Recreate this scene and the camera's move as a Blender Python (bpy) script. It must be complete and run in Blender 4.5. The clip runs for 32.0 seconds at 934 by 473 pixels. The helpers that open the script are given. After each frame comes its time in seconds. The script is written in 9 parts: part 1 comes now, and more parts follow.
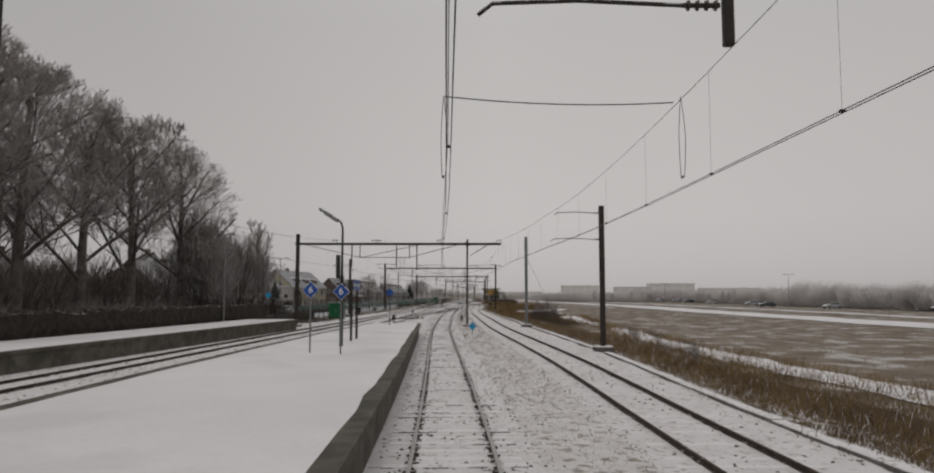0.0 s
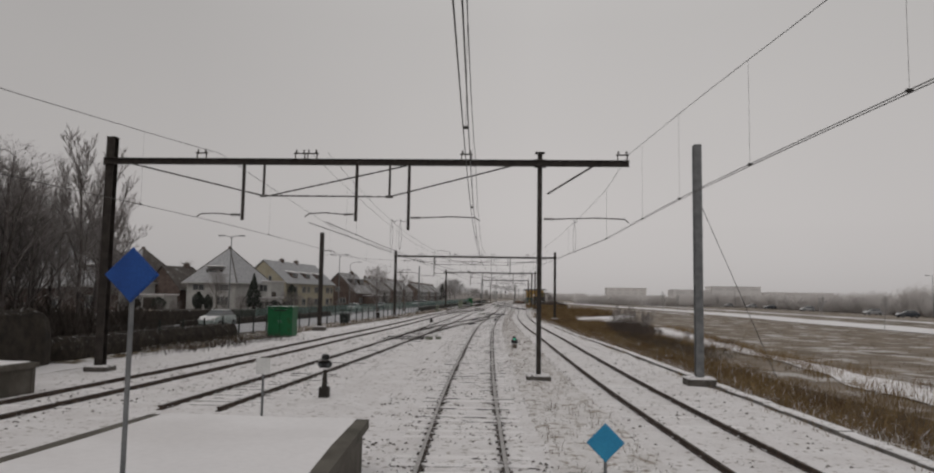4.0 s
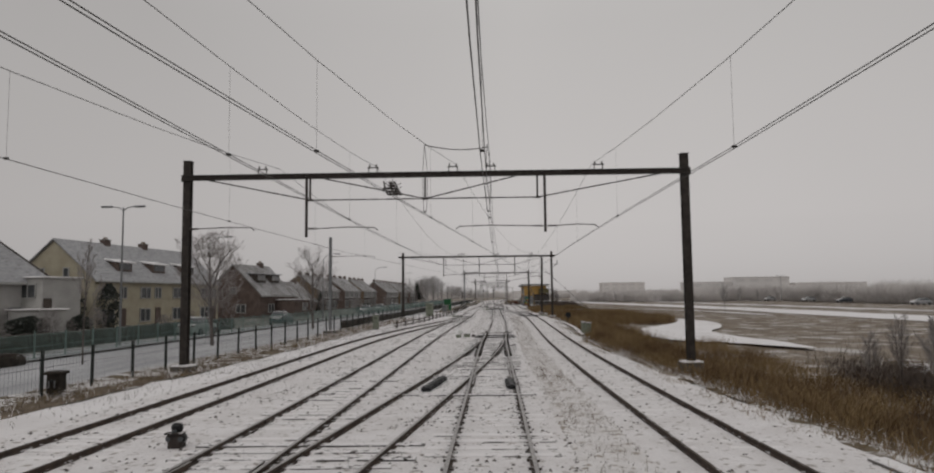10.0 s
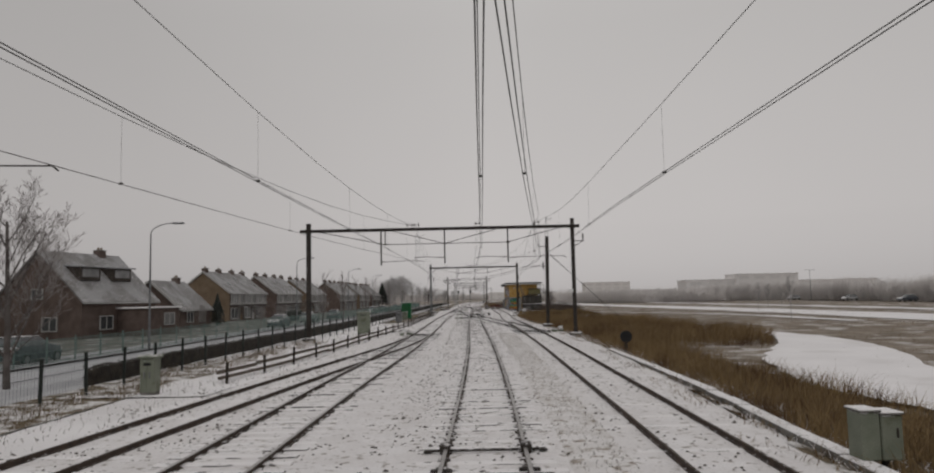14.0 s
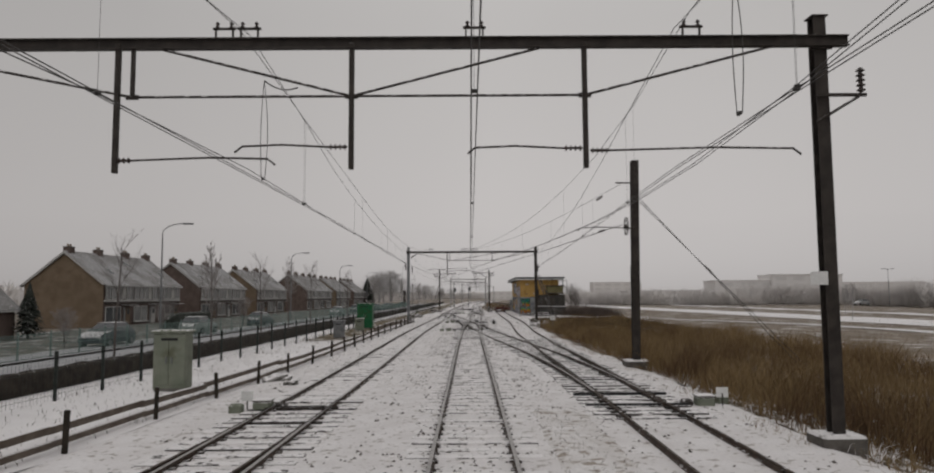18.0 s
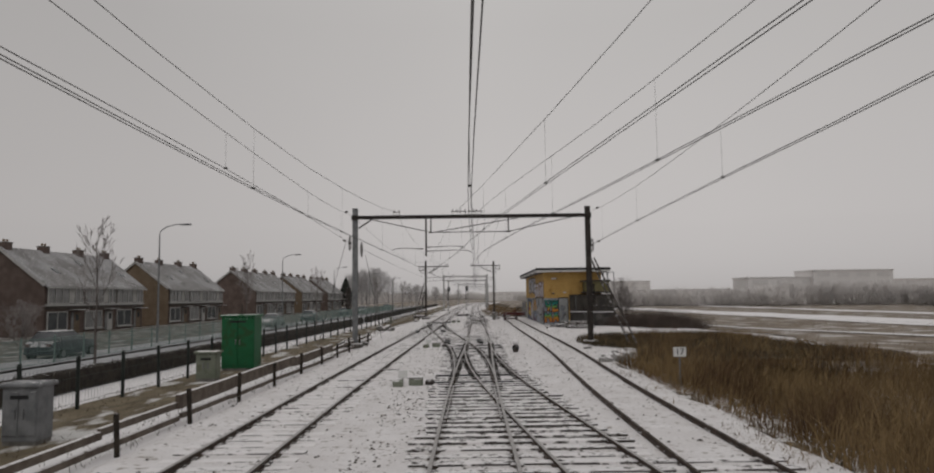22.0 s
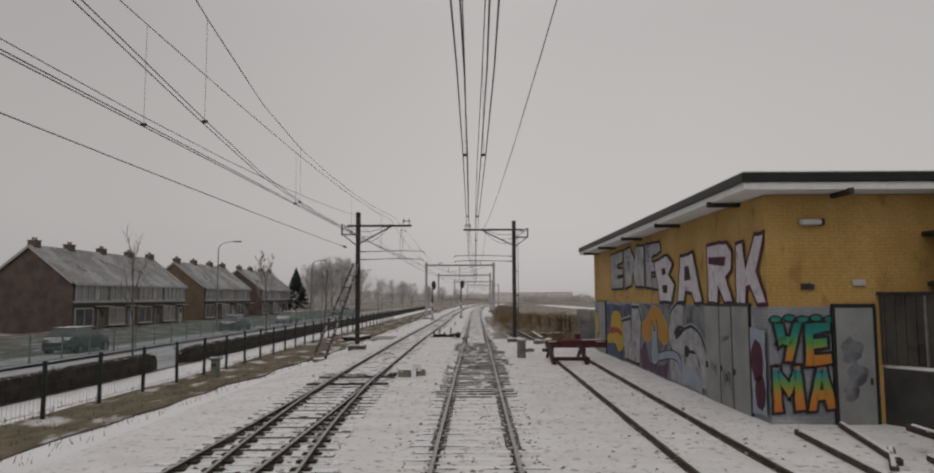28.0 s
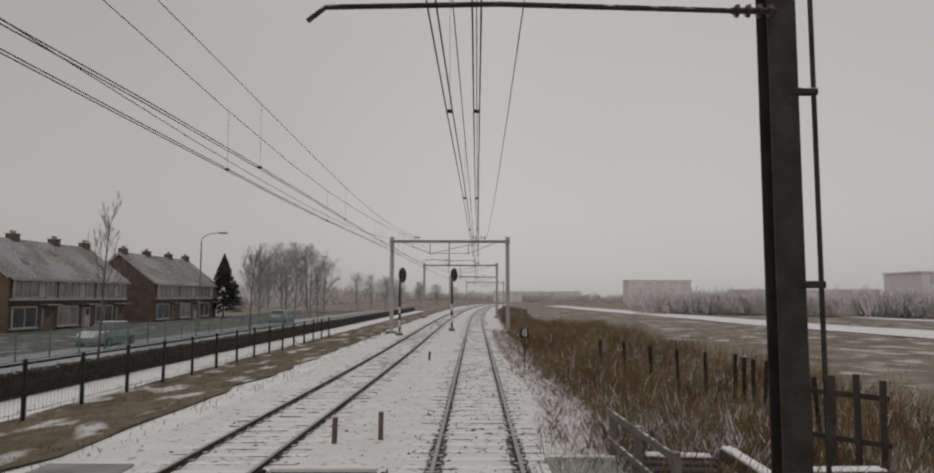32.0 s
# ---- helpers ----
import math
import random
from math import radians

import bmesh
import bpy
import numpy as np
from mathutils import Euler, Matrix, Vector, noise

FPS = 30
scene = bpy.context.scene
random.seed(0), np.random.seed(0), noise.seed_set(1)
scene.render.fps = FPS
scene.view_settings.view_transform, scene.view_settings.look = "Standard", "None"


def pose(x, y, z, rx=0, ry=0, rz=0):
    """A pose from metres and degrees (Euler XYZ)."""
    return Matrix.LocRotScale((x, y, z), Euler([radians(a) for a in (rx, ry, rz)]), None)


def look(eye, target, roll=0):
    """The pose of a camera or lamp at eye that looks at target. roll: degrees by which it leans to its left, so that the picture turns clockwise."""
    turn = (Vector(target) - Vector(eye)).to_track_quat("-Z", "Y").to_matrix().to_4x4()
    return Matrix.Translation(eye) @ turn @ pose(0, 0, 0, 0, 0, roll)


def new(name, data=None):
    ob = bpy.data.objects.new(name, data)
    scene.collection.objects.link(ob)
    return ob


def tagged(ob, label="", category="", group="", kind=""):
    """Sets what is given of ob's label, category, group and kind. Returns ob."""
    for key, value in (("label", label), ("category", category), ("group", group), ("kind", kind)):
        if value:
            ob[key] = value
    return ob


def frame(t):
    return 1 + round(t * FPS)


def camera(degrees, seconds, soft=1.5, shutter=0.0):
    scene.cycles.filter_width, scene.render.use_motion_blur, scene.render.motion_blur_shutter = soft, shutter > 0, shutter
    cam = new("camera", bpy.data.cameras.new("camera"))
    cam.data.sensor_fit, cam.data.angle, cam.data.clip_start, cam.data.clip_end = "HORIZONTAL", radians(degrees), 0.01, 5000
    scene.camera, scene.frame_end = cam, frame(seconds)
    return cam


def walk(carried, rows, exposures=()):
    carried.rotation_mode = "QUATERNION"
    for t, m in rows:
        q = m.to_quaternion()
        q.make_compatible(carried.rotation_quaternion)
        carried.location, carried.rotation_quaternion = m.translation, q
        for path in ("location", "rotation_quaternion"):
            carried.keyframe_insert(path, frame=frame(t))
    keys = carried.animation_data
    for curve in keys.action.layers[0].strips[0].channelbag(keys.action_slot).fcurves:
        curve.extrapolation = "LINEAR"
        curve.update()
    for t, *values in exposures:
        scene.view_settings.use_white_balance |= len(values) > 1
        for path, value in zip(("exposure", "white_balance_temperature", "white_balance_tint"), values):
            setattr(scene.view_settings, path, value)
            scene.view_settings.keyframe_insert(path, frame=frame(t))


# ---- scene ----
cam = camera(66.75, 32.0, soft=2.05)
EYE = 2.8
# seconds, x, y, yaw, pitch, roll of the driver's-cab camera
ROWS = [
    (0.0, -0.24, 4.83, -0.05, 4.73, -0.03),
    (0.5, -0.35, 9.94, 0.12, 4.73, 0.07),
    (1.0, -0.46, 15.07, 0.33, 4.69, 0.30),
    (1.5, -0.60, 20.17, 0.75, 4.72, -0.25),
    (2.0, -0.74, 25.26, 1.20, 4.73, -0.30),
    (2.5, -0.90, 30.36, 1.64, 4.79, 0.13),
    (3.0, -1.07, 35.46, 2.08, 4.79, -0.02),
    (3.5, -1.25, 40.56, 2.53, 4.78, -0.55),
    (5.5, -2.01, 61.18, 3.49, 4.80, -0.82),
    (6.0, -2.18, 66.36, 3.43, 4.84, -0.31),
    (6.5, -2.35, 71.56, 3.33, 4.79, 0.10),
    (7.0, -2.50, 76.79, 3.13, 4.77, 0.27),
    (7.5, -2.63, 82.04, 2.95, 4.75, 0.39),
    (8.0, -2.74, 87.31, 2.72, 4.70, 0.36),
    (8.5, -2.83, 92.58, 2.45, 4.71, 0.77),
    (9.0, -2.90, 97.82, 2.14, 4.72, 1.04),
    (9.5, -2.95, 103.02, 1.84, 4.69, 0.85),
    (10.0, -2.98, 108.16, 1.58, 4.75, 0.62),
    (10.5, -2.99, 113.24, 1.34, 4.83, 0.82),
    (11.0, -2.98, 118.36, 1.07, 4.86, 1.03),
    (11.5, -2.96, 123.54, 0.80, 4.82, 0.93),
    (12.0, -2.92, 128.69, 0.52, 4.85, 1.10),
    (12.5, -2.86, 133.81, 0.22, 4.92, 0.94),
    (13.0, -2.79, 138.88, -0.09, 4.90, 1.02),
    (13.5, -2.72, 143.91, -0.22, 4.90, 1.19),
    (14.0, -2.62, 148.91, -0.31, 4.89, 1.27),
    (14.5, -2.51, 153.88, -0.35, 4.92, 0.91),
    (16.5, -1.90, 172.98, -0.20, 4.78, 0.66),
    (17.0, -1.82, 177.67, -0.18, 4.74, 0.48),
    (17.5, -1.75, 182.33, -0.20, 4.79, 0.53),
    (18.0, -1.69, 186.96, -0.24, 4.79, 0.39),
    (18.5, -1.64, 191.56, -0.29, 4.83, 0.69),
    (19.0, -1.60, 196.13, -0.32, 4.81, 0.62),
    (19.5, -1.57, 200.69, -0.32, 4.85, 0.38),
    (20.0, -1.54, 205.23, -0.32, 4.82, 0.58),
    (20.5, -1.52, 209.76, -0.30, 4.87, 0.59),
    (21.0, -1.50, 214.26, -0.34, 4.86, 0.48),
    (21.5, -1.47, 218.72, -0.40, 4.90, 0.61),
    (22.0, -1.44, 223.16, -0.45, 4.86, 0.74),
    (22.5, -1.41, 227.60, -0.49, 4.85, 0.48),
    (23.0, -1.36, 232.06, -0.53, 4.84, 0.37),
    (23.5, -1.30, 236.51, -0.60, 4.81, 0.52),
    (24.0, -1.22, 241.00, -0.63, 4.77, 0.67),
    (24.5, -1.13, 245.57, -0.60, 4.76, 0.43),
    (25.0, -1.01, 250.22, -0.64, 4.85, -0.03),
    (25.5, -0.89, 254.85, -0.68, 4.78, 0.29),
    (27.5, -0.30, 273.24, -0.47, 4.97, 0.24),
    (28.0, -0.20, 278.18, -0.35, 4.90, 0.24),
    (28.5, -0.11, 283.19, -0.40, 5.02, 0.07),
    (29.0, -0.02, 288.26, -0.46, 4.95, 0.41),
    (29.5, 0.06, 293.38, -0.51, 4.54, 0.40),
    (30.0, 0.15, 298.55, -0.39, 4.78, -0.42),
    (30.5, 0.25, 303.72, -0.40, 4.74, 0.11),
    (31.0, 0.35, 308.87, -0.41, 4.83, 1.20),
    (31.5, 0.45, 314.01, -0.35, 4.86, 0.19),
    (32.0, 0.55, 319.14, -0.29, 4.84, -0.07),
]
walk(cam, [(t, pose(x, y, EYE, 90 + pitch, roll, yaw)) for t, x, y, yaw, pitch, roll in ROWS])

# ---------------------------------------------------------------- light
world = bpy.data.worlds.new("overcast_sky")
scene.world = world
world.use_nodes = True
wn, wl = world.node_tree.nodes, world.node_tree.links
sky = wn.new("ShaderNodeTexSky")
sky.sky_type = "NISHITA"
sky.sun_disc = False
sky.sun_elevation, sky.sun_rotation = radians(24), radians(200)
grey = wn.new("ShaderNodeHueSaturation")
grey.inputs["Saturation"].default_value = 0.0
grey.inputs["Value"].default_value = 0.012
wl.new(sky.outputs[0], grey.inputs["Color"])
# cloud cover: a little brighter towards the zenith, a touch darker to the west, faintly mottled
wco = wn.new("ShaderNodeTexCoord")
wsep = wn.new("ShaderNodeSeparateXYZ")
wl.new(wco.outputs["Generated"], wsep.inputs[0])
wramp = wn.new("ShaderNodeValToRGB")
wramp.color_ramp.elements[0].position = 0.0
wramp.color_ramp.elements[0].color = (0.380, 0.359, 0.355, 1)
wramp.color_ramp.elements[1].position = 1.0
wramp.color_ramp.elements[1].color = (0.545, 0.538, 0.530, 1)
for at, rgb in ((0.10, (0.428, 0.405, 0.398)), (0.36, (0.418, 0.402, 0.394)), (0.60, (0.480, 0.468, 0.460))):
    wmid = wramp.color_ramp.elements.new(at)
    wmid.color = (*rgb, 1)
wl.new(wsep.outputs["Z"], wramp.inputs[0])
wnoise = wn.new("ShaderNodeTexNoise")
wnoise.inputs["Scale"].default_value = 2.2
wnoise.inputs["Detail"].default_value = 3
wl.new(wco.outputs["Generated"], wnoise.inputs["Vector"])
wmr = wn.new("ShaderNodeMapRange")
wmr.inputs["To Min"].default_value, wmr.inputs["To Max"].default_value = 0.95, 1.05
wl.new(wnoise.outputs[0], wmr.inputs["Value"])
wmul = wn.new("ShaderNodeMixRGB")
wmul.blend_type, wmul.inputs[0].default_value = "MULTIPLY", 1.0
wl.new(wramp.outputs[0], wmul.inputs[1])
wl.new(wmr.outputs[0], wmul.inputs[2])
wadd = wn.new("ShaderNodeMixRGB")
wadd.blend_type, wadd.inputs[0].default_value = "ADD", 1.0
wside = wn.new("ShaderNodeValToRGB")
wside.color_ramp.elements[0].position, wside.color_ramp.elements[0].color = 0.0, (0.80, 0.80, 0.80, 1)
wside.color_ramp.elements[1].position, wside.color_ramp.elements[1].color = 1.0, (0.88, 0.88, 0.88, 1)
for at, v in ((0.30, 0.87), (0.52, 1.05), (0.74, 0.97)):
    wside.color_ramp.elements.new(at).color = (v, v, v, 1)
whalf = wn.new("ShaderNodeMapRange")
whalf.inputs["From Min"].default_value, whalf.inputs["From Max"].default_value = -1.0, 1.0
wl.new(wsep.outputs["X"], whalf.inputs["Value"])
wl.new(whalf.outputs[0], wside.inputs[0])
wmul2 = wn.new("ShaderNodeMixRGB")
wmul2.blend_type, wmul2.inputs[0].default_value = "MULTIPLY", 1.0
wl.new(wmul.outputs[0], wmul2.inputs[1])
wl.new(wside.outputs[0], wmul2.inputs[2])
wl.new(wmul2.outputs[0], wadd.inputs[1])
wl.new(grey.outputs[0], wadd.inputs[2])
wl.new(wadd.outputs[0], wn["Background"].inputs["Color"])
wn["Background"].inputs["Strength"].default_value = 1.0

sun = new("sun", bpy.data.lights.new("sun", "SUN"))
sun.data.energy, sun.data.angle, sun.data.color = 0.4, radians(40), (1.0, 0.97, 0.93)
sun.matrix_world = look((0, 0, 60), (18, 42, 0))


# ---------------------------------------------------------------- materials
def mat(name, a, b, scale=3.0, rough=0.8, metal=0.0, bump=0.25, fine=40.0, snow=0.0, third=None, third_scale=0.6,
        third_at=0.6, stretch=(1, 1, 1), rand=0.0, spec=0.3, drift=0.0, grain=0.35):
    """A procedural surface: two colours mottled at one scale, a third in larger patches, fine relief, snow on upward faces."""
    m = bpy.data.materials.new(name)
    m.use_nodes = True
    n, l = m.node_tree.nodes, m.node_tree.links
    p = n["Principled BSDF"]
    geo = n.new("ShaderNodeNewGeometry")
    vec = n.new("ShaderNodeVectorMath")
    vec.operation = "MULTIPLY"
    vec.inputs[1].default_value = stretch
    l.new(geo.outputs["Position"], vec.inputs[0])

    def tex(s, detail=4.0):
        t = n.new("ShaderNodeTexNoise")
        t.inputs["Scale"].default_value, t.inputs["Detail"].default_value = s, detail
        l.new(vec.outputs[0], t.inputs["Vector"])
        return t

    def mix(fac, c1, c2):
        x = n.new("ShaderNodeMixRGB")
        for s, v in ((0, fac), (1, c1), (2, c2)):
            if isinstance(v, (int, float)):
                x.inputs[s].default_value = v
            elif isinstance(v, tuple):
                x.inputs[s].default_value = (*v, 1)
            else:
                l.new(v, x.inputs[s])
        return x.outputs[0]

    def ramp(src, lo, hi):
        r = n.new("ShaderNodeMapRange")
        r.inputs["From Min"].default_value, r.inputs["From Max"].default_value = lo, hi
        l.new(src, r.inputs["Value"])
        return r.outputs[0]

    t1 = tex(scale)
    col = mix(ramp(t1.outputs[0], 0.35, 0.65), a, b)
    if third:
        col = mix(ramp(tex(third_scale, 6).outputs[0], third_at - 0.05, third_at + 0.05), col, third)
    if rand:
        oi = n.new("ShaderNodeObjectInfo")
        rr = n.new("ShaderNodeMapRange")
        rr.inputs["To Min"].default_value, rr.inputs["To Max"].default_value = 1 - rand, 1 + rand
        l.new(oi.outputs["Random"], rr.inputs["Value"])
        hs = n.new("ShaderNodeHueSaturation")
        l.new(rr.outputs[0], hs.inputs["Value"])
        l.new(col, hs.inputs["Color"])
        col = hs.outputs[0]
    t2 = tex(fine, 3)
    col = mix(ramp(t2.outputs[0], 0.2, 0.9), col, mix(grain, col, (0.0, 0.0, 0.0)))
    if snow:
        sp = n.new("ShaderNodeSeparateXYZ")
        l.new(geo.outputs["Normal"], sp.inputs[0])
        up = ramp(sp.outputs["Z"], 0.25, 0.8)
        mm = n.new("ShaderNodeMath")
        mm.operation = "MULTIPLY"
        l.new(up, mm.inputs[0])
        l.new(ramp(tex(7.0, 5).outputs[0], 0.62 - 0.3 * snow, 0.72 - 0.3 * snow), mm.inputs[1])
        col = mix(mm.outputs[0], col, (0.76, 0.74, 0.746))
    if drift:
        col = mix(ramp(tex(2.3, 4).outputs[0], 0.60 - 0.2 * drift, 0.66 - 0.2 * drift), col, (0.77, 0.745, 0.75))
    l.new(col, p.inputs["Base Color"])
    p.inputs["Roughness"].default_value, p.inputs["Metallic"].default_value = rough, metal
    p.inputs["Specular IOR Level"].default_value = spec
    if bump:
        bp = n.new("ShaderNodeBump")
        bp.inputs["Strength"].default_value = bump
        bp.inputs["Distance"].default_value = 0.03
        l.new(t2.outputs[0], bp.inputs["Height"])
        l.new(bp.outputs[0], p.inputs["Normal"])
    return m


SNOW = mat("snow", (0.80, 0.778, 0.786), (0.745, 0.722, 0.73), 0.35, 0.7, bump=0.12, fine=9, grain=0.10, third=(0.69, 0.665, 0.668), third_scale=0.22, third_at=0.60)
SNOW_BED = mat("snow_on_ballast", (0.80, 0.775, 0.782), (0.71, 0.68, 0.68), 1.1, 0.8, bump=0.6, fine=16, grain=0.22, third=(0.34, 0.305, 0.28), third_scale=6.0, third_at=0.635)
SNOW_STUBBLE = mat("snow_and_stubble", (0.78, 0.755, 0.755), (0.66, 0.63, 0.62), 1.3, 0.85, bump=0.7, fine=13, grain=0.25, third=(0.34, 0.295, 0.255), third_scale=4.2, third_at=0.60)
GARDEN = mat("winter_garden", (0.085, 0.078, 0.062), (0.17, 0.155, 0.13), 0.6, 0.9, bump=0.5, fine=8, third=(0.46, 0.45, 0.45), third_scale=0.7, third_at=0.585)
PAVE_SNOW = mat("trodden_snow", (0.45, 0.45, 0.46), (0.32, 0.32, 0.33), 0.8, 0.8, bump=0.3, fine=7, grain=0.2)
SNOW_ROAD = mat("driven_snow", (0.46, 0.46, 0.475), (0.28, 0.28, 0.293), 0.5, 0.6, bump=0.15, fine=6, stretch=(3, 0.15, 1), grain=0.2)
FIELD = mat("winter_field", (0.165, 0.130, 0.098), (0.285, 0.238, 0.192), 0.8, 0.95, bump=0.7, fine=5, third=(0.52, 0.49, 0.47), third_scale=1.0, third_at=0.585, stretch=(0.40, 0.34, 1))
VERGE = mat("verge_grass", (0.115, 0.090, 0.056), (0.20, 0.162, 0.108), 2.5, 0.95, bump=0.8, fine=25, third=(0.66, 0.645, 0.63), third_scale=1.1, third_at=0.60, stretch=(1.0, 0.45, 1))
BANK = mat("reed_bank_soil", (0.050, 0.033, 0.018), (0.095, 0.062, 0.032), 2.0, 0.95, bump=0.8, fine=25, third=(0.50, 0.47, 0.44), third_scale=1.6, third_at=0.70)
VERGE_BROWN = mat("brown_fence_grass", (0.105, 0.078, 0.054), (0.19, 0.150, 0.108), 2.5, 0.95, bump=0.8, fine=25, third=(0.62, 0.60, 0.59), third_scale=1.6, third_at=0.63, stretch=(1.0, 0.5, 1))
VERGE_R = mat("snowy_bank_grass", (0.105, 0.078, 0.048), (0.20, 0.155, 0.10), 2.2, 0.95, bump=0.9, fine=22, third=(0.74, 0.72, 0.715), third_scale=1.3, third_at=0.50)
RAIL_TOP = mat("rail_head_steel", (0.36, 0.34, 0.33), (0.50, 0.48, 0.47), 6, 0.4, 0.8, 0.05)
RAIL = mat("rusty_rail", (0.050, 0.038, 0.032), (0.095, 0.068, 0.052), 5, 0.8, 0.2, 0.15, snow=0.10)
CHAIR_IRON = mat("rusty_chair_iron", (0.022, 0.018, 0.016), (0.045, 0.036, 0.030), 8, 0.8, 0.2, 0.2)
SLEEPER = mat("sleeper_wood", (0.040, 0.034, 0.030), (0.08, 0.068, 0.06), 6, 0.9, bump=0.4, snow=1.0, rand=0.3, drift=0.70)
SLEEPER_BARE = mat("switch_sleeper_wood", (0.040, 0.034, 0.030), (0.07, 0.06, 0.052), 6, 0.9, bump=0.4, snow=0.9, rand=0.3, drift=0.26)
BARE_BALLAST = mat("bare_wet_ballast", (0.055, 0.047, 0.042), (0.12, 0.105, 0.095), 18, 0.9, bump=0.8, fine=30, third=(0.74, 0.725, 0.73), third_scale=3.2, third_at=0.56)
FOOTING = mat("dark_wet_concrete", (0.075, 0.067, 0.060), (0.14, 0.128, 0.115), 4, 0.9, bump=0.5, snow=1.0)
STEEL_DARK = mat("dark_weathered_steel", (0.030, 0.025, 0.022), (0.058, 0.048, 0.042), 4, 0.65, 0.2, 0.2, snow=0.3)
STEEL_GREY = mat("galvanised_steel", (0.16, 0.165, 0.17), (0.24, 0.245, 0.25), 4, 0.55, 0.4, 0.1, snow=0.3)
# steel of the far portals, lightened so its colour holds the haze
STEEL_HAZED = mat("haze_pale_steel", (0.36, 0.355, 0.35), (0.44, 0.435, 0.43), 3, 0.6, 0.1, 0.05)
WIRE = mat("wire_metal", (0.045, 0.042, 0.040), (0.075, 0.07, 0.066), 9, 0.6, 0.3, 0.0)
INSULATOR = mat("brown_porcelain", (0.035, 0.025, 0.022), (0.06, 0.04, 0.035), 9, 0.3, 0, 0.0)
CONCRETE = mat("weathered_concrete", (0.13, 0.122, 0.112), (0.22, 0.21, 0.195), 3, 0.9, bump=0.35, third=(0.08, 0.075, 0.066), third_scale=1.3, third_at=0.62, snow=1.1)
CONCRETE_BARE = mat("smooth_wet_concrete", (0.26, 0.25, 0.235), (0.36, 0.345, 0.325), 1.2, 0.75, bump=0.15, third=(0.20, 0.19, 0.175), third_scale=0.9, third_at=0.6)
RAIL_TIMBER = mat("weathered_grey_timber", (0.14, 0.125, 0.11), (0.22, 0.20, 0.18), 4, 0.9, 0, 0.35, snow=0.4)
PLATFORM_WALL = mat("platform_wall", (0.085, 0.075, 0.062), (0.15, 0.135, 0.115), 1.5, 0.9, bump=0.4, third=(0.08, 0.075, 0.06), third_scale=1.0, third_at=0.58)
HEDGE = mat("dark_hedge", (0.020, 0.016, 0.013), (0.046, 0.037, 0.028), 3, 0.95, bump=0.6, snow=0.05)
FENCE = mat("fence_dark_green", (0.014, 0.019, 0.016), (0.03, 0.036, 0.032), 5, 0.6, 0.1, 0.05)
FENCE_TEAL = mat("fence_teal", (0.125, 0.185, 0.168), (0.18, 0.25, 0.228), 3, 0.6, 0, 0.05)
GREEN_BOX = mat("green_cabinet_paint", (0.008, 0.098, 0.034), (0.011, 0.132, 0.050), 2, 0.5, 0, 0.06, snow=0.5, third=(0.020, 0.075, 0.024), third_scale=2.0, third_at=0.6)
GREY_CAB = mat("grey_green_cabinet", (0.165, 0.185, 0.140), (0.225, 0.24, 0.19), 2, 0.7, 0, 0.08, snow=0.5, third=(0.13, 0.135, 0.09), third_scale=1.5, third_at=0.6)
BLUE = mat("sign_blue", (0.012, 0.058, 0.25), (0.016, 0.078, 0.31), 3, 0.45, 0, 0.0)
BLUE_LIGHT = mat("sign_light_blue", (0.03, 0.27, 0.50), (0.04, 0.32, 0.55), 3, 0.45, 0, 0.0)
WHITE = mat("white_paint", (0.72, 0.72, 0.71), (0.80, 0.80, 0.79), 4, 0.6, 0, 0.05)
BLACK = mat("black_paint", (0.010, 0.010, 0.011), (0.02, 0.02, 0.021), 4, 0.5, 0, 0.03)
RED_BARE = mat("weathered_red_paint", (0.12, 0.024, 0.021), (0.06, 0.02, 0.018), 6, 0.7, 0, 0.2)
RED_DARK = mat("dark_red_paint", (0.055, 0.018, 0.016), (0.03, 0.015, 0.014), 6, 0.7, 0, 0.2)
TIMBER_DARK = mat("wet_dark_timber", (0.045, 0.037, 0.032), (0.085, 0.07, 0.06), 5, 0.85, 0, 0.4)
DOOR_PAINT = mat("grey_green_door_paint", (0.22, 0.228, 0.228), (0.29, 0.298, 0.292), 1.2, 0.55, 0.0, 0.08, third=(0.22, 0.22, 0.21), third_scale=0.8, third_at=0.62)
RED_PAINT = mat("faded_red_paint", (0.13, 0.026, 0.022), (0.06, 0.02, 0.018), 6, 0.7, 0, 0.2, snow=0.95)
YELLOW_WALL = mat("ochre_painted_brick", (0.53, 0.335, 0.110), (0.43, 0.262, 0.082), 0.9, 0.85, 0, 0.25, fine=22, third=(0.35, 0.20, 0.062), third_scale=1.6, third_at=0.62, stretch=(1, 1, 0.6))
GREY_WALL = mat("grey_overpainted_wall", (0.30, 0.315, 0.34), (0.22, 0.23, 0.255), 0.9, 0.85, 0, 0.25, fine=22, third=(0.40, 0.40, 0.41), third_scale=1.6, third_at=0.6)
BRAMBLE = mat("brown_bramble", (0.070, 0.052, 0.044), (0.125, 0.098, 0.084), 0.8, 0.95, 0, 0.0)
BARK = mat("grey_bark", (0.105, 0.090, 0.083), (0.175, 0.155, 0.146), 2.5, 0.95, 0, 0.4, snow=0.25)
TRUNK = mat("wet_bark", (0.040, 0.032, 0.027), (0.085, 0.07, 0.06), 3, 0.95, 0, 0.4)
UNDERGROWTH = mat("brown_undergrowth", (0.155, 0.132, 0.122), (0.225, 0.196, 0.183), 0.5, 0.95, 0, 0.0)
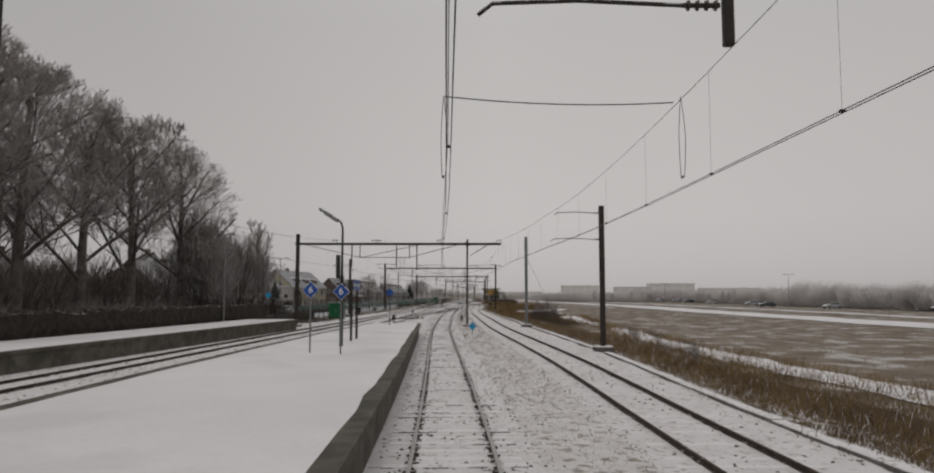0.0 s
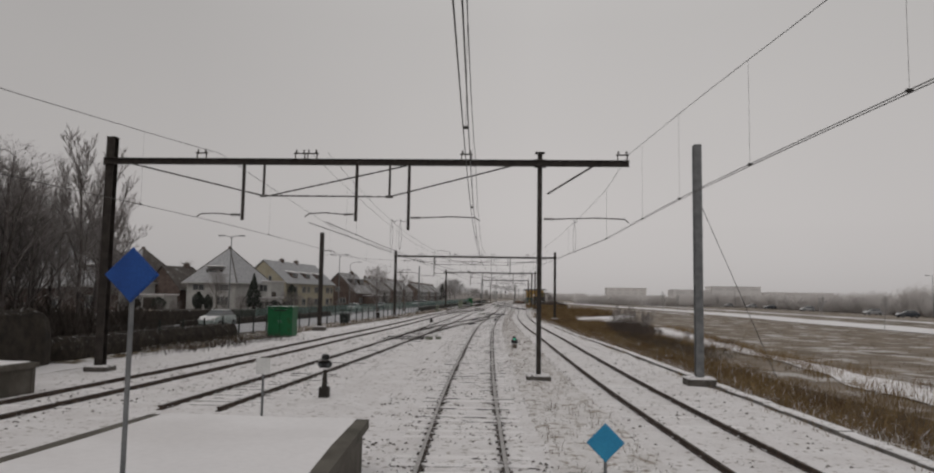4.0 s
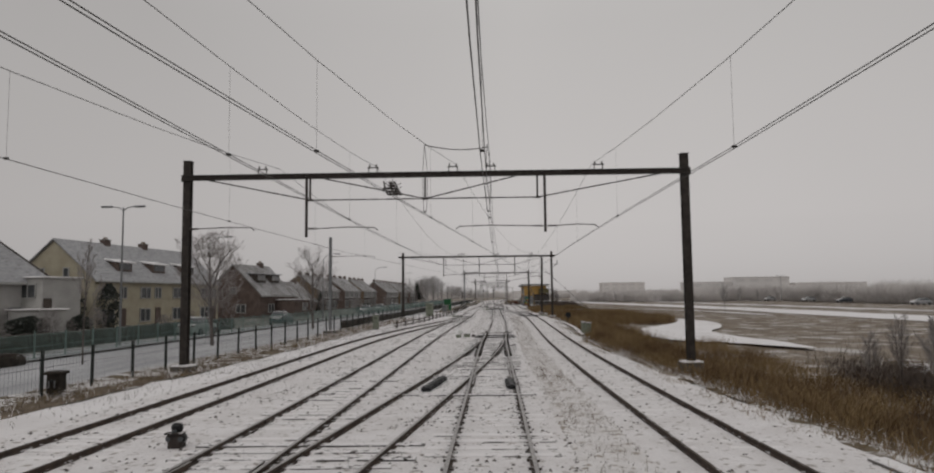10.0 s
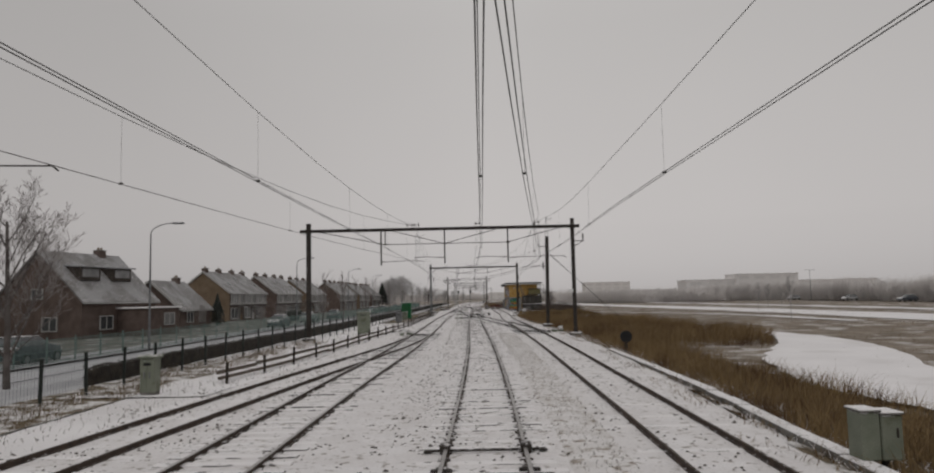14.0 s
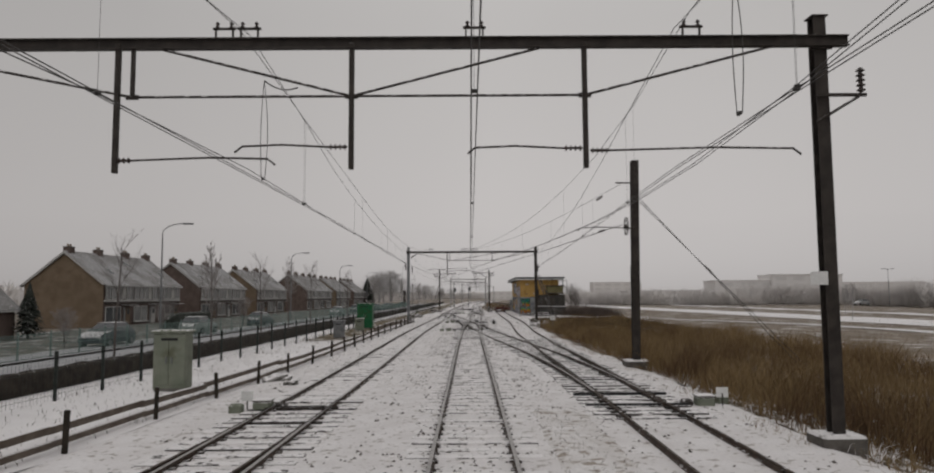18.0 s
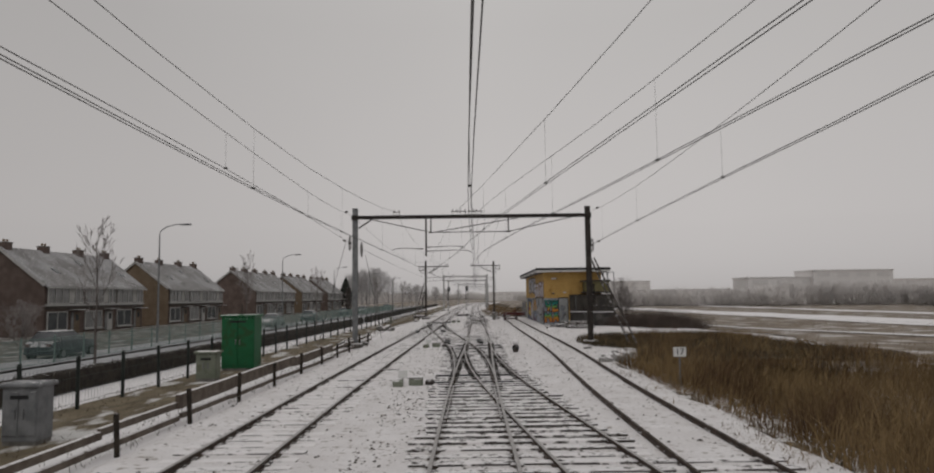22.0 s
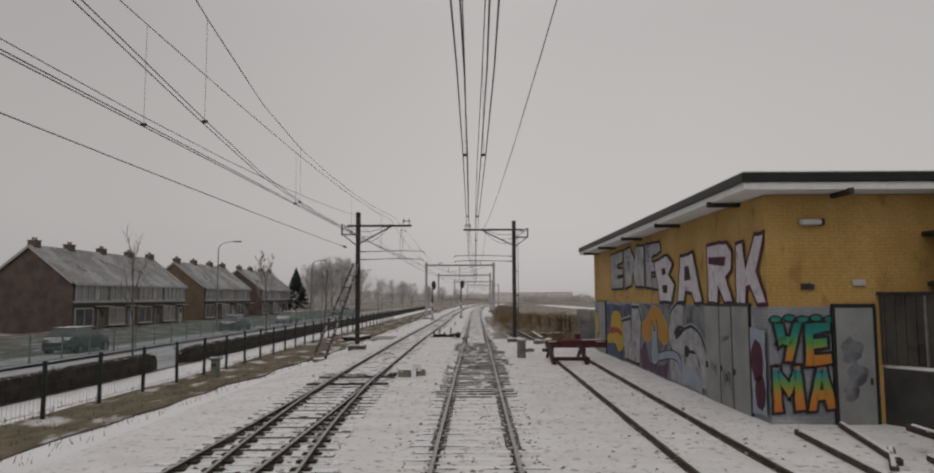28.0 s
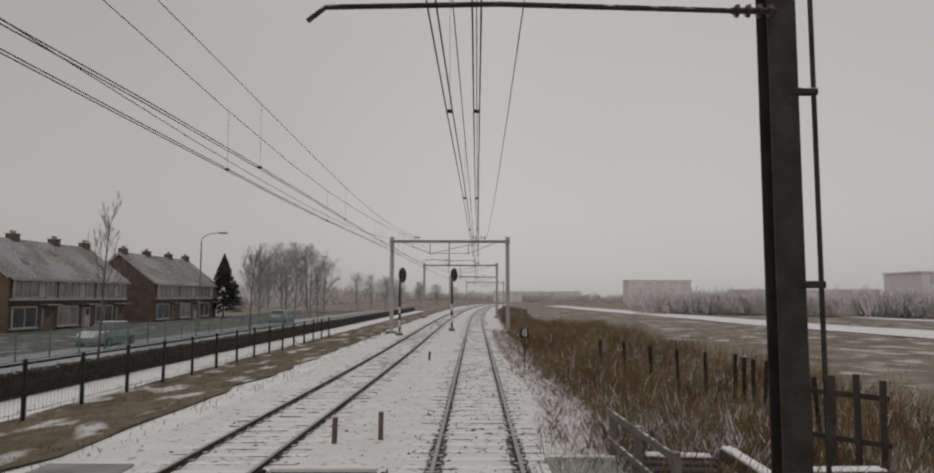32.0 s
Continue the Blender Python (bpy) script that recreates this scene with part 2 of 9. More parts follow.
# lighter than bare twigs: the haze over the crowns is in this colour
TWIG = mat("fine_twigs", (0.27, 0.245, 0.236), (0.37, 0.342, 0.332), 2, 0.95, 0, 0.0)
# far woods and twigs: haze is put into these pale colours
WOOD_HAZED = mat("haze_pale_far_wood", (0.62, 0.592, 0.578), (0.73, 0.70, 0.685), 0.06, 0.95, 0, 0.0, grain=0.1)
HAZE_TWIG = mat("haze_pale_far_twigs", (0.34, 0.325, 0.32), (0.44, 0.425, 0.42), 0.2, 0.95, 0, 0.0)
REED = mat("dry_reed", (0.180, 0.118, 0.055), (0.29, 0.200, 0.100), 0.6, 0.95, 0, 0.0, third=(0.105, 0.062, 0.032), third_scale=0.35, third_at=0.55)
REED_SNOW = mat("snow_flecked_grass", (0.13, 0.095, 0.055), (0.21, 0.155, 0.095), 2.0, 0.95, 0, 0.0, drift=0.40)
GRASS_DARK = mat("dark_winter_grass", (0.040, 0.031, 0.018), (0.072, 0.054, 0.030), 1.5, 0.95, bump=0.7, fine=25, third=(0.10, 0.078, 0.042), third_scale=0.8, third_at=0.55)
EVERGREEN = mat("dark_conifer", (0.028, 0.033, 0.027), (0.055, 0.061, 0.052), 2, 0.95, 0, 0.2, snow=0.06)
BRICK_BROWN = mat("brown_brick", (0.115, 0.085, 0.074), (0.17, 0.128, 0.112), 1.2, 0.9, 0, 0.3)
BRICK_ORANGE = mat("orange_brick", (0.17, 0.125, 0.085), (0.22, 0.165, 0.115), 1.2, 0.9, 0, 0.3)
RENDER_CREAM = mat("cream_render", (0.42, 0.375, 0.28), (0.49, 0.445, 0.34), 1.0, 0.85, 0, 0.1)
RENDER_WHITE = mat("white_render", (0.42, 0.41, 0.395), (0.50, 0.49, 0.472), 1.0, 0.85, 0, 0.1)
ROOF = mat("snowy_roof_tiles", (0.20, 0.193, 0.19), (0.27, 0.262, 0.258), 0.6, 0.85, 0, 0.35, third=(0.34, 0.335, 0.34), third_scale=0.35, third_at=0.53, snow=0.10, grain=0.25)
ROOF_SNOW = mat("snow_covered_roof", (0.43, 0.43, 0.445), (0.33, 0.33, 0.34), 1.6, 0.8, 0, 0.25, third=(0.27, 0.265, 0.265), third_scale=2.2, third_at=0.60, stretch=(1, 1, 3))
ROOF_DARK = mat("dark_roof_tiles", (0.075, 0.064, 0.058), (0.12, 0.105, 0.095), 0.8, 0.85, 0, 0.35, third=(0.30, 0.30, 0.305), third_scale=1.2, third_at=0.66)
HOUSE_TRIM = mat("weathered_white_trim", (0.42, 0.415, 0.405), (0.50, 0.495, 0.48), 2, 0.7, 0, 0.05)
GLASS = mat("window_glass", (0.06, 0.065, 0.07), (0.09, 0.095, 0.10), 1.0, 0.12, 0, 0.0, spec=0.5)
CAR_DARK = mat("dark_car_paint", (0.03, 0.035, 0.045), (0.045, 0.05, 0.06), 2, 0.3, 0.2, 0, snow=0.8)
# far dark cars greyed, with the haze mixed into the paint
CAR_HAZED = mat("haze_pale_car_paint", (0.26, 0.262, 0.268), (0.33, 0.332, 0.338), 2, 0.35, 0.3, 0, snow=0.8)
CAR_PALE = mat("pale_car_paint", (0.26, 0.30, 0.285), (0.32, 0.36, 0.345), 2, 0.3, 0.2, 0, snow=0.8)
RUBBER = mat("tyre_rubber", (0.012, 0.012, 0.012), (0.02, 0.02, 0.02), 5, 0.9, 0, 0.1)
# far facades and windows paled towards the sky: haze painted into their colour
FAR_WALL = mat("haze_pale_far_facade", (0.78, 0.752, 0.74), (0.82, 0.792, 0.78), 0.05, 0.9, 0, 0.0)
FAR_WINDOW = mat("haze_pale_window_band", (0.69, 0.665, 0.655), (0.73, 0.705, 0.695), 0.2, 0.6, 0, 0.0)
LAMP_GLASS = mat("lamp_glass", (0.50, 0.50, 0.50), (0.58, 0.58, 0.58), 3, 0.3, 0, 0)


def coursed(m, height=0.078, depth=0.6):
    """Faint brick courses under the paint of a wall."""
    n, l = m.node_tree.nodes, m.node_tree.links
    g, br = n.new("ShaderNodeNewGeometry"), n.new("ShaderNodeTexBrick")
    sw, cx = n.new("ShaderNodeSeparateXYZ"), n.new("ShaderNodeCombineXYZ")
    ad = n.new("ShaderNodeMath")
    l.new(g.outputs["Position"], sw.inputs[0])
    l.new(sw.outputs["X"], ad.inputs[0])
    l.new(sw.outputs["Y"], ad.inputs[1])
    l.new(ad.outputs[0], cx.inputs["X"])
    l.new(sw.outputs["Z"], cx.inputs["Y"])
    l.new(cx.outputs[0], br.inputs["Vector"])
    br.inputs["Scale"].default_value = 1.0
    br.inputs["Brick Width"].default_value, br.inputs["Row Height"].default_value, br.inputs["Mortar Size"].default_value = 0.23, height, 0.008
    br.inputs["Color1"].default_value, br.inputs["Color2"].default_value, br.inputs["Mortar"].default_value = (1, 1, 1, 1), (0.90, 0.90, 0.90, 1), (0.66, 0.66, 0.66, 1)
    p = n["Principled BSDF"]
    mul = n.new("ShaderNodeMixRGB")
    mul.blend_type, mul.inputs[0].default_value = "MULTIPLY", depth
    l.new(p.inputs["Base Color"].links[0].from_socket, mul.inputs[1])
    l.new(br.outputs["Color"], mul.inputs[2])
    l.new(mul.outputs[0], p.inputs["Base Color"])
    return m


for wall_paint in (YELLOW_WALL, GREY_WALL, BRICK_BROWN, BRICK_ORANGE):
    coursed(wall_paint)


# ---------------------------------------------------------------- helpers of this place
def curve(*ctrl):
    """A smooth line x(y) through (y, x) pairs."""
    ys = np.array([c[0] for c in ctrl], float)
    xs = np.array([c[1] for c in ctrl], float)
    h = np.diff(ys)
    s = np.diff(xs) / h
    m = np.empty(len(ys))
    m[0], m[-1] = s[0], s[-1]
    m[1:-1] = (s[:-1] * h[1:] + s[1:] * h[:-1]) / (h[1:] + h[:-1])

    def f(y):
        if y <= ys[0]:
            return float(xs[0] + m[0] * (y - ys[0]))
        if y >= ys[-1]:
            return float(xs[-1] + m[-1] * (y - ys[-1]))
        k = int(np.searchsorted(ys, y) - 1)
        k = max(0, min(k, len(h) - 1))
        t = (y - ys[k]) / h[k]
        return float(xs[k] * (2 * t**3 - 3 * t**2 + 1) + h[k] * m[k] * (t**3 - 2 * t**2 + t)
                     + xs[k + 1] * (-2 * t**3 + 3 * t**2) + h[k] * m[k + 1] * (t**3 - t**2))
    return f


def thing(name, loc=(0, 0, 0), rz=0.0, label="", category="", group="", kind=""):
    ob = new(name)
    ob.matrix_basis = pose(*loc, 0, 0, rz)
    return tagged(ob, label, category, group, kind)


def mesh_from(bm, name, material):
    me = bpy.data.meshes.new(name)
    bm.normal_update()
    bm.to_mesh(me)
    bm.free()
    for mm in (material if isinstance(material, (list, tuple)) else [material]):
        me.materials.append(mm)
    return me


def part(name, bm, material, parent=None, label="", smooth=False):
    me = bm if isinstance(bm, bpy.types.Mesh) else mesh_from(bm, name, material)
    if smooth:
        me.polygons.foreach_set("use_smooth", [True] * len(me.polygons))
    ob = new(name, me)
    ob.parent = parent
    if label:
        ob["label"] = label
    return ob


def raw_mesh(name, verts, faces, material):
    me = bpy.data.meshes.new(name)
    me.from_pydata(verts, [], faces)
    me.materials.append(material)
    me.update()
    return me


def box(bm, c, s, rz=0.0, bevel=0.0, rx=0.0, ry=0.0):
    """A box of size s centred on c, turned, with softened edges."""
    r = bmesh.ops.create_cube(bm, size=1.0)
    vs = r["verts"]
    m = pose(*c, rx, ry, rz) @ Matrix.Diagonal((*s, 1))
    bmesh.ops.transform(bm, matrix=m, verts=vs)
    if bevel:
        es = list({e for v in vs for e in v.link_edges})
        bmesh.ops.bevel(bm, geom=es, offset=bevel, segments=1, affect="EDGES")
    return bm


def boxed(c, s, rz=0.0, bevel=0.0, rx=0.0, ry=0.0):
    return box(bmesh.new(), c, s, rz, bevel, rx, ry)


def tube(bm, pts, r0, r1=None, n=6, cap=True):
    """A round bar along points, tapering from r0 to r1."""
    r1 = r0 if r1 is None else r1
    pts = [Vector(p) for p in pts]
    rings = []
    for i, p in enumerate(pts):
        d = (pts[min(i + 1, len(pts) - 1)] - pts[max(i - 1, 0)]).normalized()
        side = d.cross(Vector((0, 0, 1)) if abs(d.z) < 0.95 else Vector((1, 0, 0))).normalized()
        up = side.cross(d)
        r = r0 + (r1 - r0) * i / max(1, len(pts) - 1)
        rings.append([bm.verts.new(p + (side * math.cos(2 * math.pi * k / n) + up * math.sin(2 * math.pi * k / n)) * r) for k in range(n)])
    for a, b in zip(rings, rings[1:]):
        for k in range(n):
            bm.faces.new((a[k], a[(k + 1) % n], b[(k + 1) % n], b[k]))
    if cap:
        bm.faces.new(rings[0][::-1])
        bm.faces.new(rings[-1])
    return bm


def tubed(pts, r0, r1=None, n=6):
    return tube(bmesh.new(), pts, r0, r1, n)


def disc(bm, c, r, depth, axis="z", n=14):
    ax = {"x": Vector((1, 0, 0)), "y": Vector((0, 1, 0)), "z": Vector((0, 0, 1))}[axis]
    return tube(bm, [Vector(c) - ax * depth / 2, Vector(c) + ax * depth / 2], r, r, n)


def sheet(name, left, right, y0, y1, step, z, material, cols=2, parent=None):
    """A strip of ground between two lines x(y); z is a number or a function of the share across, x and y."""
    verts, faces = [], []
    n = int((y1 - y0) / step) + 1
    for i in range(n + 1):
        y = y0 + (y1 - y0) * i / n
        a, b = left(y), right(y)
        for k in range(cols + 1):
            u = k / cols
            x = a + (b - a) * u
            verts.append((x, y, z(u, x, y) if callable(z) else z))
    for i in range(n):
        for k in range(cols):
            p = i * (cols + 1) + k
            faces.append((p, p + 1, p + cols + 2, p + cols + 1))
    me = raw_mesh(name, verts, faces, material)
    me.polygons.foreach_set("use_smooth", [True] * len(me.polygons))
    ob = new(name, me)
    ob.parent = parent
    return ob


def offset(f, d):
    return lambda y: f(y) + d


# ---------------------------------------------------------------- the plan: centre lines of the tracks, x by y
line_b = curve((-60, 2.6), (-20, 0.75), (5, -0.16), (17.5, -0.46), (37, -1.21), (48, -1.70), (68, -2.42), (79, -2.64), (99, -2.92), (112, -2.99),
               (131, -2.82), (152, -2.56), (172, -1.98), (190, -1.64), (209, -1.47), (245, -1.10), (273, -0.27), (291, 0.02), (311, 0.40),
               (332, 0.80), (356, 1.20), (400, 2.0), (450, 3.6), (520, 8.0), (600, 16.0))
line_c = curve((-60, 7.6), (17.5, 4.58), (37, 4.15), (48, 3.62), (68, 2.60), (79, 2.30), (97, 1.92), (110, 1.55), (130, 1.33), (151, 1.50), (171, 2.06),
               (190, 2.58), (209, 2.87), (245, 3.22), (259, 3.80), (291, 4.31), (311, 4.75))
line_d = curve((60, -9.25), (78, -8.40), (90, -8.02), (110, -7.66), (131, -7.33), (152, -7.15), (172, -6.78), (190, -6.15), (209, -5.87), (245, -5.55),
               (272, -4.85), (291, -4.30), (331, -3.60), (347, -3.15), (400, -2.1), (450, -0.5), (520, 3.9), (600, 11.9))
line_a_free = curve((-60, -18.6), (-20, -16.6), (26, -14.75), (52, -13.75), (80, -12.45), (90, -12.15), (111, -11.45), (131, -11.15), (148, -11.0))


def ease(s):
    """A turnout's way from one track to the next: arc, straight, arc back."""
    s = max(0.0, min(1.0, s))
    a = 0.34
    k = 1 / (a * (1 - a))
    if s < a:
        return k * s * s / 2
    if s > 1 - a:
        return 1 - k * (1 - s) ** 2 / 2
    return k * a * a / 2 + k * a * (s - a)


def crossover(f, g, y0, y1):
    return lambda y: f(y) + (g(y) - f(y)) * ease((y - y0) / (y1 - y0))


line_a_full = crossover(lambda y: line_a_free(min(y, 148)) + 0.015 * max(0, y - 148), line_d, 147, 207)
line_db = crossover(line_d, line_b, 91.5, 160)
line_cb = crossover(line_c, line_b, 205, 266)
line_bd = crossover(line_b, line_d, 246, 306)
edge_right = curve((-60, 11.5), (17, 7.6), (42, 7.4), (70, 6.2), (100, 4.9), (130, 4.0), (153, 3.35), (161, 3.7), (184, 5.2), (209, 5.6), (240, 5.1), (250, 5.3), (256, 5.9), (260, 9.5), (265, 17.0), (285, 19.0), (300, 18.0), (314, 11.0), (320, 9.0), (324, 7.3),
                   (327, 4.6), (340, 3.5), (356, 3.4), (400, 4.6), (450, 6.4), (520, 11), (600, 19))
fence_line = curve((60, -20.4), (92, -18.9), (105, -18.45), (118, -17.6), (124, -17.2), (130, -16.75), (142, -16.1), (160, -15.4), (180, -15.0), (189, -14.6), (219, -13.2), (242, -12.25), (256, -11.95), (271, -11.85), (280, -11.55), (292, -10.95), (301, -10.5), (330, -10.25), (340, -10.0), (400, -8.8), (460, -7.1), (540, -1.9))
hedge_line = curve((165, -17.0), (190, -16.4), (218, -15.3), (250, -14.85), (275, -14.3), (300, -13.55), (335, -13.1), (360, -12.8), (400, -11.8), (470, -9.9))

# ---------------------------------------------------------------- ground
def ground_z(x, y):
    e = edge_right(y) if -60 <= y <= 600 else edge_right(max(-60, min(600, y)))
    d = x - e
    z = -0.24
    if d > 0:
        z -= 1.15 * min(1.0, d / 6.0) ** 0.8
        z += 0.10 * noise.noise((x * 0.08, y * 0.08, 0)) * min(1, d / 8)
    if x < -6:
        z -= 0.10
    return z


def build_ground():
    xs = [-1500, -700, -300, -150, -90, -60, -40, -30, -24, -20, -16, -12, -8, -4, 0, 3, 4, 5, 6, 7, 8, 9, 10, 11, 12, 13, 14, 16, 18, 20, 23, 27, 32, 40, 55, 75, 100, 150, 300, 700, 1500]
    ys = [-1200, -500, -200, -100] + [-60 + 6 * i for i in range(111)] + [640, 720, 850, 1100, 1600, 2600, 4200]
    verts = [(x, y, ground_z(x, y)) for y in ys for x in xs]
    w = len(xs)
    faces = [(j * w + i, j * w + i + 1, (j + 1) * w + i + 1, (j + 1) * w + i) for j in range(len(ys) - 1) for i in range(w - 1)]
    me = raw_mesh("ground", verts, faces, FIELD)
    me.polygons.foreach_set("use_smooth", [True] * len(me.polygons))
    tagged(new("ground", me), "flat winter fields patched with thin snow", "ground", kind="structure")


build_ground()
bed_left = curve((-60, -22), (60, -19.0), (92, -16.9), (118, -14.6), (150, -12.6), (190, -10.4), (217, -9.0), (250, -8.3), (272, -8.4), (295, -8.3), (332, -6.4), (400, -5.6), (460, -4.2), (540, 0), (600, 8))


def bed_z(u, x, y):
    edge = min(u, 1 - u)
    return -0.115 - 0.20 * max(0.0, 1 - edge * 22) + 0.020 * noise.noise((x * 0.9, y * 0.9, 3))


bed = sheet("track_bed", bed_left, lambda y: edge_right(y) + 0.35 + 0.45 * noise.noise((0, y * 0.35, 8)), -60, 600, 1.5, bed_z, SNOW_BED, 48)
tagged(bed, "thin snow lying over stone track ballast", "ballast", kind="structure")
verge_l = sheet("verge", offset(fence_line, -0.4), lambda y: fence_line(y) + (2.6 if y < 275 else 1.9 + 1.1 * max(0.0, min(1.0, (y - 300) / 20))) + 0.7 * noise.noise((0, y * 0.4, 5)), 236, 470, 1.5, lambda u, x, y: -0.195 + 0.05 * noise.noise((x * 0.5, y * 0.5, 1)), VERGE, 8)
tagged(verge_l, "dead grass verge with patches of snow", "verge", kind="structure")
verge_p = sheet("snowy_verge", offset(hedge_line, 0.1), offset(bed_left, 0.5), 236, 470, 2, lambda u, x, y: -0.245 + 0.04 * noise.noise((x * 0.5, y * 0.5, 1)), SNOW, 8)
tagged(verge_p, "snow between hedge, fence and tracks", "verge", kind="structure")
verge_s = sheet("snowy_verge", offset(fence_line, -0.2), offset(bed_left, 0.5), 70, 174, 2, lambda u, x, y: -0.215 + 0.03 * noise.noise((x * 0.45, y * 0.45, 1)), SNOW, 8)
tagged(verge_s, "uneven snow between fence and tracks", "verge", kind="structure")
verge_m = sheet("verge", offset(fence_line, -1.2), lambda y: fence_line(y) + (0.9 if y < 140 else 1.7) + 0.5 * noise.noise((0, y * 0.5, 2)), 74, 186, 1, lambda u, x, y: -0.15 - 0.12 * max(0, u - 0.6) + 0.05 * noise.noise((x * 0.7, y * 0.7, 1)), VERGE_R, 8)
tagged(verge_m, "dead grass along the street fence", "verge", kind="structure")
verge_n = sheet("snowy_verge", offset(hedge_line, 0.1), offset(bed_left, 0.4), 172, 236, 2, lambda u, x, y: -0.20 + 0.09 * noise.noise((x * 0.45, y * 0.45, 1)), SNOW, 8)
tagged(verge_n, "uneven snow between fence and tracks", "verge", kind="structure")
stub = sheet("stubble_strip", lambda y: line_b(y) + 1.35, lambda y: line_c(y) - 1.35, -30, 205, 2, lambda u, x, y: -0.092 - 0.06 * max(0, 1 - min(u, 1 - u) * 7) + 0.016 * noise.noise((x * 1.5, y * 1.5, 7)), SNOW_STUBBLE, 14)
tagged(stub, "snow broken by dead weed stubble between the tracks", "verge", kind="structure")
road_near = curve((60, -28), (92, -22), (118, -18.2), (160, -16.3), (217, -14.1), (249, -12.9), (295, -11.4), (340, -10.6), (400, -9.4), (470, -7.4))
road = sheet("road", offset(road_near, -8.2), lambda y: road_near(y) if y < 165 else hedge_line(y) + 0.3, 60, 470, 4, -0.20, SNOW_ROAD, 4)
tagged(road, "street covered with driven grey-white snow", "road", kind="structure")
walk_l = sheet("pavement", offset(road_near, -11.0), offset(road_near, -8.2), 60, 470, 4, -0.10, PAVE_SNOW, 3)
tagged(walk_l, "snow-covered pavement behind the street", "pavement", kind="structure")
garden = sheet("front_gardens", offset(road_near, -27.0), offset(road_near, -11.0), 60, 470, 5, -0.14, GARDEN, 4)
tagged(garden, "front gardens under patchy snow", "garden", kind="structure")
bank = sheet("reed_bank", offset(edge_right, -0.1), offset(edge_right, 7.5), -60, 560, 2.0, lambda u, x, y: ground_z(x, y) + 0.05 + 0.08 * noise.noise((x, y, 5)), BANK, 10)
tagged(bank, "brown bank of dead reeds beside the railway", "bank", kind="structure")

verge_r = sheet("snowy_verge", offset(edge_right, -0.25), lambda y: edge_right(y) + 1.9 + 0.7 * noise.noise((3, y * 0.3, 8)), -40, 430, 1.0, lambda u, x, y: ground_z(x, y) + 0.10 - 0.10 * abs(u - 0.5) + 0.11 * noise.noise((x, y, 5)), VERGE_R, 6)
tagged(verge_r, "dead grass mottled with snow at the edge of the bank", "verge", kind="structure")
patch_left = curve((250, 5.8), (256, 6.4), (260, 7.4), (264, 5.8), (270, 5.9), (273, 7.0), (276, 10.0))
grass = sheet("grass_patch", lambda y: patch_left(y) + 0.7 * noise.noise((1, y * 0.5, 0)), lambda y: 17.5, 254.0, 275.6, 0.7, lambda u, x, y: -0.045 - 0.14 * max(0, 1 - u * 6) + 0.05 * noise.noise((x * 0.8, y * 0.8, 4)), GRASS_DARK, 16)
tagged(grass, "dark winter grass patch beside the portal", "grass", kind="structure")

# frozen ditch and pond with snow on the ice
ditch_near = curve((-40, 21.5), (30, 17.5), (60, 15.9), (67, 15.8), (76, 15.9), (86, 16.5), (98, 17.6), (112, 16.4), (128, 14.9), (143, 18.2), (150, 20.5))
ditch_far = curve((-40, 23.5), (30, 20.2), (60, 18.9), (71, 18.5), (82, 19.4), (98, 19.0), (112, 19.6), (128, 21.0), (140, 22.0), (150, 22.4))
ditch = sheet("frozen_ditch", lambda y: ditch_near(y) + 0.8 * noise.noise((0, y * 0.2, 0)), lambda y: ditch_far(y) + 0.8 * noise.noise((4, y * 0.2, 0)), -40, 150, 1.5, lambda u, x, y: ground_z(x, y) + 0.07, SNOW, 3)
tagged(ditch, "frozen ditch covered with smooth snow", "ditch", kind="structure")


pond_near = curve((160, 20.0), (166, 16.5), (170, 13.2), (175, 12.4), (179, 12.1), (186, 13.6), (191, 15.0), (198, 18.5), (206, 22.5), (214, 25.2), (221, 26.6))
pond_far = curve((160, 20.6), (166, 21.0), (176, 20.0), (184, 20.7), (192, 24.2), (200, 26.8), (208, 28.2), (216, 28.0), (221, 27.2))
pond = sheet("pond", lambda y: pond_near(y) + 0.5 * noise.noise((0, y * 0.5, 2)), lambda y: pond_far(y) + 0.5 * noise.noise((5, y * 0.4, 2)), 160, 221, 0.8, -1.20, SNOW, 6)
tagged(pond, "frozen pond covered with smooth snow", "pond", kind="structure")
# snowed-over roads and strips across the field
for x0, x1, ya, yb in ((((-100, 62.0), (150, 56.0), (200, 55.0), (285, 55.5), (341, 51.0), (414, 45.0), (640, 36.0)), ((-100, 72.0), (150, 68.0), (200, 68.0), (285, 69.0), (341, 65.0), (414, 57.0), (640, 46.0)), -100, 640),
                       (((240, 46.5), (272, 45.5), (287, 41.0), (302, 34.8), (322, 29.0), (350, 25.0)), ((240, 49.5), (272, 48.4), (287, 43.5), (302, 36.6), (322, 30.0), (350, 25.4)), 240, 350),
                       (((-60, 82.0), (260, 84.0), (640, 72.0)), ((-60, 86.5), (260, 90.0), (640, 78.0)), -60, 640)):
    a, b = curve(*x0), curve(*x1)
    st = sheet("snow_path", lambda y, f=a: f(y) + 1.3 * noise.noise((f(0), y * 0.06, 0)), lambda y, f=b: f(y) + 1.3 * noise.noise((f(0), y * 0.06, 4)), ya, yb, 5, lambda u, x, y: ground_z(x, y) + 0.08, SNOW, 3)
    tagged(st, "long strip of snow across the field", "path", kind="structure")


# ---------------------------------------------------------------- tracks
GAUGE = 0.7175 + 0.02
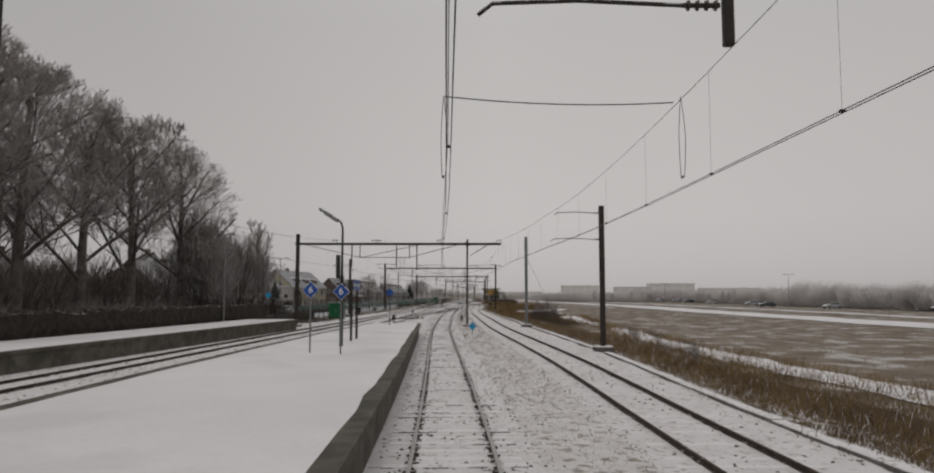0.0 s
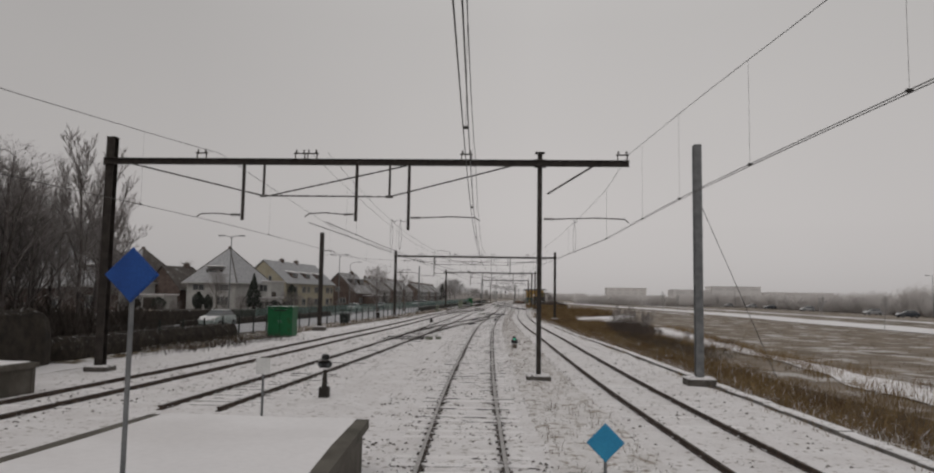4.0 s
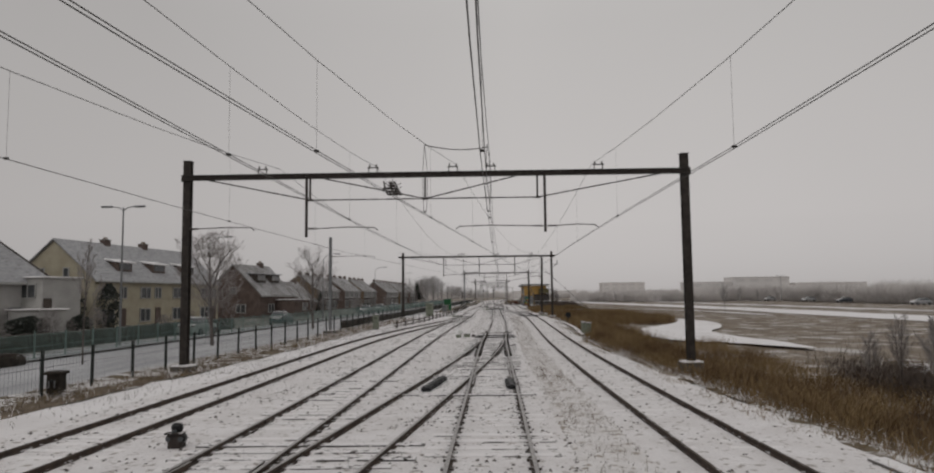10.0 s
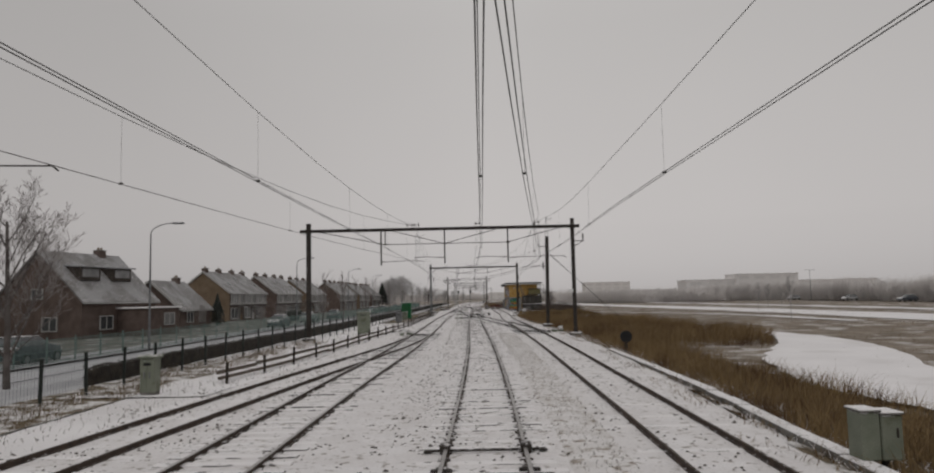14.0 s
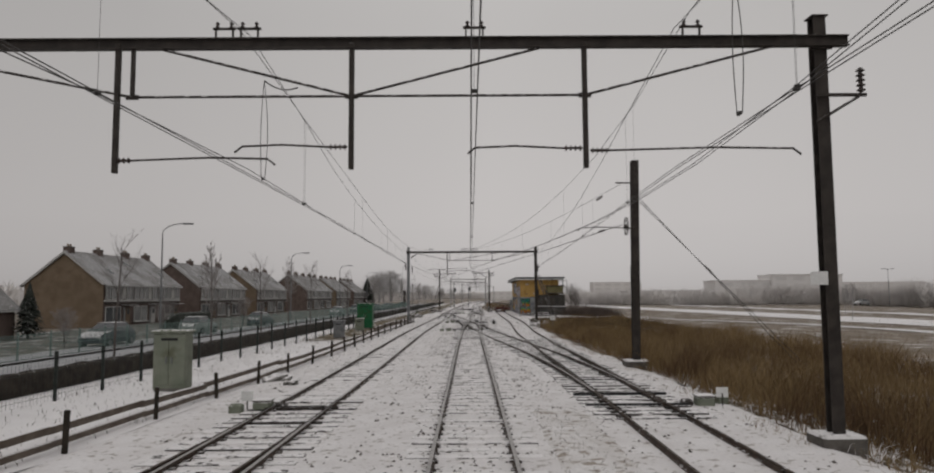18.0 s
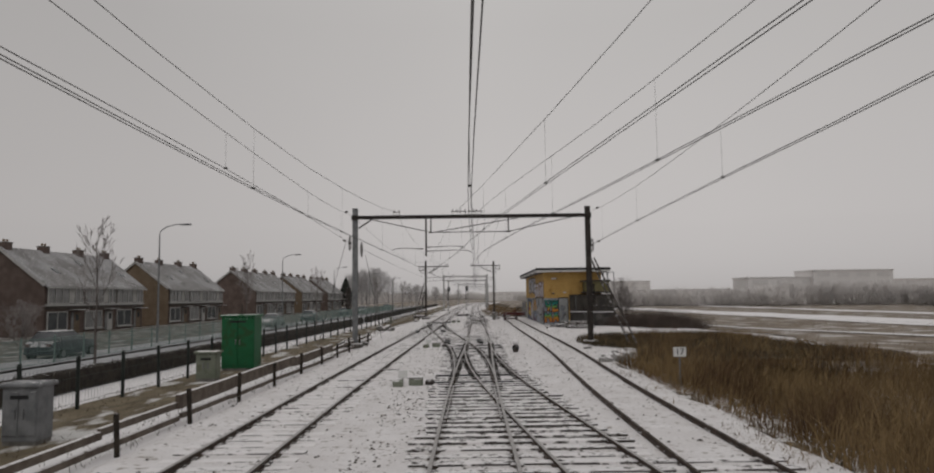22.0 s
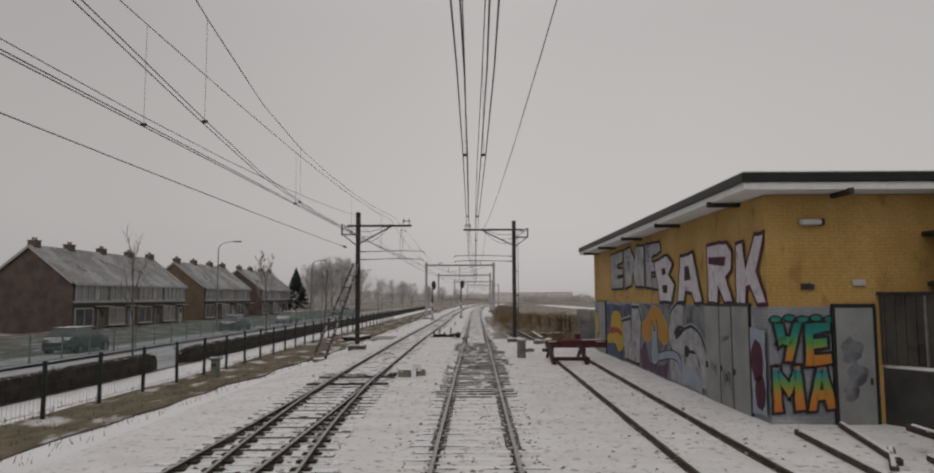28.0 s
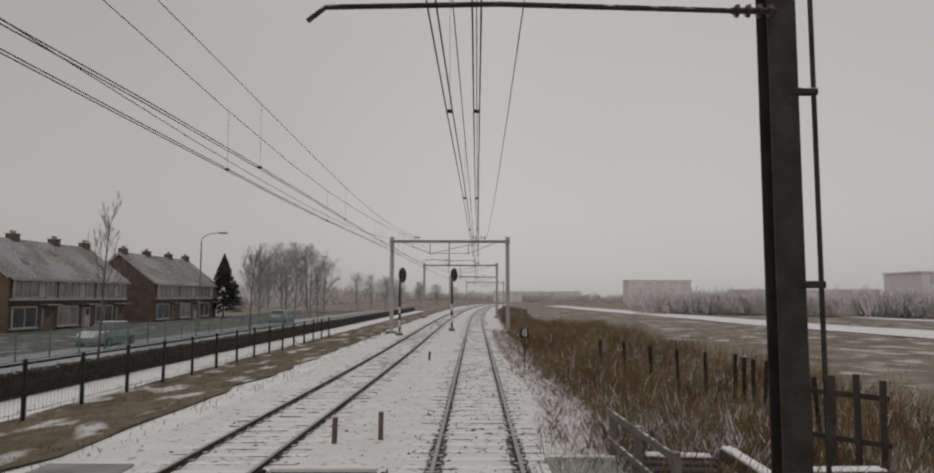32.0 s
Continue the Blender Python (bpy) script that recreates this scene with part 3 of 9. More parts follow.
RAIL_SECTION = [(-0.036, 0.0), (0.036, 0.0), (0.036, -0.035), (0.012, -0.05), (0.012, -0.085), (0.072, -0.102), (0.072, -0.16), (-0.072, -0.16), (-0.072, -0.102), (-0.012, -0.085), (-0.012, -0.05), (-0.036, -0.035)]


def rail_mesh(line, side, y0, y1, step=2.0, z=0.0, squeeze=1.0, worn=True):
    n = max(2, int((y1 - y0) / step))
    verts, faces, mats = [], [], []
    k = len(RAIL_SECTION)
    for i in range(n + 1):
        y = y0 + (y1 - y0) * i / n
        for px, pz in RAIL_SECTION:
            verts.append((line(y) + side * GAUGE + px * squeeze, y, pz + z))
    for i in range(n):
        for j in range(k):
            a, b = i * k + j, i * k + (j + 1) % k
            faces.append((a, b, b + k, a + k))
            mats.append(1 if j == 0 and worn else 0)
    faces.append(tuple(range(k))[::-1])
    mats.append(0)
    faces.append(tuple(n * k + j for j in range(k)))
    mats.append(0)
    me = raw_mesh("rail", verts, faces, RAIL)
    me.materials.append(RAIL_TOP)
    me.polygons.foreach_set("material_index", mats)
    me.update()
    return me


def sleeper_template(length, material):
    bm = boxed((0, 0, -0.155), (length, 0.24, 0.13), 0, 0.012)
    return mesh_from(bm, "sleeper", material)


SLEEPER_MESH = sleeper_template(2.5, SLEEPER)
SWITCH_MESHES = [sleeper_template(w, SLEEPER_BARE) for w in (2.8, 3.3, 3.9, 4.5)]


def sleepers(track, line, y0, y1, p0, p1, skip=(), sink=0.0):
    """Single sleepers from p0 to p1, the rest of the track in one mesh."""
    verts, faces = [], []
    count = 0
    for i in range(int((y1 - y0) / 0.62)):
        y = y0 + i * 0.62
        if any(a < y < b for a, b in skip):
            continue
        jx, jr = random.uniform(-0.04, 0.04), random.uniform(-1.2, 1.2)
        slope = math.degrees(math.atan((line(y + 0.5) - line(y - 0.5))))
        if p0 <= y <= p1 and count < 295:
            ob = new("sleeper", SLEEPER_MESH)
            ob.matrix_basis = pose(line(y) + jx, y, random.uniform(-0.030, 0.016) - sink, 0, 0, jr - slope)
            ob.parent = track
            count += 1
        else:
            b = len(verts)
            for sx in (-1.25, 1.25):
                for sy in (-0.12, 0.12):
                    for z in (-0.23, -0.096 - sink):
                        verts.append((line(y) + jx + sx, y + sy + sx * math.radians(jr), z))
            faces += [(b, b + 1, b + 3, b + 2), (b + 4, b + 6, b + 7, b + 5), (b, b + 4, b + 5, b + 1), (b + 2, b + 3, b + 7, b + 6), (b + 1, b + 5, b + 7, b + 3)]
    if verts:
        tagged(part("far_sleepers", raw_mesh("far_sleepers", verts, faces, SLEEPER), None, track), kind="stuff")


def rail_joints(track, line, y0, y1, step=24.0):
    for i in range(int((y1 - y0) / step)):
        y = y0 + i * step + 7
        for s in (-1, 1):
            part("joint_plate", boxed((line(y) + s * (GAUGE - 0.045), y, -0.075), (0.03, 0.7, 0.09), 0, 0.008), RAIL, track)


track_b = thing("railway_track", label="single railway track with worn rails in thin snow", category="track", kind="structure")
track_c = thing("railway_track", label="railway siding track ending at a buffer stop", category="track", kind="structure")
track_d = thing("railway_track", label="railway track with rusty rails beside the running line", category="track", kind="structure")
track_a = thing("railway_track", label="outer railway track that joins the next track", category="track", kind="structure")
for s in (-1, 1):
    part("rail", rail_mesh(line_b, s, -60, 600), None, track_b)
    part("rail", rail_mesh(line_c, s, -60, 310.5, squeeze=0.7, worn=False), None, track_c)
    part("rail", rail_mesh(line_d, s, 63, 600), None, track_d)
    part("rail", rail_mesh(line_a_full, s, -60, 207, squeeze=0.7, worn=False), None, track_a)


def rail_bed(track, line, y0, y1):
    """Dark ballast along each rail where the snow has gone, and the chairs that hold the rail on its sleepers."""
    for s in (-1, 1):
        sheet("rail_ballast", offset(line, s * GAUGE - 0.19), offset(line, s * GAUGE + 0.19), y0, y1, 0.45, lambda u, x, y: -0.114 - 0.05 * abs(u - 0.5) + 0.030 * noise.noise((x * 1.8, y * 1.8, 1)), BARE_BALLAST, 4, track)
    verts, faces = [], []
    for i in range(int((y1 - y0) / 0.62)):
        y = y0 + i * 0.62
        for s in (-1, 1):
            x, b = line(y) + s * GAUGE, len(verts)
            for sx in (-0.12, 0.12):
                for sy in (-0.07, 0.07):
                    verts += [(x + sx, y + sy, -0.15), (x + sx * 0.9, y + sy * 0.9, -0.080)]
            faces += [(b, b + 4, b + 5, b + 1), (b + 2, b + 3, b + 7, b + 6), (b, b + 1, b + 3, b + 2), (b + 4, b + 6, b + 7, b + 5), (b + 1, b + 5, b + 7, b + 3)]
    tagged(part("rail_chair", raw_mesh("rail_chair", verts, faces, CHAIR), None, track), kind="stuff")


CHAIR = mat("rail_chair_iron", (0.045, 0.036, 0.031), (0.085, 0.066, 0.055), 6, 0.85, 0.1, 0.1, snow=0.55)
for tr, ln, a, b in ((track_b, line_b, 5, 370), (track_d, line_d, 66, 370)):
    rail_bed(tr, ln, a, b)
for tr, ln, a, b in ((track_b, line_b, 0, 350), (track_c, line_c, 0, 300), (track_d, line_d, 70, 350), (track_a, line_a_full, 10, 190)):
    rail_joints(tr, ln, a, b)


CHAIR_MESH = mesh_from(boxed((0, 0, 0), (0.36, 0.17, 0.05), 0, 0.012), "rail_chair", CHAIR_IRON)


def turnout(line, y0, y1, toe_a, toe_b, label, main_a, main_b, lift=0.004):
    """A crossover: its two rails, the long bare sleepers at both ends, stretcher bars and point motors."""
    t = thing("crossover", label=label, category="railway switch", kind="structure")
    for s in (-1, 1):
        part("rail", rail_mesh(line, s, y0 + 3.0, y1 - 3.0, 1.2, 0.003, 0.9), None, t)
        for mainline in (main_a, main_b):
            # check rails beside the running rails
            ym = (y0 * 0.62 + y1 * 0.38) if mainline is main_a else (y0 * 0.38 + y1 * 0.62)
            part("check_rail", rail_mesh(offset(mainline, -s * 0.10), s, ym - 3, ym + 3, 1.2, 0.0, 0.6), None, t)
    for end, toe, mainline in ((0, toe_a, main_a), (1, toe_b, main_b)):
        d = 1 if end == 0 else -1
        a, b = sorted((toe - d * 1.2, toe + d * 4.5))
        sheet("bare_ballast", lambda y: min(line(y), mainline(y)) - 0.95, lambda y: max(line(y), mainline(y)) + 0.95, a, b, 0.3, lambda u, x, y: -0.112 - 0.08 * max(0, 1 - min(u, 1 - u) * 9) + 0.034 * noise.noise((x * 2.2, y * 2.2, 1)), BARE_BALLAST, 22, t)
    for end, toe, mainline in ((0, toe_a, main_a), (1, toe_b, main_b)):
        d = 1 if end == 0 else -1
        for k in range(54):
            y = toe + d * (k * 0.6 - 1.5)
            off = abs(line(y) - mainline(y))
            me = SWITCH_MESHES[min(3, int(off / 0.6))] if off < 2.5 else SWITCH_MESHES[0]
            ob = new("switch_sleeper", me)
            ob.matrix_basis = pose((line(y) + mainline(y)) / 2 + random.uniform(-0.05, 0.05) if off < 2.5 else line(y), y, lift + random.uniform(-0.014, 0.018), 0, 0, random.uniform(-0.8, 0.8))
            ob.parent = t
            if k < 32:
                for ln in ((line, mainline) if off > 0.12 else (mainline,)):
                    for s in (-1, 1):
                        ch = new("rail_chair", CHAIR_MESH)
                        ch.matrix_basis = pose(ln(y) + s * GAUGE, y, lift - 0.078, 0, 0, random.uniform(-2, 2))
                        ch.parent = t
        for yy in (0.3, 2.4):
            part("stretcher_bar", boxed((mainline(toe), toe + d * yy, -0.07), (2.7, 0.10, 0.08)), BLACK, t)
        for s in (-1, 1):
            part("switch_blade", boxed((mainline(toe) + s * (GAUGE - 0.075), toe + d * 2.2, -0.045), (0.05, 4.2, 0.09), 0, 0.01), RAIL, t)
    return t


turnout(line_db, 91.5, 160, 92.0, 159.5, "railway crossover with snow-free switch blades", line_d, line_b, -0.004)
turnout(line_cb, 205, 266, 205.5, 265.5, "railway crossover with snow between its sleepers", line_c, line_b, 0.012)
turnout(line_bd, 246, 306, 247, 304.5, "railway crossover with frogs and check rails", line_b, line_d)
ta = thing("switch", label="railway switch where two tracks join", category="railway switch", kind="structure")
for k in range(40):
    y = 206 - (k * 0.6 - 1.5)
    off = abs(line_a_full(y) - line_d(y))
    ob = new("switch_sleeper", SWITCH_MESHES[min(3, int(off / 0.6))])
    ob.matrix_basis = pose((line_a_full(y) + line_d(y)) / 2, y, 0.004 + random.uniform(-0.014, 0.018))
    ob.parent = ta
for yy in (0.4, 2.5):
    part("stretcher_bar", boxed((line_d(206), 206 - yy, -0.07), (1.9, 0.07, 0.06)), STEEL_DARK, ta)


sheet("bare_ballast", lambda y: min(line_cb(y), line_c(y)) - 1.15, lambda y: line_c(y) + 1.15, 206, 232, 0.3, lambda u, x, y: -0.106 - 0.09 * max(0, 1 - min(u, 1 - u) * 6) + 0.040 * noise.noise((x * 1.7, y * 1.7, 1)), BARE_BALLAST, 22, ta)
sheet("bare_ballast", lambda y: line_b(y) - 1.25, lambda y: max(line_cb(y), line_b(y)) + 1.25, 238, 264, 0.3, lambda u, x, y: -0.106 - 0.09 * max(0, 1 - min(u, 1 - u) * 6) + 0.040 * noise.noise((x * 1.7, y * 1.7, 1)), BARE_BALLAST, 26, ta)


def brush_strip(parent, x, y, length, rz):
    """A black bristled weather strip lying along a rail."""
    ob = part("brush_strip", boxed((0, 0, 0.02), (0.11, length, 0.13), 0, 0.02), BLACK, parent)
    ob.matrix_basis = pose(x, y, -0.03, 0, 0, rz)
    bm = bmesh.new()
    n = int(length / 0.19)
    for k in range(n):
        yy = -length / 2 + (k + 0.5) * length / n
        box(bm, (random.uniform(-0.03, 0.03), yy, 0.0), (0.30, 0.10, 0.09), random.uniform(-8, 8))
    tagged(part("bristle", bm, BLACK, ob), kind="stuff")


for x, y, ln, rz in ((-4.69, 131.4, 3.2, -7), (-2.25, 131.3, 2.0, 1), (-4.55, 118.0, 2.4, -6), (-2.36, 268.7, 3.6, 1), (-0.30, 268.7, 3.6, 1), (-3.0, 283.0, 2.2, 5), (-5.15, 282.6, 2.6, 3)):
    brush_strip(ta, x, y, ln, rz)


# ---------------------------------------------------------------- platforms
def platform(name, left, right, y0, y1, top, label):
    p = thing(name, label=label, category="platform", kind="structure")
    n = int((y1 - y0) / 3)
    ys = [y0 + (y1 - y0) * i / n for i in range(n + 1)]
    for side in (left, right):
        verts, faces = [], []
        s = -1 if side is left else 1
        for y in ys:
            x = side(y)
            verts += [(x, y, -0.3), (x, y, top - 0.16), (x + s * 0.10, y, top - 0.16), (x + s * 0.10, y, top - 0.02), (x - s * 0.5, y, top - 0.02)]
        for i in range(n):
            for k in range(4):
                a = i * 5 + k
                faces.append((a, a + 1, a + 6, a + 5))
        part("edge_wall", raw_mesh("edge_wall", verts, faces, PLATFORM_WALL), None, p)
    for y in (y0, y1):
        part("end_wall", boxed(((left(y) + right(y)) / 2, y + (0.08 if y == y0 else -0.08), top / 2 - 0.17), (right(y) - left(y), 0.16, top + 0.3)), PLATFORM_WALL, p)
    sn = sheet("snow_cover", offset(left, -0.06), offset(right, 0.06), y0, y1, 2, lambda u, x, y: top + 0.015 * noise.noise((x * 0.7, y * 0.7, 0)) - 0.06 * max(0, 1 - min(u, 1 - u) * 60), SNOW, 14, p)
    return p


island_l = curve((-60, -7.0), (0, -8.6), (18, -8.85), (26, -8.8), (39, -8.35), (46, -8.05), (50, -7.75), (58, -7.2))
island_r = curve((-60, 1.1), (0, -1.5), (14, -1.86), (20, -2.05), (34, -2.62), (44.5, -3.09), (50, -3.32), (58, -3.75))
platform("island_platform", island_l, island_r, -60, 57.5, 0.76, "low railway platform under smooth untouched snow")
left_r = curve((-60, -21.0), (0, -18.9), (31, -17.1), (56, -15.35), (66, -14.6))
platform("side_platform", offset(left_r, -4.2), left_r, -60, 65.4, 0.76, "railway side platform under smooth snow")

# ---------------------------------------------------------------- overhead line masts and portals
def h_mast(parent, x, y, top, material, w=0.28, name="mast", z0=-0.05, foot=0.0):
    """A broad-flanged steel mast."""
    bm = bmesh.new()
    h, f = w / 2, 0.024
    ring = [(-h, -h), (h, -h), (h, -h + f), (0.012, -h + f), (0.012, h - f), (h, h - f), (h, h), (-h, h), (-h, h - f), (-0.012, h - f), (-0.012, -h + f), (-h, -h + f)]
    lo = [bm.verts.new((x + foot + px, y + py, z0)) for px, py in ring]
    hi = [bm.verts.new((x + px, y + py, top)) for px, py in ring]
    for k in range(12):
        bm.faces.new((lo[k], lo[(k + 1) % 12], hi[(k + 1) % 12], hi[k]))
    bm.faces.new(lo[::-1])
    bm.faces.new(hi)
    return part(name, bm, material, parent)


def footing(parent, x, y, s=0.85, h=0.22):
    bm = boxed((x, y, h / 2 - 0.25), (s, s * 0.9, h + 0.25), 0, 0.05)
    return part("concrete_footing", bm, FOOTING, parent)


def insulator(bm, a, b, r=0.05, n=4):
    """Stacked porcelain sheds between two points."""
    a, b = Vector(a), Vector(b)
    tube(bm, [a, b], r * 0.45, n=6)
    for k in range(n):
        c = a.lerp(b, (k + 0.5) / n)
        d = (b - a).normalized() * 0.012
        tube(bm, [c - d, c + d], r, r * 0.8, 8)
    return bm


def wire_bracket(parent, x, y, z):
    """The crown on a beam that carries the bearer wires."""
    bm = bmesh.new()
    for s in (-1, 1):
        box(bm, (x + s * 0.17, y, z + 0.10), (0.03, 0.05, 0.20))
    box(bm, (x, y, z + 0.20), (0.46, 0.05, 0.04))
    ob = part("wire_bracket", bm, STEEL_DARK, parent)
    for s in (-1, 1):
        part("insulator", insulator(bmesh.new(), (x + s * 0.14, y, z + 0.21), (x + s * 0.14, y, z + 0.34), 0.045, 2), INSULATOR, ob)


def steady_arm(parent, x0, x1, y, z):
    """A registration arm from a post at x0 to the contact wire at x1."""
    d = 1 if x1 > x0 else -1
    bm = tubed([(x0 + d * 0.45, y, z), (x0 + 0.6 * (x1 - x0), y, z + 0.05), (x1 - d * 0.15, y, z + 0.02), (x1, y, z - 0.10)], 0.022)
    ob = part("steady_arm", bm, STEEL_DARK, parent)
    part("insulator", insulator(bmesh.new(), (x0 + d * 0.08, y, z), (x0 + d * 0.45, y, z), 0.06, 4), INSULATOR, ob)


def portal(y, xl, xr, top, beam_z, crowns, posts, arms, label, reach_l=0.0, reach_r=0.0, mat_l=None, brace=True, w_r=0.30, top_r=None, steel=None, nodes=None, deep=0.95):
    """A portal across the tracks: two masts, a braced beam, hanging posts and registration arms."""
    steel = steel or STEEL_DARK
    p = thing("catenary_portal", label=label, category="portal", group="overhead line portals")
    for x, m, mw, top in ((xl, mat_l or steel, 0.30, top), (xr, steel, w_r, top_r or top)):
        h_mast(p, x, y, top, m, mw)
        footing(p, x, y)
        part("mast_cap", boxed((x, y, top + 0.015), (0.34, 0.34, 0.03), 0, 0.008), steel, p)
        part("beam_clamp", boxed((x, y - 0.17, beam_z), (0.42, 0.07, 0.30), 0, 0.01), steel, p)
    bm = bmesh.new()
    x0, x1 = xl - reach_l, xr + reach_r
    ring = [(-0.08, -0.11), (0.08, -0.11), (0.08, -0.085), (0.015, -0.085), (0.015, 0.085), (0.08, 0.085), (0.08, 0.11), (-0.08, 0.11), (-0.08, 0.085), (-0.015, 0.085), (-0.015, -0.085), (-0.08, -0.085)]
    va = [bm.verts.new((x0, y - 0.22 + p, beam_z + q)) for p, q in ring]
    vb = [bm.verts.new((x1, y - 0.22 + p, beam_z + q)) for p, q in ring]
    for k in range(12):
        bm.faces.new((va[k], vb[k], vb[(k + 1) % 12], va[(k + 1) % 12]))
    bm.faces.new(va)
    bm.faces.new(vb[::-1])
    beam = part("beam", bm, steel, p)
    if brace and xr - xl > 6:
        # the truss rods under the beam
        w = xr - xl
        k = nodes or ([xl + w * 0.24, xl + w * 0.48, xl + w * 0.72] if w > 14 else [xl + w * 0.33, xl + w * 0.66])
        zl = beam_z - deep
        rods = [((xl + 0.9, beam_z - 0.1), (k[0], zl)), ((k[0], zl), (k[-1], zl)), ((k[-1], zl), (xr - 1.0, beam_z - 0.1))]
        rods += [((k[0] + 0.3, zl + 0.02), (k[len(k) // 2] + (0.6 if len(k) == 2 else -0.3), beam_z - 0.12))] if len(k) == 2 else [((k[0] + 0.6, beam_z - 0.12), (k[1], zl)), ((k[1], zl), (k[2] - 0.9, beam_z - 0.12))]
        for a, b in rods:
            part("truss_rod", tubed([(a[0], y - 0.22, a[1]), (b[0], y - 0.22, b[1])], 0.028, n=5), steel, p)
        for x in k:
            part("truss_strut", boxed((x, y - 0.22, beam_z - deep / 2), (0.07, 0.07, deep - 0.06)), steel, p)
            part("node_plate", boxed((x, y - 0.22, zl), (0.26, 0.03, 0.10), 0, 0.01), steel, p)
    for x in crowns:
        wire_bracket(p, x, y - 0.22, beam_z + 0.11)
    for x, zb in posts:
        bm = boxed((x, y - 0.22, (beam_z + zb) / 2), (0.10, 0.10, beam_z - zb), 0, 0.01)
        part("hanging_post", bm, steel, p)
    for x0, x1, z in arms:
        steady_arm(p, x0, x1, y - 0.22, z)
    return p


def tension_wheel(parent, x, y, z, r=0.34):
    rim = [(x, y + r * math.cos(a), z + r * math.sin(a)) for a in [2 * math.pi * k / 20 for k in range(21)]]
    w = part("tension_wheel", tube(bmesh.new(), rim, 0.025, n=5, cap=False), STEEL_DARK, parent)
    for k in range(6):
        a = math.pi * k / 3
        part("spoke", tubed([(x, y, z), (x, y + r * math.cos(a), z + r * math.sin(a))], 0.012, n=4), STEEL_DARK, w)
    part("hub", disc(bmesh.new(), (x, y, z), 0.07, 0.12, "x", 8), STEEL_DARK, w)
    return w


def weights(parent, x, y, z, n=9):
    st = part("weight_rod", tubed([(x, y, z - 0.2), (x, y, z + 1.7)], 0.014, n=5), STEEL_DARK, parent)
    for k in range(n):
        part("weight", boxed((x, y, z + k * 0.13), (0.28, 0.28, 0.115), 0, 0.012), STEEL_DARK, st)


def strut_ladder(parent, top, foot, w=0.5, side=(0, 1, 0)):
    """A raking lattice strut."""
    t, f = Vector(top), Vector(foot)
    st = part("raking_strut", bmesh.new(), STEEL_DARK, parent)
    bm = bmesh.new()
    side = Vector(side) * w / 2
    for s in (-1, 1):
        tube(bm, [t + side * s * 0.5, f + side * s], 0.07, n=4)
    n = 7
    for k in range(1, n):
        c = t.lerp(f, k / n)
        q = 0.5 + 0.5 * k / n
        tube(bm, [c - side * q, c + side * q], 0.025, n=4)
    bm.to_mesh(st.data)
    bm.free()
    part("strut_footing", boxed((f.x, f.y, f.z - 0.12), (0.5, 0.5, 0.3), 0, 0.04), CONCRETE, st)


DARK_PORTAL = "dark steel overhead line portal across the railway tracks"
portal(12, -19.5, 8.2, 8.1, 7.75, [line_b(12), line_c(12), -15], [(2.4, 5.3), (-5.0, 5.3)], [(2.4, line_b(12) + 0.2, 5.72)], DARK_PORTAL)
P = portal(71, -16.0, -0.16, 8.45, 7.55, [-2.8, -8.4, -8.85, -12.5, 2.75], [(-10.9, 5.4), (-6.75, 5.4), (-4.85, 5.1)], [(-10.9, -12.6, 5.6), (-6.75, -8.6, 5.65), (-4.85, line_b(71) + 0.2, 5.55), (-0.1, 2.95, 5.55)], DARK_PORTAL, 0.1, 3.14, w_r=0.165, top_r=7.95, nodes=[-10.15, -5.55], deep=1.25)
part("bracket_brace", tubed([(0.1, 70.8, 6.45), (1.7, 70.8, 7.45)], 0.035, n=5), STEEL_DARK, P)
P = portal(137.2, -15.4, 5.2, 8.5, 7.78, [-12.2, -7.6, -4.3, -2.75, 1.66], [(-10.35, 5.25), (-0.55, 5.35)], [(-10.35, -7.4, 5.6), (-0.55, -4.2, 5.6), (-0.55, 1.6, 5.6), (-15.3, -12.5, 5.65)], DARK_PORTAL, nodes=[-10.2, -5.45, -0.85], deep=1.0)
P = portal(201, -13.9, 5.54, 8.4, 7.85, [-6.45, -5.95, -1.45, 2.9], [(-8.55, 5.25), (-3.9, 5.30), (0.74, 5.3)], [(-8.68, -5.4, 5.5), (-3.9, -6.2, 5.75), (0.75, -1.6, 5.7), (0.75, 5.0, 5.65)], DARK_PORTAL, 0.6, 0.5, nodes=[-8.25, -3.9, 0.74], deep=1.08, w_r=0.25)
part("side_bracket", boxed((5.87, 200.8, 6.75), (1.0, 0.06, 0.06)), STEEL_DARK, P)
part("side_brace", tubed([(5.35, 200.8, 6.2), (6.22, 200.8, 6.72)], 0.03, n=5), STEEL_DARK, P)
part("insulator", insulator(bmesh.new(), (6.27, 200.8, 6.8), (6.27, 200.8, 7.3), 0.09, 5), INSULATOR, P)
part("number_plate", boxed((5.27, 200.83, 3.1), (0.34, 0.02, 0.26), 0, 0.004), WHITE, P)
P = portal(266.5, -7.9, 6.38, 8.25, 7.70, [-5.35, -1.78, -1.3, -0.77, -0.33], [(-3.55, 5.3)], [(-3.65, -1.2, 5.85), (-3.65, -0.8, 5.6), (-3.65, -5.6, 5.75)], DARK_PORTAL, 0.0, 0.0, STEEL_GREY, nodes=[-3.25, 1.48], deep=0.95)
for x, z in ((-8.17, 6.14), (-7.46, 5.73)):
    tension_wheel(P, x, 266.15, z, 0.45)
part("stay_wire", tubed([(-8.4, 266.2, 6.3), (-8.4, 256.8, -0.2)], 0.013, n=4), WIRE, P)
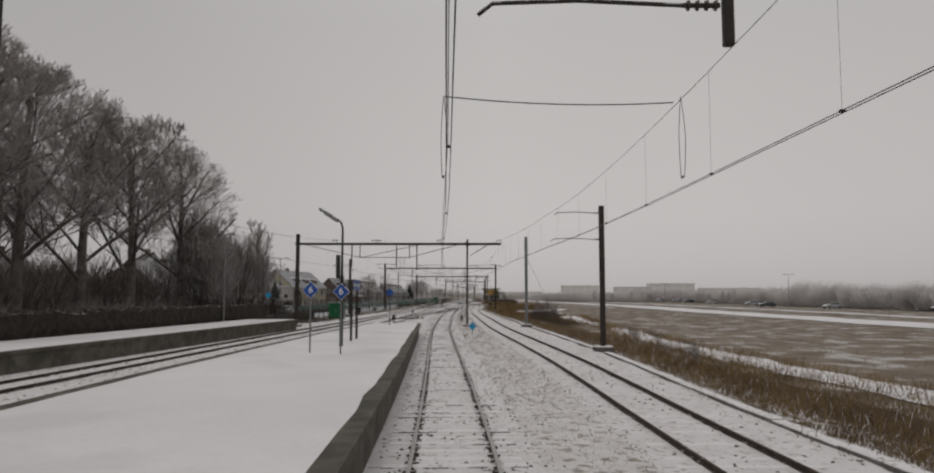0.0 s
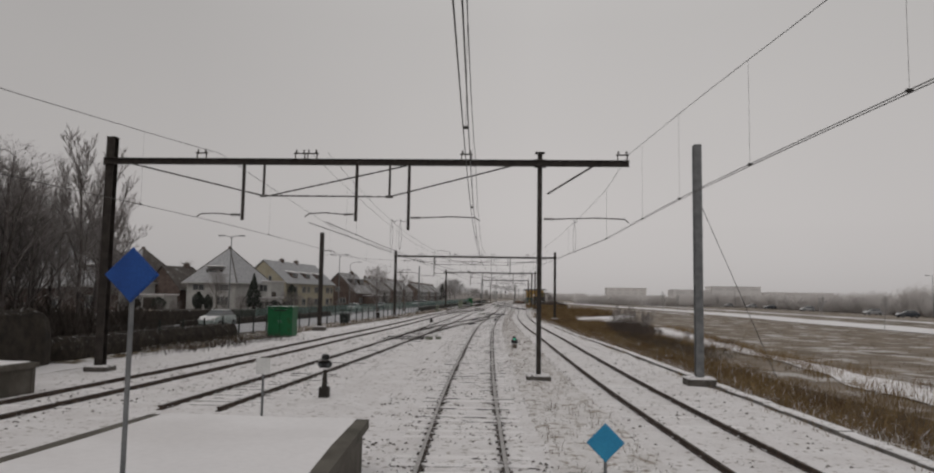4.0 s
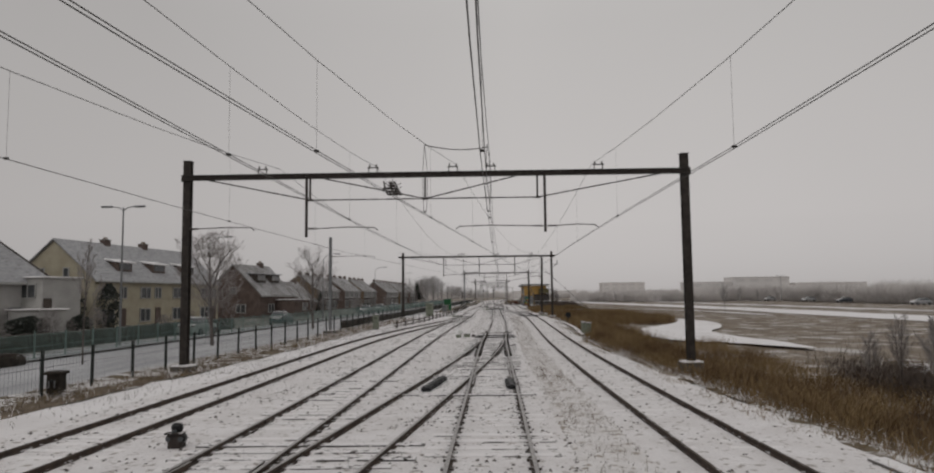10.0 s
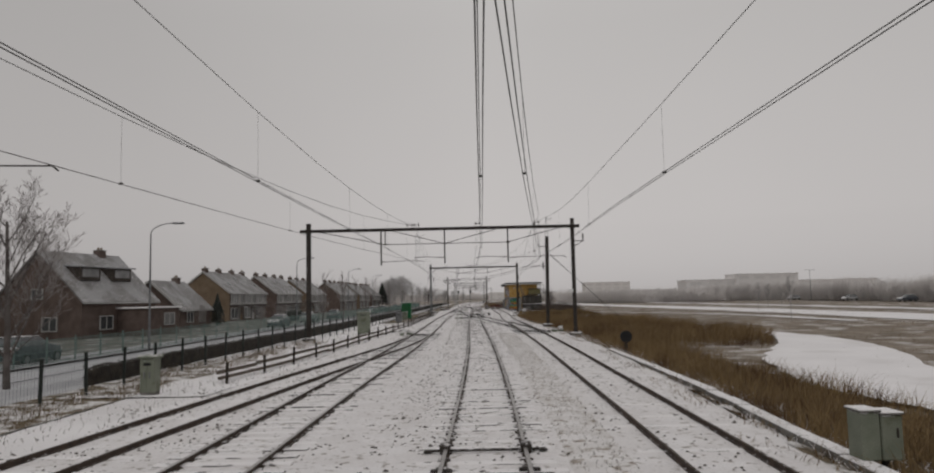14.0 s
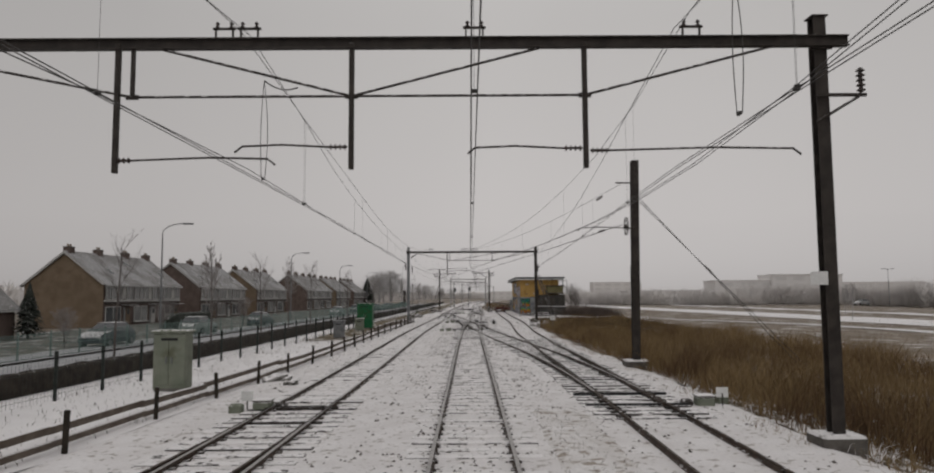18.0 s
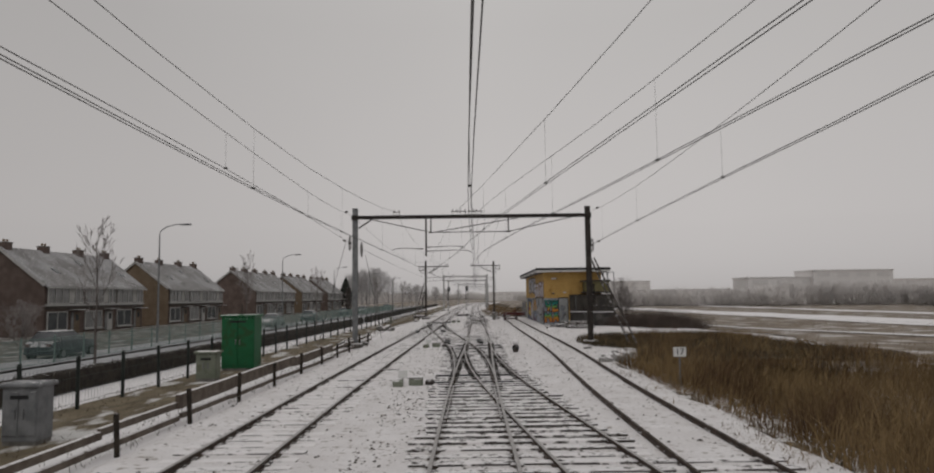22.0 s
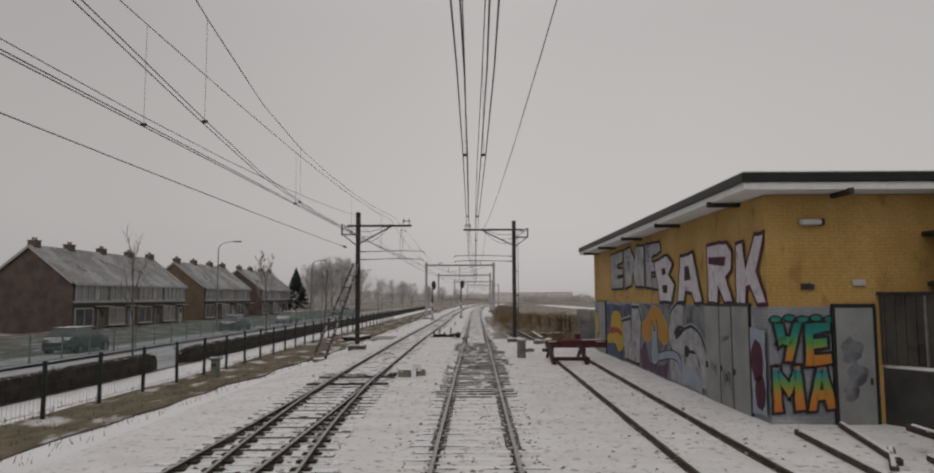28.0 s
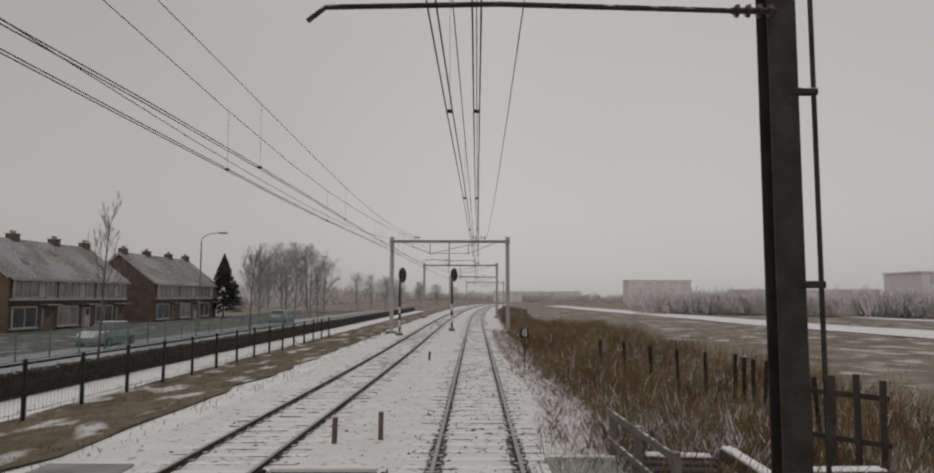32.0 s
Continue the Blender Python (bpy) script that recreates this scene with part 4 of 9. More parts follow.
part("stay_wire", tubed([(-7.25, 266.4, 5.4), (-7.25, 275.0, -0.2)], 0.013, n=4), WIRE, P)
part("stay_insulator", insulator(bmesh.new(), (-8.4, 262.3, 3.60), (-8.4, 262.0, 3.40), 0.05, 3), INSULATOR, P)
part("corner_bracket", tubed([(-7.65, 266.28, 7.05), (-6.9, 266.28, 7.55)], 0.05, n=5), STEEL_DARK, P)
weights(P, -8.35, 266.75, 2.2, 10)
tension_wheel(P, 6.6, 266.4, 5.85, 0.42)
weights(P, 6.6, 266.75, 2.4, 9)
strut_ladder(P, (6.6, 266.4, 5.05), (8.15, 262.7, -0.15), 0.5, (0.93, 0.37, 0))
part("strut_tie", tubed([(6.45, 266.4, 2.2), (7.5, 264.4, 2.1)], 0.04, n=5), STEEL_DARK, P)
portal(376.2, -5.2, 4.1, 7.55, 7.2, [-3.2, line_b(376) - 0.1, line_b(376) + 0.6], [(-0.6, 5.2)], [(-0.6, -2.7, 5.7), (-0.6, 1.5, 5.65)], "slender pale steel overhead line portal in snowy haze", steel=STEEL_HAZED)
portal(420, -5.0, 5.3, 7.55, 7.2, [-1.6, 2.5], [(0.1, 5.2)], [(0.1, -1.4, 5.7), (0.1, 2.4, 5.65)], "slender pale steel overhead line portal in snowy haze", steel=STEEL_HAZED)
portal(480, -2.5, 8.2, 7.55, 7.2, [1.2, 5.2], [(3.2, 5.2)], [(3.2, 1.4, 5.7)], "slender pale steel overhead line portal in snowy haze", steel=STEEL_HAZED)
portal(540, 1.5, 13, 7.55, 7.2, [5.5, 9.6], [(7.6, 5.2)], [(7.6, 5.7, 5.7)], "slender pale steel overhead line portal in snowy haze", steel=STEEL_HAZED)


def lone_mast(x, y, top, arms, label, material=STEEL_DARK, w=0.30, foot=0.0):
    p = thing("catenary_mast", label=label, category="mast", group="overhead line masts")
    h_mast(p, x, y, top, material, w, foot=foot)
    footing(p, x + foot, y, 0.95, 0.28)
    for x1, z in arms:
        steady_arm(p, x, x1, y - 0.18, z)
    return p


lone_mast(6.95, 42.4, 7.55, [(line_c(42) + 0.5, 7.15), (line_c(42) + 0.3, 5.75)], "dark steel overhead line mast on a concrete footing", w=0.25)
lone_mast(5.30, 70.6, 8.2, [], "tall grey steel overhead line mast on a concrete footing", STEEL_GREY, 0.26)
lone_mast(-16.35, 103.2, 7.8, [(-15.3, 6.3)], "dark steel overhead line mast beside the street fence")
lone_mast(-15.65, 165.5, 7.65, [(-12.0, 6.05)], "grey galvanised overhead line mast beside the street fence", STEEL_GREY, 0.21)
P = lone_mast(5.48, 216.3, 8.4, [(line_c(216) + 0.1, 5.55)], "dark steel tensioning mast with a wheel and stay wires", foot=-0.13)
tension_wheel(P, 5.02, 216.05, 5.62, 0.36)
weights(P, 5.45, 216.65, 2.9, 9)
part("top_bracket", boxed((5.1, 216.2, 7.45), (0.9, 0.05, 0.05)), STEEL_DARK, P)
for k in (0, 0.35):
    part("stay_wire", tubed([(5.7, 216.4, 6.8 - k * 0.4), (14.6 + k, 220.5, -1.2)], 0.016, n=4), WIRE, P)
    part("stay_insulator", insulator(bmesh.new(), (8.8 + k * 0.3, 217.8, 4.05 - k * 0.3), (9.1 + k * 0.3, 217.95, 3.78 - k * 0.3), 0.05, 3), INSULATOR, P)
part("stay_wire", tubed([(8.6, 72.5, 0), (5.4, 70.7, 6.2)], 0.014, n=4), WIRE, P)


def cantilever_mast(x, y, top, d, reach, arm_z, far, za, zb, label, strut=False):
    p = lone_mast(x, y, top, [(x + d * far, za), (x + d * (far - 0.05), zb)], label, w=0.235)
    z = arm_z
    part("cross_arm", boxed((x + d * (reach / 2 - 0.3), y - 0.2, z), (reach + 0.6, 0.10, 0.12), 0, 0.01), STEEL_DARK, p)
    part("arm_brace", tubed([(x + d * 0.15, y - 0.2, z - 1.0), (x + d * reach * 0.62, y - 0.2, z - 0.05)], 0.04, n=5), STEEL_DARK, p)
    wire_bracket(p, x + d * (reach - 0.3), y - 0.2, z + 0.06)
    part("rear_arm", boxed((x - d * 0.5, y - 0.2, z - 0.5), (0.9, 0.08, 0.08), 0, 0.01), STEEL_DARK, p)
    part("rear_brace", tubed([(x - d * 0.1, y - 0.2, z - 1.1), (x - d * 0.8, y - 0.2, z - 0.55)], 0.03, n=5), STEEL_DARK, p)
    part("insulator", insulator(bmesh.new(), (x - d * 0.9, y - 0.2, z - 0.45), (x - d * 0.9, y - 0.2, z + 0.1), 0.09, 5), INSULATOR, p)
    for k in range(3):
        pts = [(x - d * 0.9 + d * t * (reach * 0.9), y - 0.2 + 0.25 * k, z + 0.1 - 0.9 * math.sin(math.pi * t) * (0.5 + 0.3 * k)) for t in [i / 8 for i in range(9)]]
        part("jumper_cable", tubed(pts, 0.014, n=4), WIRE, p)
    if strut:
        strut_ladder(p, (x - 0.05, y - 0.3, 4.75), (-7.1, 312.6, -0.1), 0.6, (1, 0, 0))
    return p


cantilever_mast(-6.22, 319.0, 7.72, 1, 3.1, 6.92, 3.86, 5.43, 4.98, "dark steel cantilever mast with a raking ladder strut", True)
cantilever_mast(3.21, 325.0, 7.85, -1, 3.35, 7.24, 4.0, 5.50, 5.16, "dark steel cantilever mast with feeder pipe")


# ---------------------------------------------------------------- wires
def sag(a, b, drop, n=10):
    a, b = Vector(a), Vector(b)
    return [a.lerp(b, i / n) - Vector((0, 0, drop * 4 * (i / n) * (1 - i / n))) for i in range(n + 1)]


def overhead_line(line, supports, label, zc=5.36, drop=1.38, second=True, n=12):
    """Contact wire, bearer and droppers along x(y); supports are (y, height of the bearer); zc is a number or a function of y."""
    t = thing("overhead_line", label=label, category="overhead wire", group="overhead lines")
    height = zc if callable(zc) else (lambda y: zc)
    for (y0, z0), (y1, z1) in zip(supports, supports[1:]):
        bear, low = [], []
        for i in range(n + 1):
            u = i / n
            y = y0 + (y1 - y0) * u
            bear.append((line(y), y, z0 + (z1 - z0) * u - drop * ((y1 - y0) / 64) ** 2 * 4 * u * (1 - u)))
            low.append((line(y), y, height(y) - 0.04 * math.sin(math.pi * u)))
        part("bearer_wire", tubed(bear, 0.009, n=4), WIRE, t)
        for q in ((-0.04, 0.04) if second else (0,)):
            part("contact_wire", tubed([(p[0] + q, p[1], p[2]) for p in low], 0.0085, n=4), WIRE, t)
        for i in range(1, n, 2):
            p, c = bear[i], low[i]
            if p[2] - c[2] > 0.3:
                part("dropper", tubed([p, c], 0.0032, n=3), WIRE, t)
            part("clamp", boxed((c[0], c[1], c[2] + 0.01), (0.09, 0.05, 0.045), 0, 0.01), WIRE, t)
    return t


wire_b = curve((-50, 1.9), (5, -0.2), (26, -0.84), (41, -1.45), (71, -2.50), (84, -2.80), (97, -3.05), (104, -3.10), (118, -3.05), (134, -2.80), (147, -2.60), (172, -1.98),
               (184, -1.68), (201, -1.50), (212, -1.40), (226, -1.28), (238, -1.23), (251, -1.03), (261, -0.80), (272, -0.55), (284, -0.25), (304, 0.0), (325, 0.26), (334, 0.50), (376, 1.45),
               (400, 1.95), (450, 3.6), (520, 8.0), (600, 16.0))
wire_b_lap = curve((216.3, 4.95), (238, 2.45), (255, 0.45), (266.5, -0.30), (284, 0.09), (304, 0.32), (325, 0.66), (376, 1.75))
wire_c = curve((-50, 7.6), (12, 5.05), (28, 4.74), (36, 4.48), (46, 3.90), (63, 3.03), (71, 3.02), (77, 3.0), (86, 2.45), (99, 1.75), (102, 1.50), (120, 1.38), (137, 1.38), (150, 1.5),
               (169, 1.8), (184, 2.35), (201, 2.62), (217, 3.42), (240, 4.6), (266.2, 6.55))
wire_d = curve((71, -8.5), (82, -8.24), (97, -7.96), (108, -7.65), (135, -7.46), (145, -7.25), (172, -6.70), (184.5, -6.41), (201, -6.20), (212, -6.05), (231, -6.15), (243, -6.12), (256, -5.78),
               (267, -5.45), (285, -4.92), (306, -4.55), (319, -4.35), (330, -4.24), (340, -4.10), (354, -3.55), (376, -3.1), (400, -2.3), (450, -0.7), (520, 3.7), (600, 11.7))
wire_x = curve((71, -7.9), (82, -7.9), (94, -7.64), (103, -7.35), (111, -6.81), (135, -4.42), (143, -3.54), (164, -1.23), (184, 1.15), (189, 1.75), (201, 2.95), (212, 2.96), (216, 2.73), (224, 2.15),
               (238, 0.65), (247, -0.27), (255, -0.95), (266.5, -1.80), (284, -3.5), (294, -4.45), (306, -4.55), (319, -4.2), (326, -3.80), (352, -3.28), (376, -2.75))
wire_a = curve((-50, -18.1), (12, -15.2), (52, -13.3), (71, -11.95), (91, -11.8), (114, -11.6), (141, -11.34), (151, -10.84), (160, -10.07), (186, -7.49), (193, -6.5), (201, -6.0), (212, -6.28), (240, -6.75), (266.1, -8.12))


def pulled(y0, z0, y1, z1):
    """Height of a contact wire that climbs from z0 to a tensioning wheel."""
    return lambda y: z0 + (z1 - z0) * max(0.0, min(1.0, (y - y0) / (y1 - y0)))


FAR_SUPPORTS = [(376, 7.5), (420, 7.5), (480, 7.5), (540, 7.5)]
overhead_line(wire_b, [(-50, 8.0), (12, 8.0), (71, 7.95), (137, 8.15), (201, 8.2), (266.5, 8.05), (324.5, 7.6)] + FAR_SUPPORTS, "double contact wire and bearer above the running track")
overhead_line(wire_b_lap, [(216.3, 7.45), (266.5, 8.05), (324.5, 7.6), (376, 7.5)], "second contact wire that overlaps above the running track", pulled(255, 5.36, 216.3, 5.72), 0.9)
overhead_line(wire_c, [(-50, 8.0), (12, 8.0), (42.3, 7.12), (71, 7.95), (137, 8.1), (201, 8.2), (266.3, 7.95)], "contact wire and bearer above the siding", pulled(232, 5.36, 266, 5.88))
overhead_line(wire_d, [(71, 7.9), (137, 8.1), (201, 8.2), (266.5, 8.05), (319, 7.3)] + FAR_SUPPORTS, "double contact wire and bearer above the second track")
overhead_line(wire_a, [(-50, 8.0), (12, 8.0), (71, 7.9), (137, 8.1), (201, 8.1), (266.1, 7.85)], "contact wire and bearer above the outer track", pulled(205, 5.36, 266, 6.12), second=False)
overhead_line(wire_x, [(71, 7.95), (137, 8.2), (201, 8.55), (266.5, 8.05), (319, 7.5), (376, 7.5)], "contact wire that follows the crossovers", 5.40)


def loose_wire(pts, label, r=0.012, group="line wires"):
    ob = part("line_wire", tubed(pts, r, n=5), WIRE)
    return tagged(ob, label, "cable", group)


# tail wire that ends in an insulator at the cantilever mast, feeders beyond it
loose_wire(sag((-7.4, 266.2, 5.75), (-6.72, 318.0, 5.62), 0.12), "tensioned wire running from the portal to a mast", 0.011)
loose_wire(sag((-7.9, 266.2, 7.7), (-6.35, 319, 7.55), 0.9), "feeder wire hung from mast to mast", 0.009)
loose_wire(sag((-6.35, 319, 7.3), (-5.2, 376, 7.4), 0.9), "feeder wire hung from mast to mast", 0.009)
loose_wire(sag((1.1, 266.5, 8.1), (1.25, 324.5, 7.4), 0.9), "feeder wire above the running track", 0.009)
loose_wire(sag((1.35, 324.5, 7.4), (2.3, 376, 7.4), 0.8), "feeder wire above the running track", 0.009)
# insulators and weights of the tensioned ends
for name, a, b in (("wheel", (-7.98, 262.6, 6.02), (-8.02, 263.4, 6.05)), ("bearer", (-7.75, 262.0, 7.55), (-7.79, 262.8, 7.62)), ("right", (6.26, 262.3, 5.80), (6.31, 263.1, 5.82)),
                   ("right_top", (6.26, 262.4, 7.68), (6.31, 263.2, 7.74)), ("mast", (4.62, 218.6, 5.70), (4.52, 219.5, 5.69)), ("mast_top", (4.60, 218.8, 7.25), (4.50, 219.7, 7.20)), ("tail", (-6.74, 316.9, 5.62), (-6.72, 317.8, 5.62))):
    tagged(part("line_insulator", insulator(bmesh.new(), a, b, 0.05, 6), INSULATOR), "ribbed brown insulator strung in a tensioned wire", "insulator", "line insulators")


def loop_jumper(x0, x1, y, z_top, z_bot, label="looped jumper cables between bearer and contact wire", slack=0.12):
    t = thing("jumper_loop", label=label, category="cable", group="jumper loops")
    part("top_cable", tubed(sag((x0, y, z_top), (x1, y + 0.6, z_top + 0.02), slack, 8), 0.016, n=5), WIRE, t)
    for x in ((x0, x1) if abs(x1 - x0) > 0.6 else (x0,)):
        for k in (-0.05, 0.08):
            pts = [(x + k * math.sin(math.pi * u) + 0.6 * k * u * u, y, z_top + (z_bot - z_top) * u) for u in [i / 8 for i in range(9)]]
            part("hanging_cable", tubed(pts, 0.008, n=4), WIRE, t)
        part("clamp", boxed((x, y, z_bot), (0.05, 0.10, 0.06), 0, 0.012), WIRE, t)


loop_jumper(line_b(21.5) - 0.2, line_c(21.5) + 0.4, 21.5, 7.55, 5.6)
loop_jumper(-7.95, -6.5, 112.5, 6.9, 5.4, slack=-0.14)
loop_jumper(-7.85, -7.6, 85.8, 7.1, 5.4)
loop_jumper(-7.35, -7.1, 85.8, 7.1, 5.4)
loop_jumper(2.6, 2.85, 86.4, 7.2, 5.36)
loop_jumper(-4.9, -2.9, 130.4, 7.6, 5.45)
loop_jumper(2.35, 2.75, 190.5, 7.4, 5.4)
loop_jumper(-4.05, -3.75, 322.6, 7.1, 5.35)
loop_jumper(-6.1, -5.5, 202.4, 7.6, 5.4)
loop_jumper(2.3, 2.6, 197.0, 7.5, 5.4)
po = thing("pull_off", label="cross wire with steady arms that steer the contact wires", category="overhead wire")
part("cross_wire", tubed([(-16.2, 103.0, 6.0), (-12.0, 102.3, 5.62), (-7.45, 102.0, 5.48), (-3.0, 102.0, 5.46), (1.65, 102.0, 5.50)], 0.007, n=4), WIRE, po)
for xa, xb in ((-9.0, -7.7), (-4.5, -3.0), (-0.1, 1.65)):
    part("steady_arm", tubed([(xa, 102.0, 5.50), (xa + (xb - xa) * 0.6, 102.0, 5.52), (xb, 102.0, 5.38)], 0.018, n=5), STEEL_DARK, po)
    part("insulator", insulator(bmesh.new(), (xa - 0.35, 102.0, 5.49), (xa, 102.0, 5.50), 0.045, 4), INSULATOR, po)
si = thing("section_insulator", label="dark bristling section insulator hung in the contact wire", category="insulator")
for dx in (-0.13, 0.0, 0.13):
    part("skid", tubed([(-5.3 + dx, 125.1, 5.56), (-5.3 + dx * 1.2, 125.5, 5.44), (-5.36 + dx * 1.2, 126.5, 5.44), (-5.38 + dx, 126.9, 5.56)], 0.022, n=5), STEEL_DARK, si)
for yy in (125.5, 126.0, 126.5):
    part("crossbar", boxed((-5.33, yy, 5.46), (0.36, 0.06, 0.05), 3, 0.01), STEEL_DARK, si)
part("insulator", insulator(bmesh.new(), (-5.32, 125.6, 5.60), (-5.36, 126.4, 5.60), 0.06, 6), INSULATOR, si)
for k in range(9):
    yy = 125.3 + k * 0.17
    part("horn", tubed([(-5.3, yy, 5.5), (-5.3 + random.uniform(-0.28, 0.28), yy + 0.1, 5.5 + random.uniform(0.05, 0.22))], 0.008, n=4), STEEL_DARK, si)

# ---------------------------------------------------------------- trees
def tree_meshes(seed, height, spread, trunk_r, kids=(9, 7, 6, 5), first=0.26, limb=0.42, up=0.30, fine=4, dome=None):
    """Bare winter tree: trunk with limbs in one mesh, fine twigs in the other."""
    rnd = random.Random(seed)
    wood, tv, tf = bmesh.new(), [], []
    last = len(kids)

    def twig(p, d, ln, r):
        side = d.orthogonal().normalized() * r
        b = len(tv)
        mid = p + d * ln * 0.5 + Vector((rnd.uniform(-1, 1), rnd.uniform(-1, 1), rnd.uniform(-0.2, 0.6))) * ln * 0.08
        tv.extend([tuple(p - side), tuple(p + side), tuple(mid + side * 0.7), tuple(mid - side * 0.7), tuple(p + d * ln)])
        tf.extend([(b, b + 1, b + 2, b + 3), (b + 3, b + 2, b + 4)])

    def grow(p, d, ln, r, lev):
        n = 5 if lev == 0 else (4 if lev == 1 else 3)
        pts, q, dd = [p], p.copy(), d.copy()
        for i in range(n):
            dd = (dd + Vector((rnd.uniform(-1, 1), rnd.uniform(-1, 1), rnd.uniform(-0.1, 0.5))) * (0.04 if lev == 0 else 0.15)).normalized()
            q = q + dd * ln / n
            pts.append(q.copy())
        if lev <= 2:
            tube(wood, pts, r, r * (0.45 if lev else 0.35), (8, 5, 3)[lev], cap=False)
        else:
            for a, b in zip(pts, pts[1:]):
                twig(a, (b - a).normalized(), (b - a).length * 1.05, max(0.0085, r))
        if lev == last:
            for k in range(fine):
                a = pts[0].lerp(pts[-1], rnd.uniform(0.2, 1.0))
                twig(a, (dd + Vector((rnd.uniform(-1, 1), rnd.uniform(-1, 1), rnd.uniform(0, 0.8))) * 0.55).normalized(), ln * rnd.uniform(0.5, 1.15), 0.009 if fine == 4 else 0.0088)
            return
        turn = rnd.uniform(0, 6.283)
        for k in range(kids[lev]):
            lo = first if lev == 0 else 0.15
            u = min(0.999, lo + (1 - lo) * (k + rnd.uniform(0.2, 0.9)) / kids[lev])
            i = int(u * n)
            a = pts[i].lerp(pts[i + 1], u * n - i)
            az = turn + k * 2.4 + rnd.uniform(-0.5, 0.5)
            out = Vector((math.cos(az), math.sin(az), 0))
            if lev:
                out = (out - dd * out.dot(dd)).normalized()
            tilt = spread * rnd.uniform(0.7, 1.2) * (1.0 if lev == 0 else 0.85)
            nd = (dd + out * tilt + Vector((0, 0, up * (1.0 + (0.18 * lev if fine > 4 else 0.0))))).normalized()
            rel = limb * height * (1.15 - 0.75 * u) if lev == 0 else ln * rnd.uniform(0.42, 0.62) * (1.1 - 0.35 * u)
            if dome:
                # stop at the crown's rounded outline
                q, v = Vector((a.x / dome[0], a.y / dome[0], (a.z - dome[1]) / dome[2])), Vector((nd.x / dome[0], nd.y / dome[0], nd.z / dome[2]))
                bq, cq, vv = q.dot(v), q.dot(q) - 1, v.dot(v)
                room = (-bq + math.sqrt(max(0.0, bq * bq - vv * cq))) / vv if cq < 0 else 0.5
                rel = max(0.35, min(rel * (1.0 if lev else 1.25), room * rnd.uniform(0.82, 1.0)))
            grow(a, nd, rel * rnd.uniform(0.85, 1.1), max(0.008, r * (1 - 0.55 * u) * rnd.uniform(0.36, 0.5)), lev + 1)

    grow(Vector((0, 0, -0.3)), Vector((0, 0, 1)), height * 0.86, trunk_r, 0)
    wm = mesh_from(wood, "trunk", BARK)
    wm.polygons.foreach_set("use_smooth", [True] * len(wm.polygons))
    return wm, raw_mesh("crown", tv, tf, TWIG)


def hazed(meshes):
    """The same tree with haze put into the colour of bark and twigs."""
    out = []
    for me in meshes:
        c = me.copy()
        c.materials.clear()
        c.materials.append(HAZE_TWIG)
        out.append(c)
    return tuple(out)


def tree(meshes, x, y, z, s, rz, label, group):
    t = thing("tree", (x, y, z), rz, label, "tree", group)
    t.scale = (s, s, s)
    part("trunk", meshes[0], None, t)
    part("crown", meshes[1], None, t)
    return t


BIG = [tree_meshes(sd, 17.4, sp, 0.40, (13, 9, 7, 4), 0.27, 0.50, 0.36, 9, (5.5, 9.3, 8.3)) for sd, sp in ((11, 1.45), (12, 1.55), (13, 1.4))]
SLIM = [tree_meshes(21, 6.2, 0.55, 0.06, (10, 6, 5), 0.30, 0.36, 0.4), tree_meshes(22, 6.2, 0.62, 0.065, (10, 6, 5), 0.34, 0.38, 0.4)]
STREET = [tree_meshes(41, 6.2, 0.55, 0.05, (8, 5, 3), 0.40, 0.34, 0.4), tree_meshes(42, 6.2, 0.62, 0.055, (7, 5, 3), 0.42, 0.36, 0.4)]
BUSHY = [tree_meshes(31, 8.5, 1.0, 0.16, (12, 7, 6, 3), 0.10, 0.5, 0.25), tree_meshes(32, 8.5, 0.95, 0.15, (12, 7, 6, 3), 0.12, 0.5, 0.25)]
HAZED_TREES = [hazed(m) for m in BUSHY]
for i, (x, y, s) in enumerate(((-28.2, 26.0, 1.06), (-27.9, 33.4, 1.04), (-27.8, 40.7, 1.06), (-27.6, 48.0, 1.05), (-27.6, 55.2, 1.02), (-27.4, 62.4, 1.04), (-25.9, 68.6, 0.95), (-36, 44, 0.9), (-37, 60, 0.85), (-35, 30, 0.9), (-27.5, 78, 0.62))):
    tree(BIG[i % 3], x, y, -0.3, s, 67 * i, "tall bare winter tree with a dense twiggy crown behind the platform", "trees behind the platform")
for i in range(30):
    x, y = -21.9 - (i % 4) * 1.5 - random.uniform(0, 1), 67 + i * 0.58 + random.uniform(-0.6, 0.6)
    tree(SLIM[i % 2] if i % 3 else BUSHY[i % 2], x, y, -0.3, random.uniform(1.3, 1.8) * (1.0 if i % 3 else 0.62), 51 * i, "slender bare sapling in the roadside thicket", "thicket saplings")
for i, (x, y, s) in enumerate(((-21.8, 141.0, 0.95), (-15.9, 216, 1.0), (-15.7, 226.5, 1.0), (-15.6, 236, 1.05), (-15.5, 243.2, 1.0), (-15.4, 250.5, 1.05), (-15.0, 268, 1.0), (-14.4, 287, 1.0), (-13.9, 308, 1.0), (-13.6, 327, 1.05), (-13.4, 346.6, 1.15), (-13.2, 365, 1.1), (-12.7, 384, 1.0))):
    tree(STREET[i % 2], x, y, -0.25, s, 77 * i, "young bare street tree in snow", "street trees")
tree(BUSHY[0], -47.6, 158.6, -0.25, 0.78, 20, "bare garden tree before a white house", "garden trees")
tree(BUSHY[1], -60.5, 176, -0.25, 1.0, 70, "bare garden tree behind the houses", "garden trees")
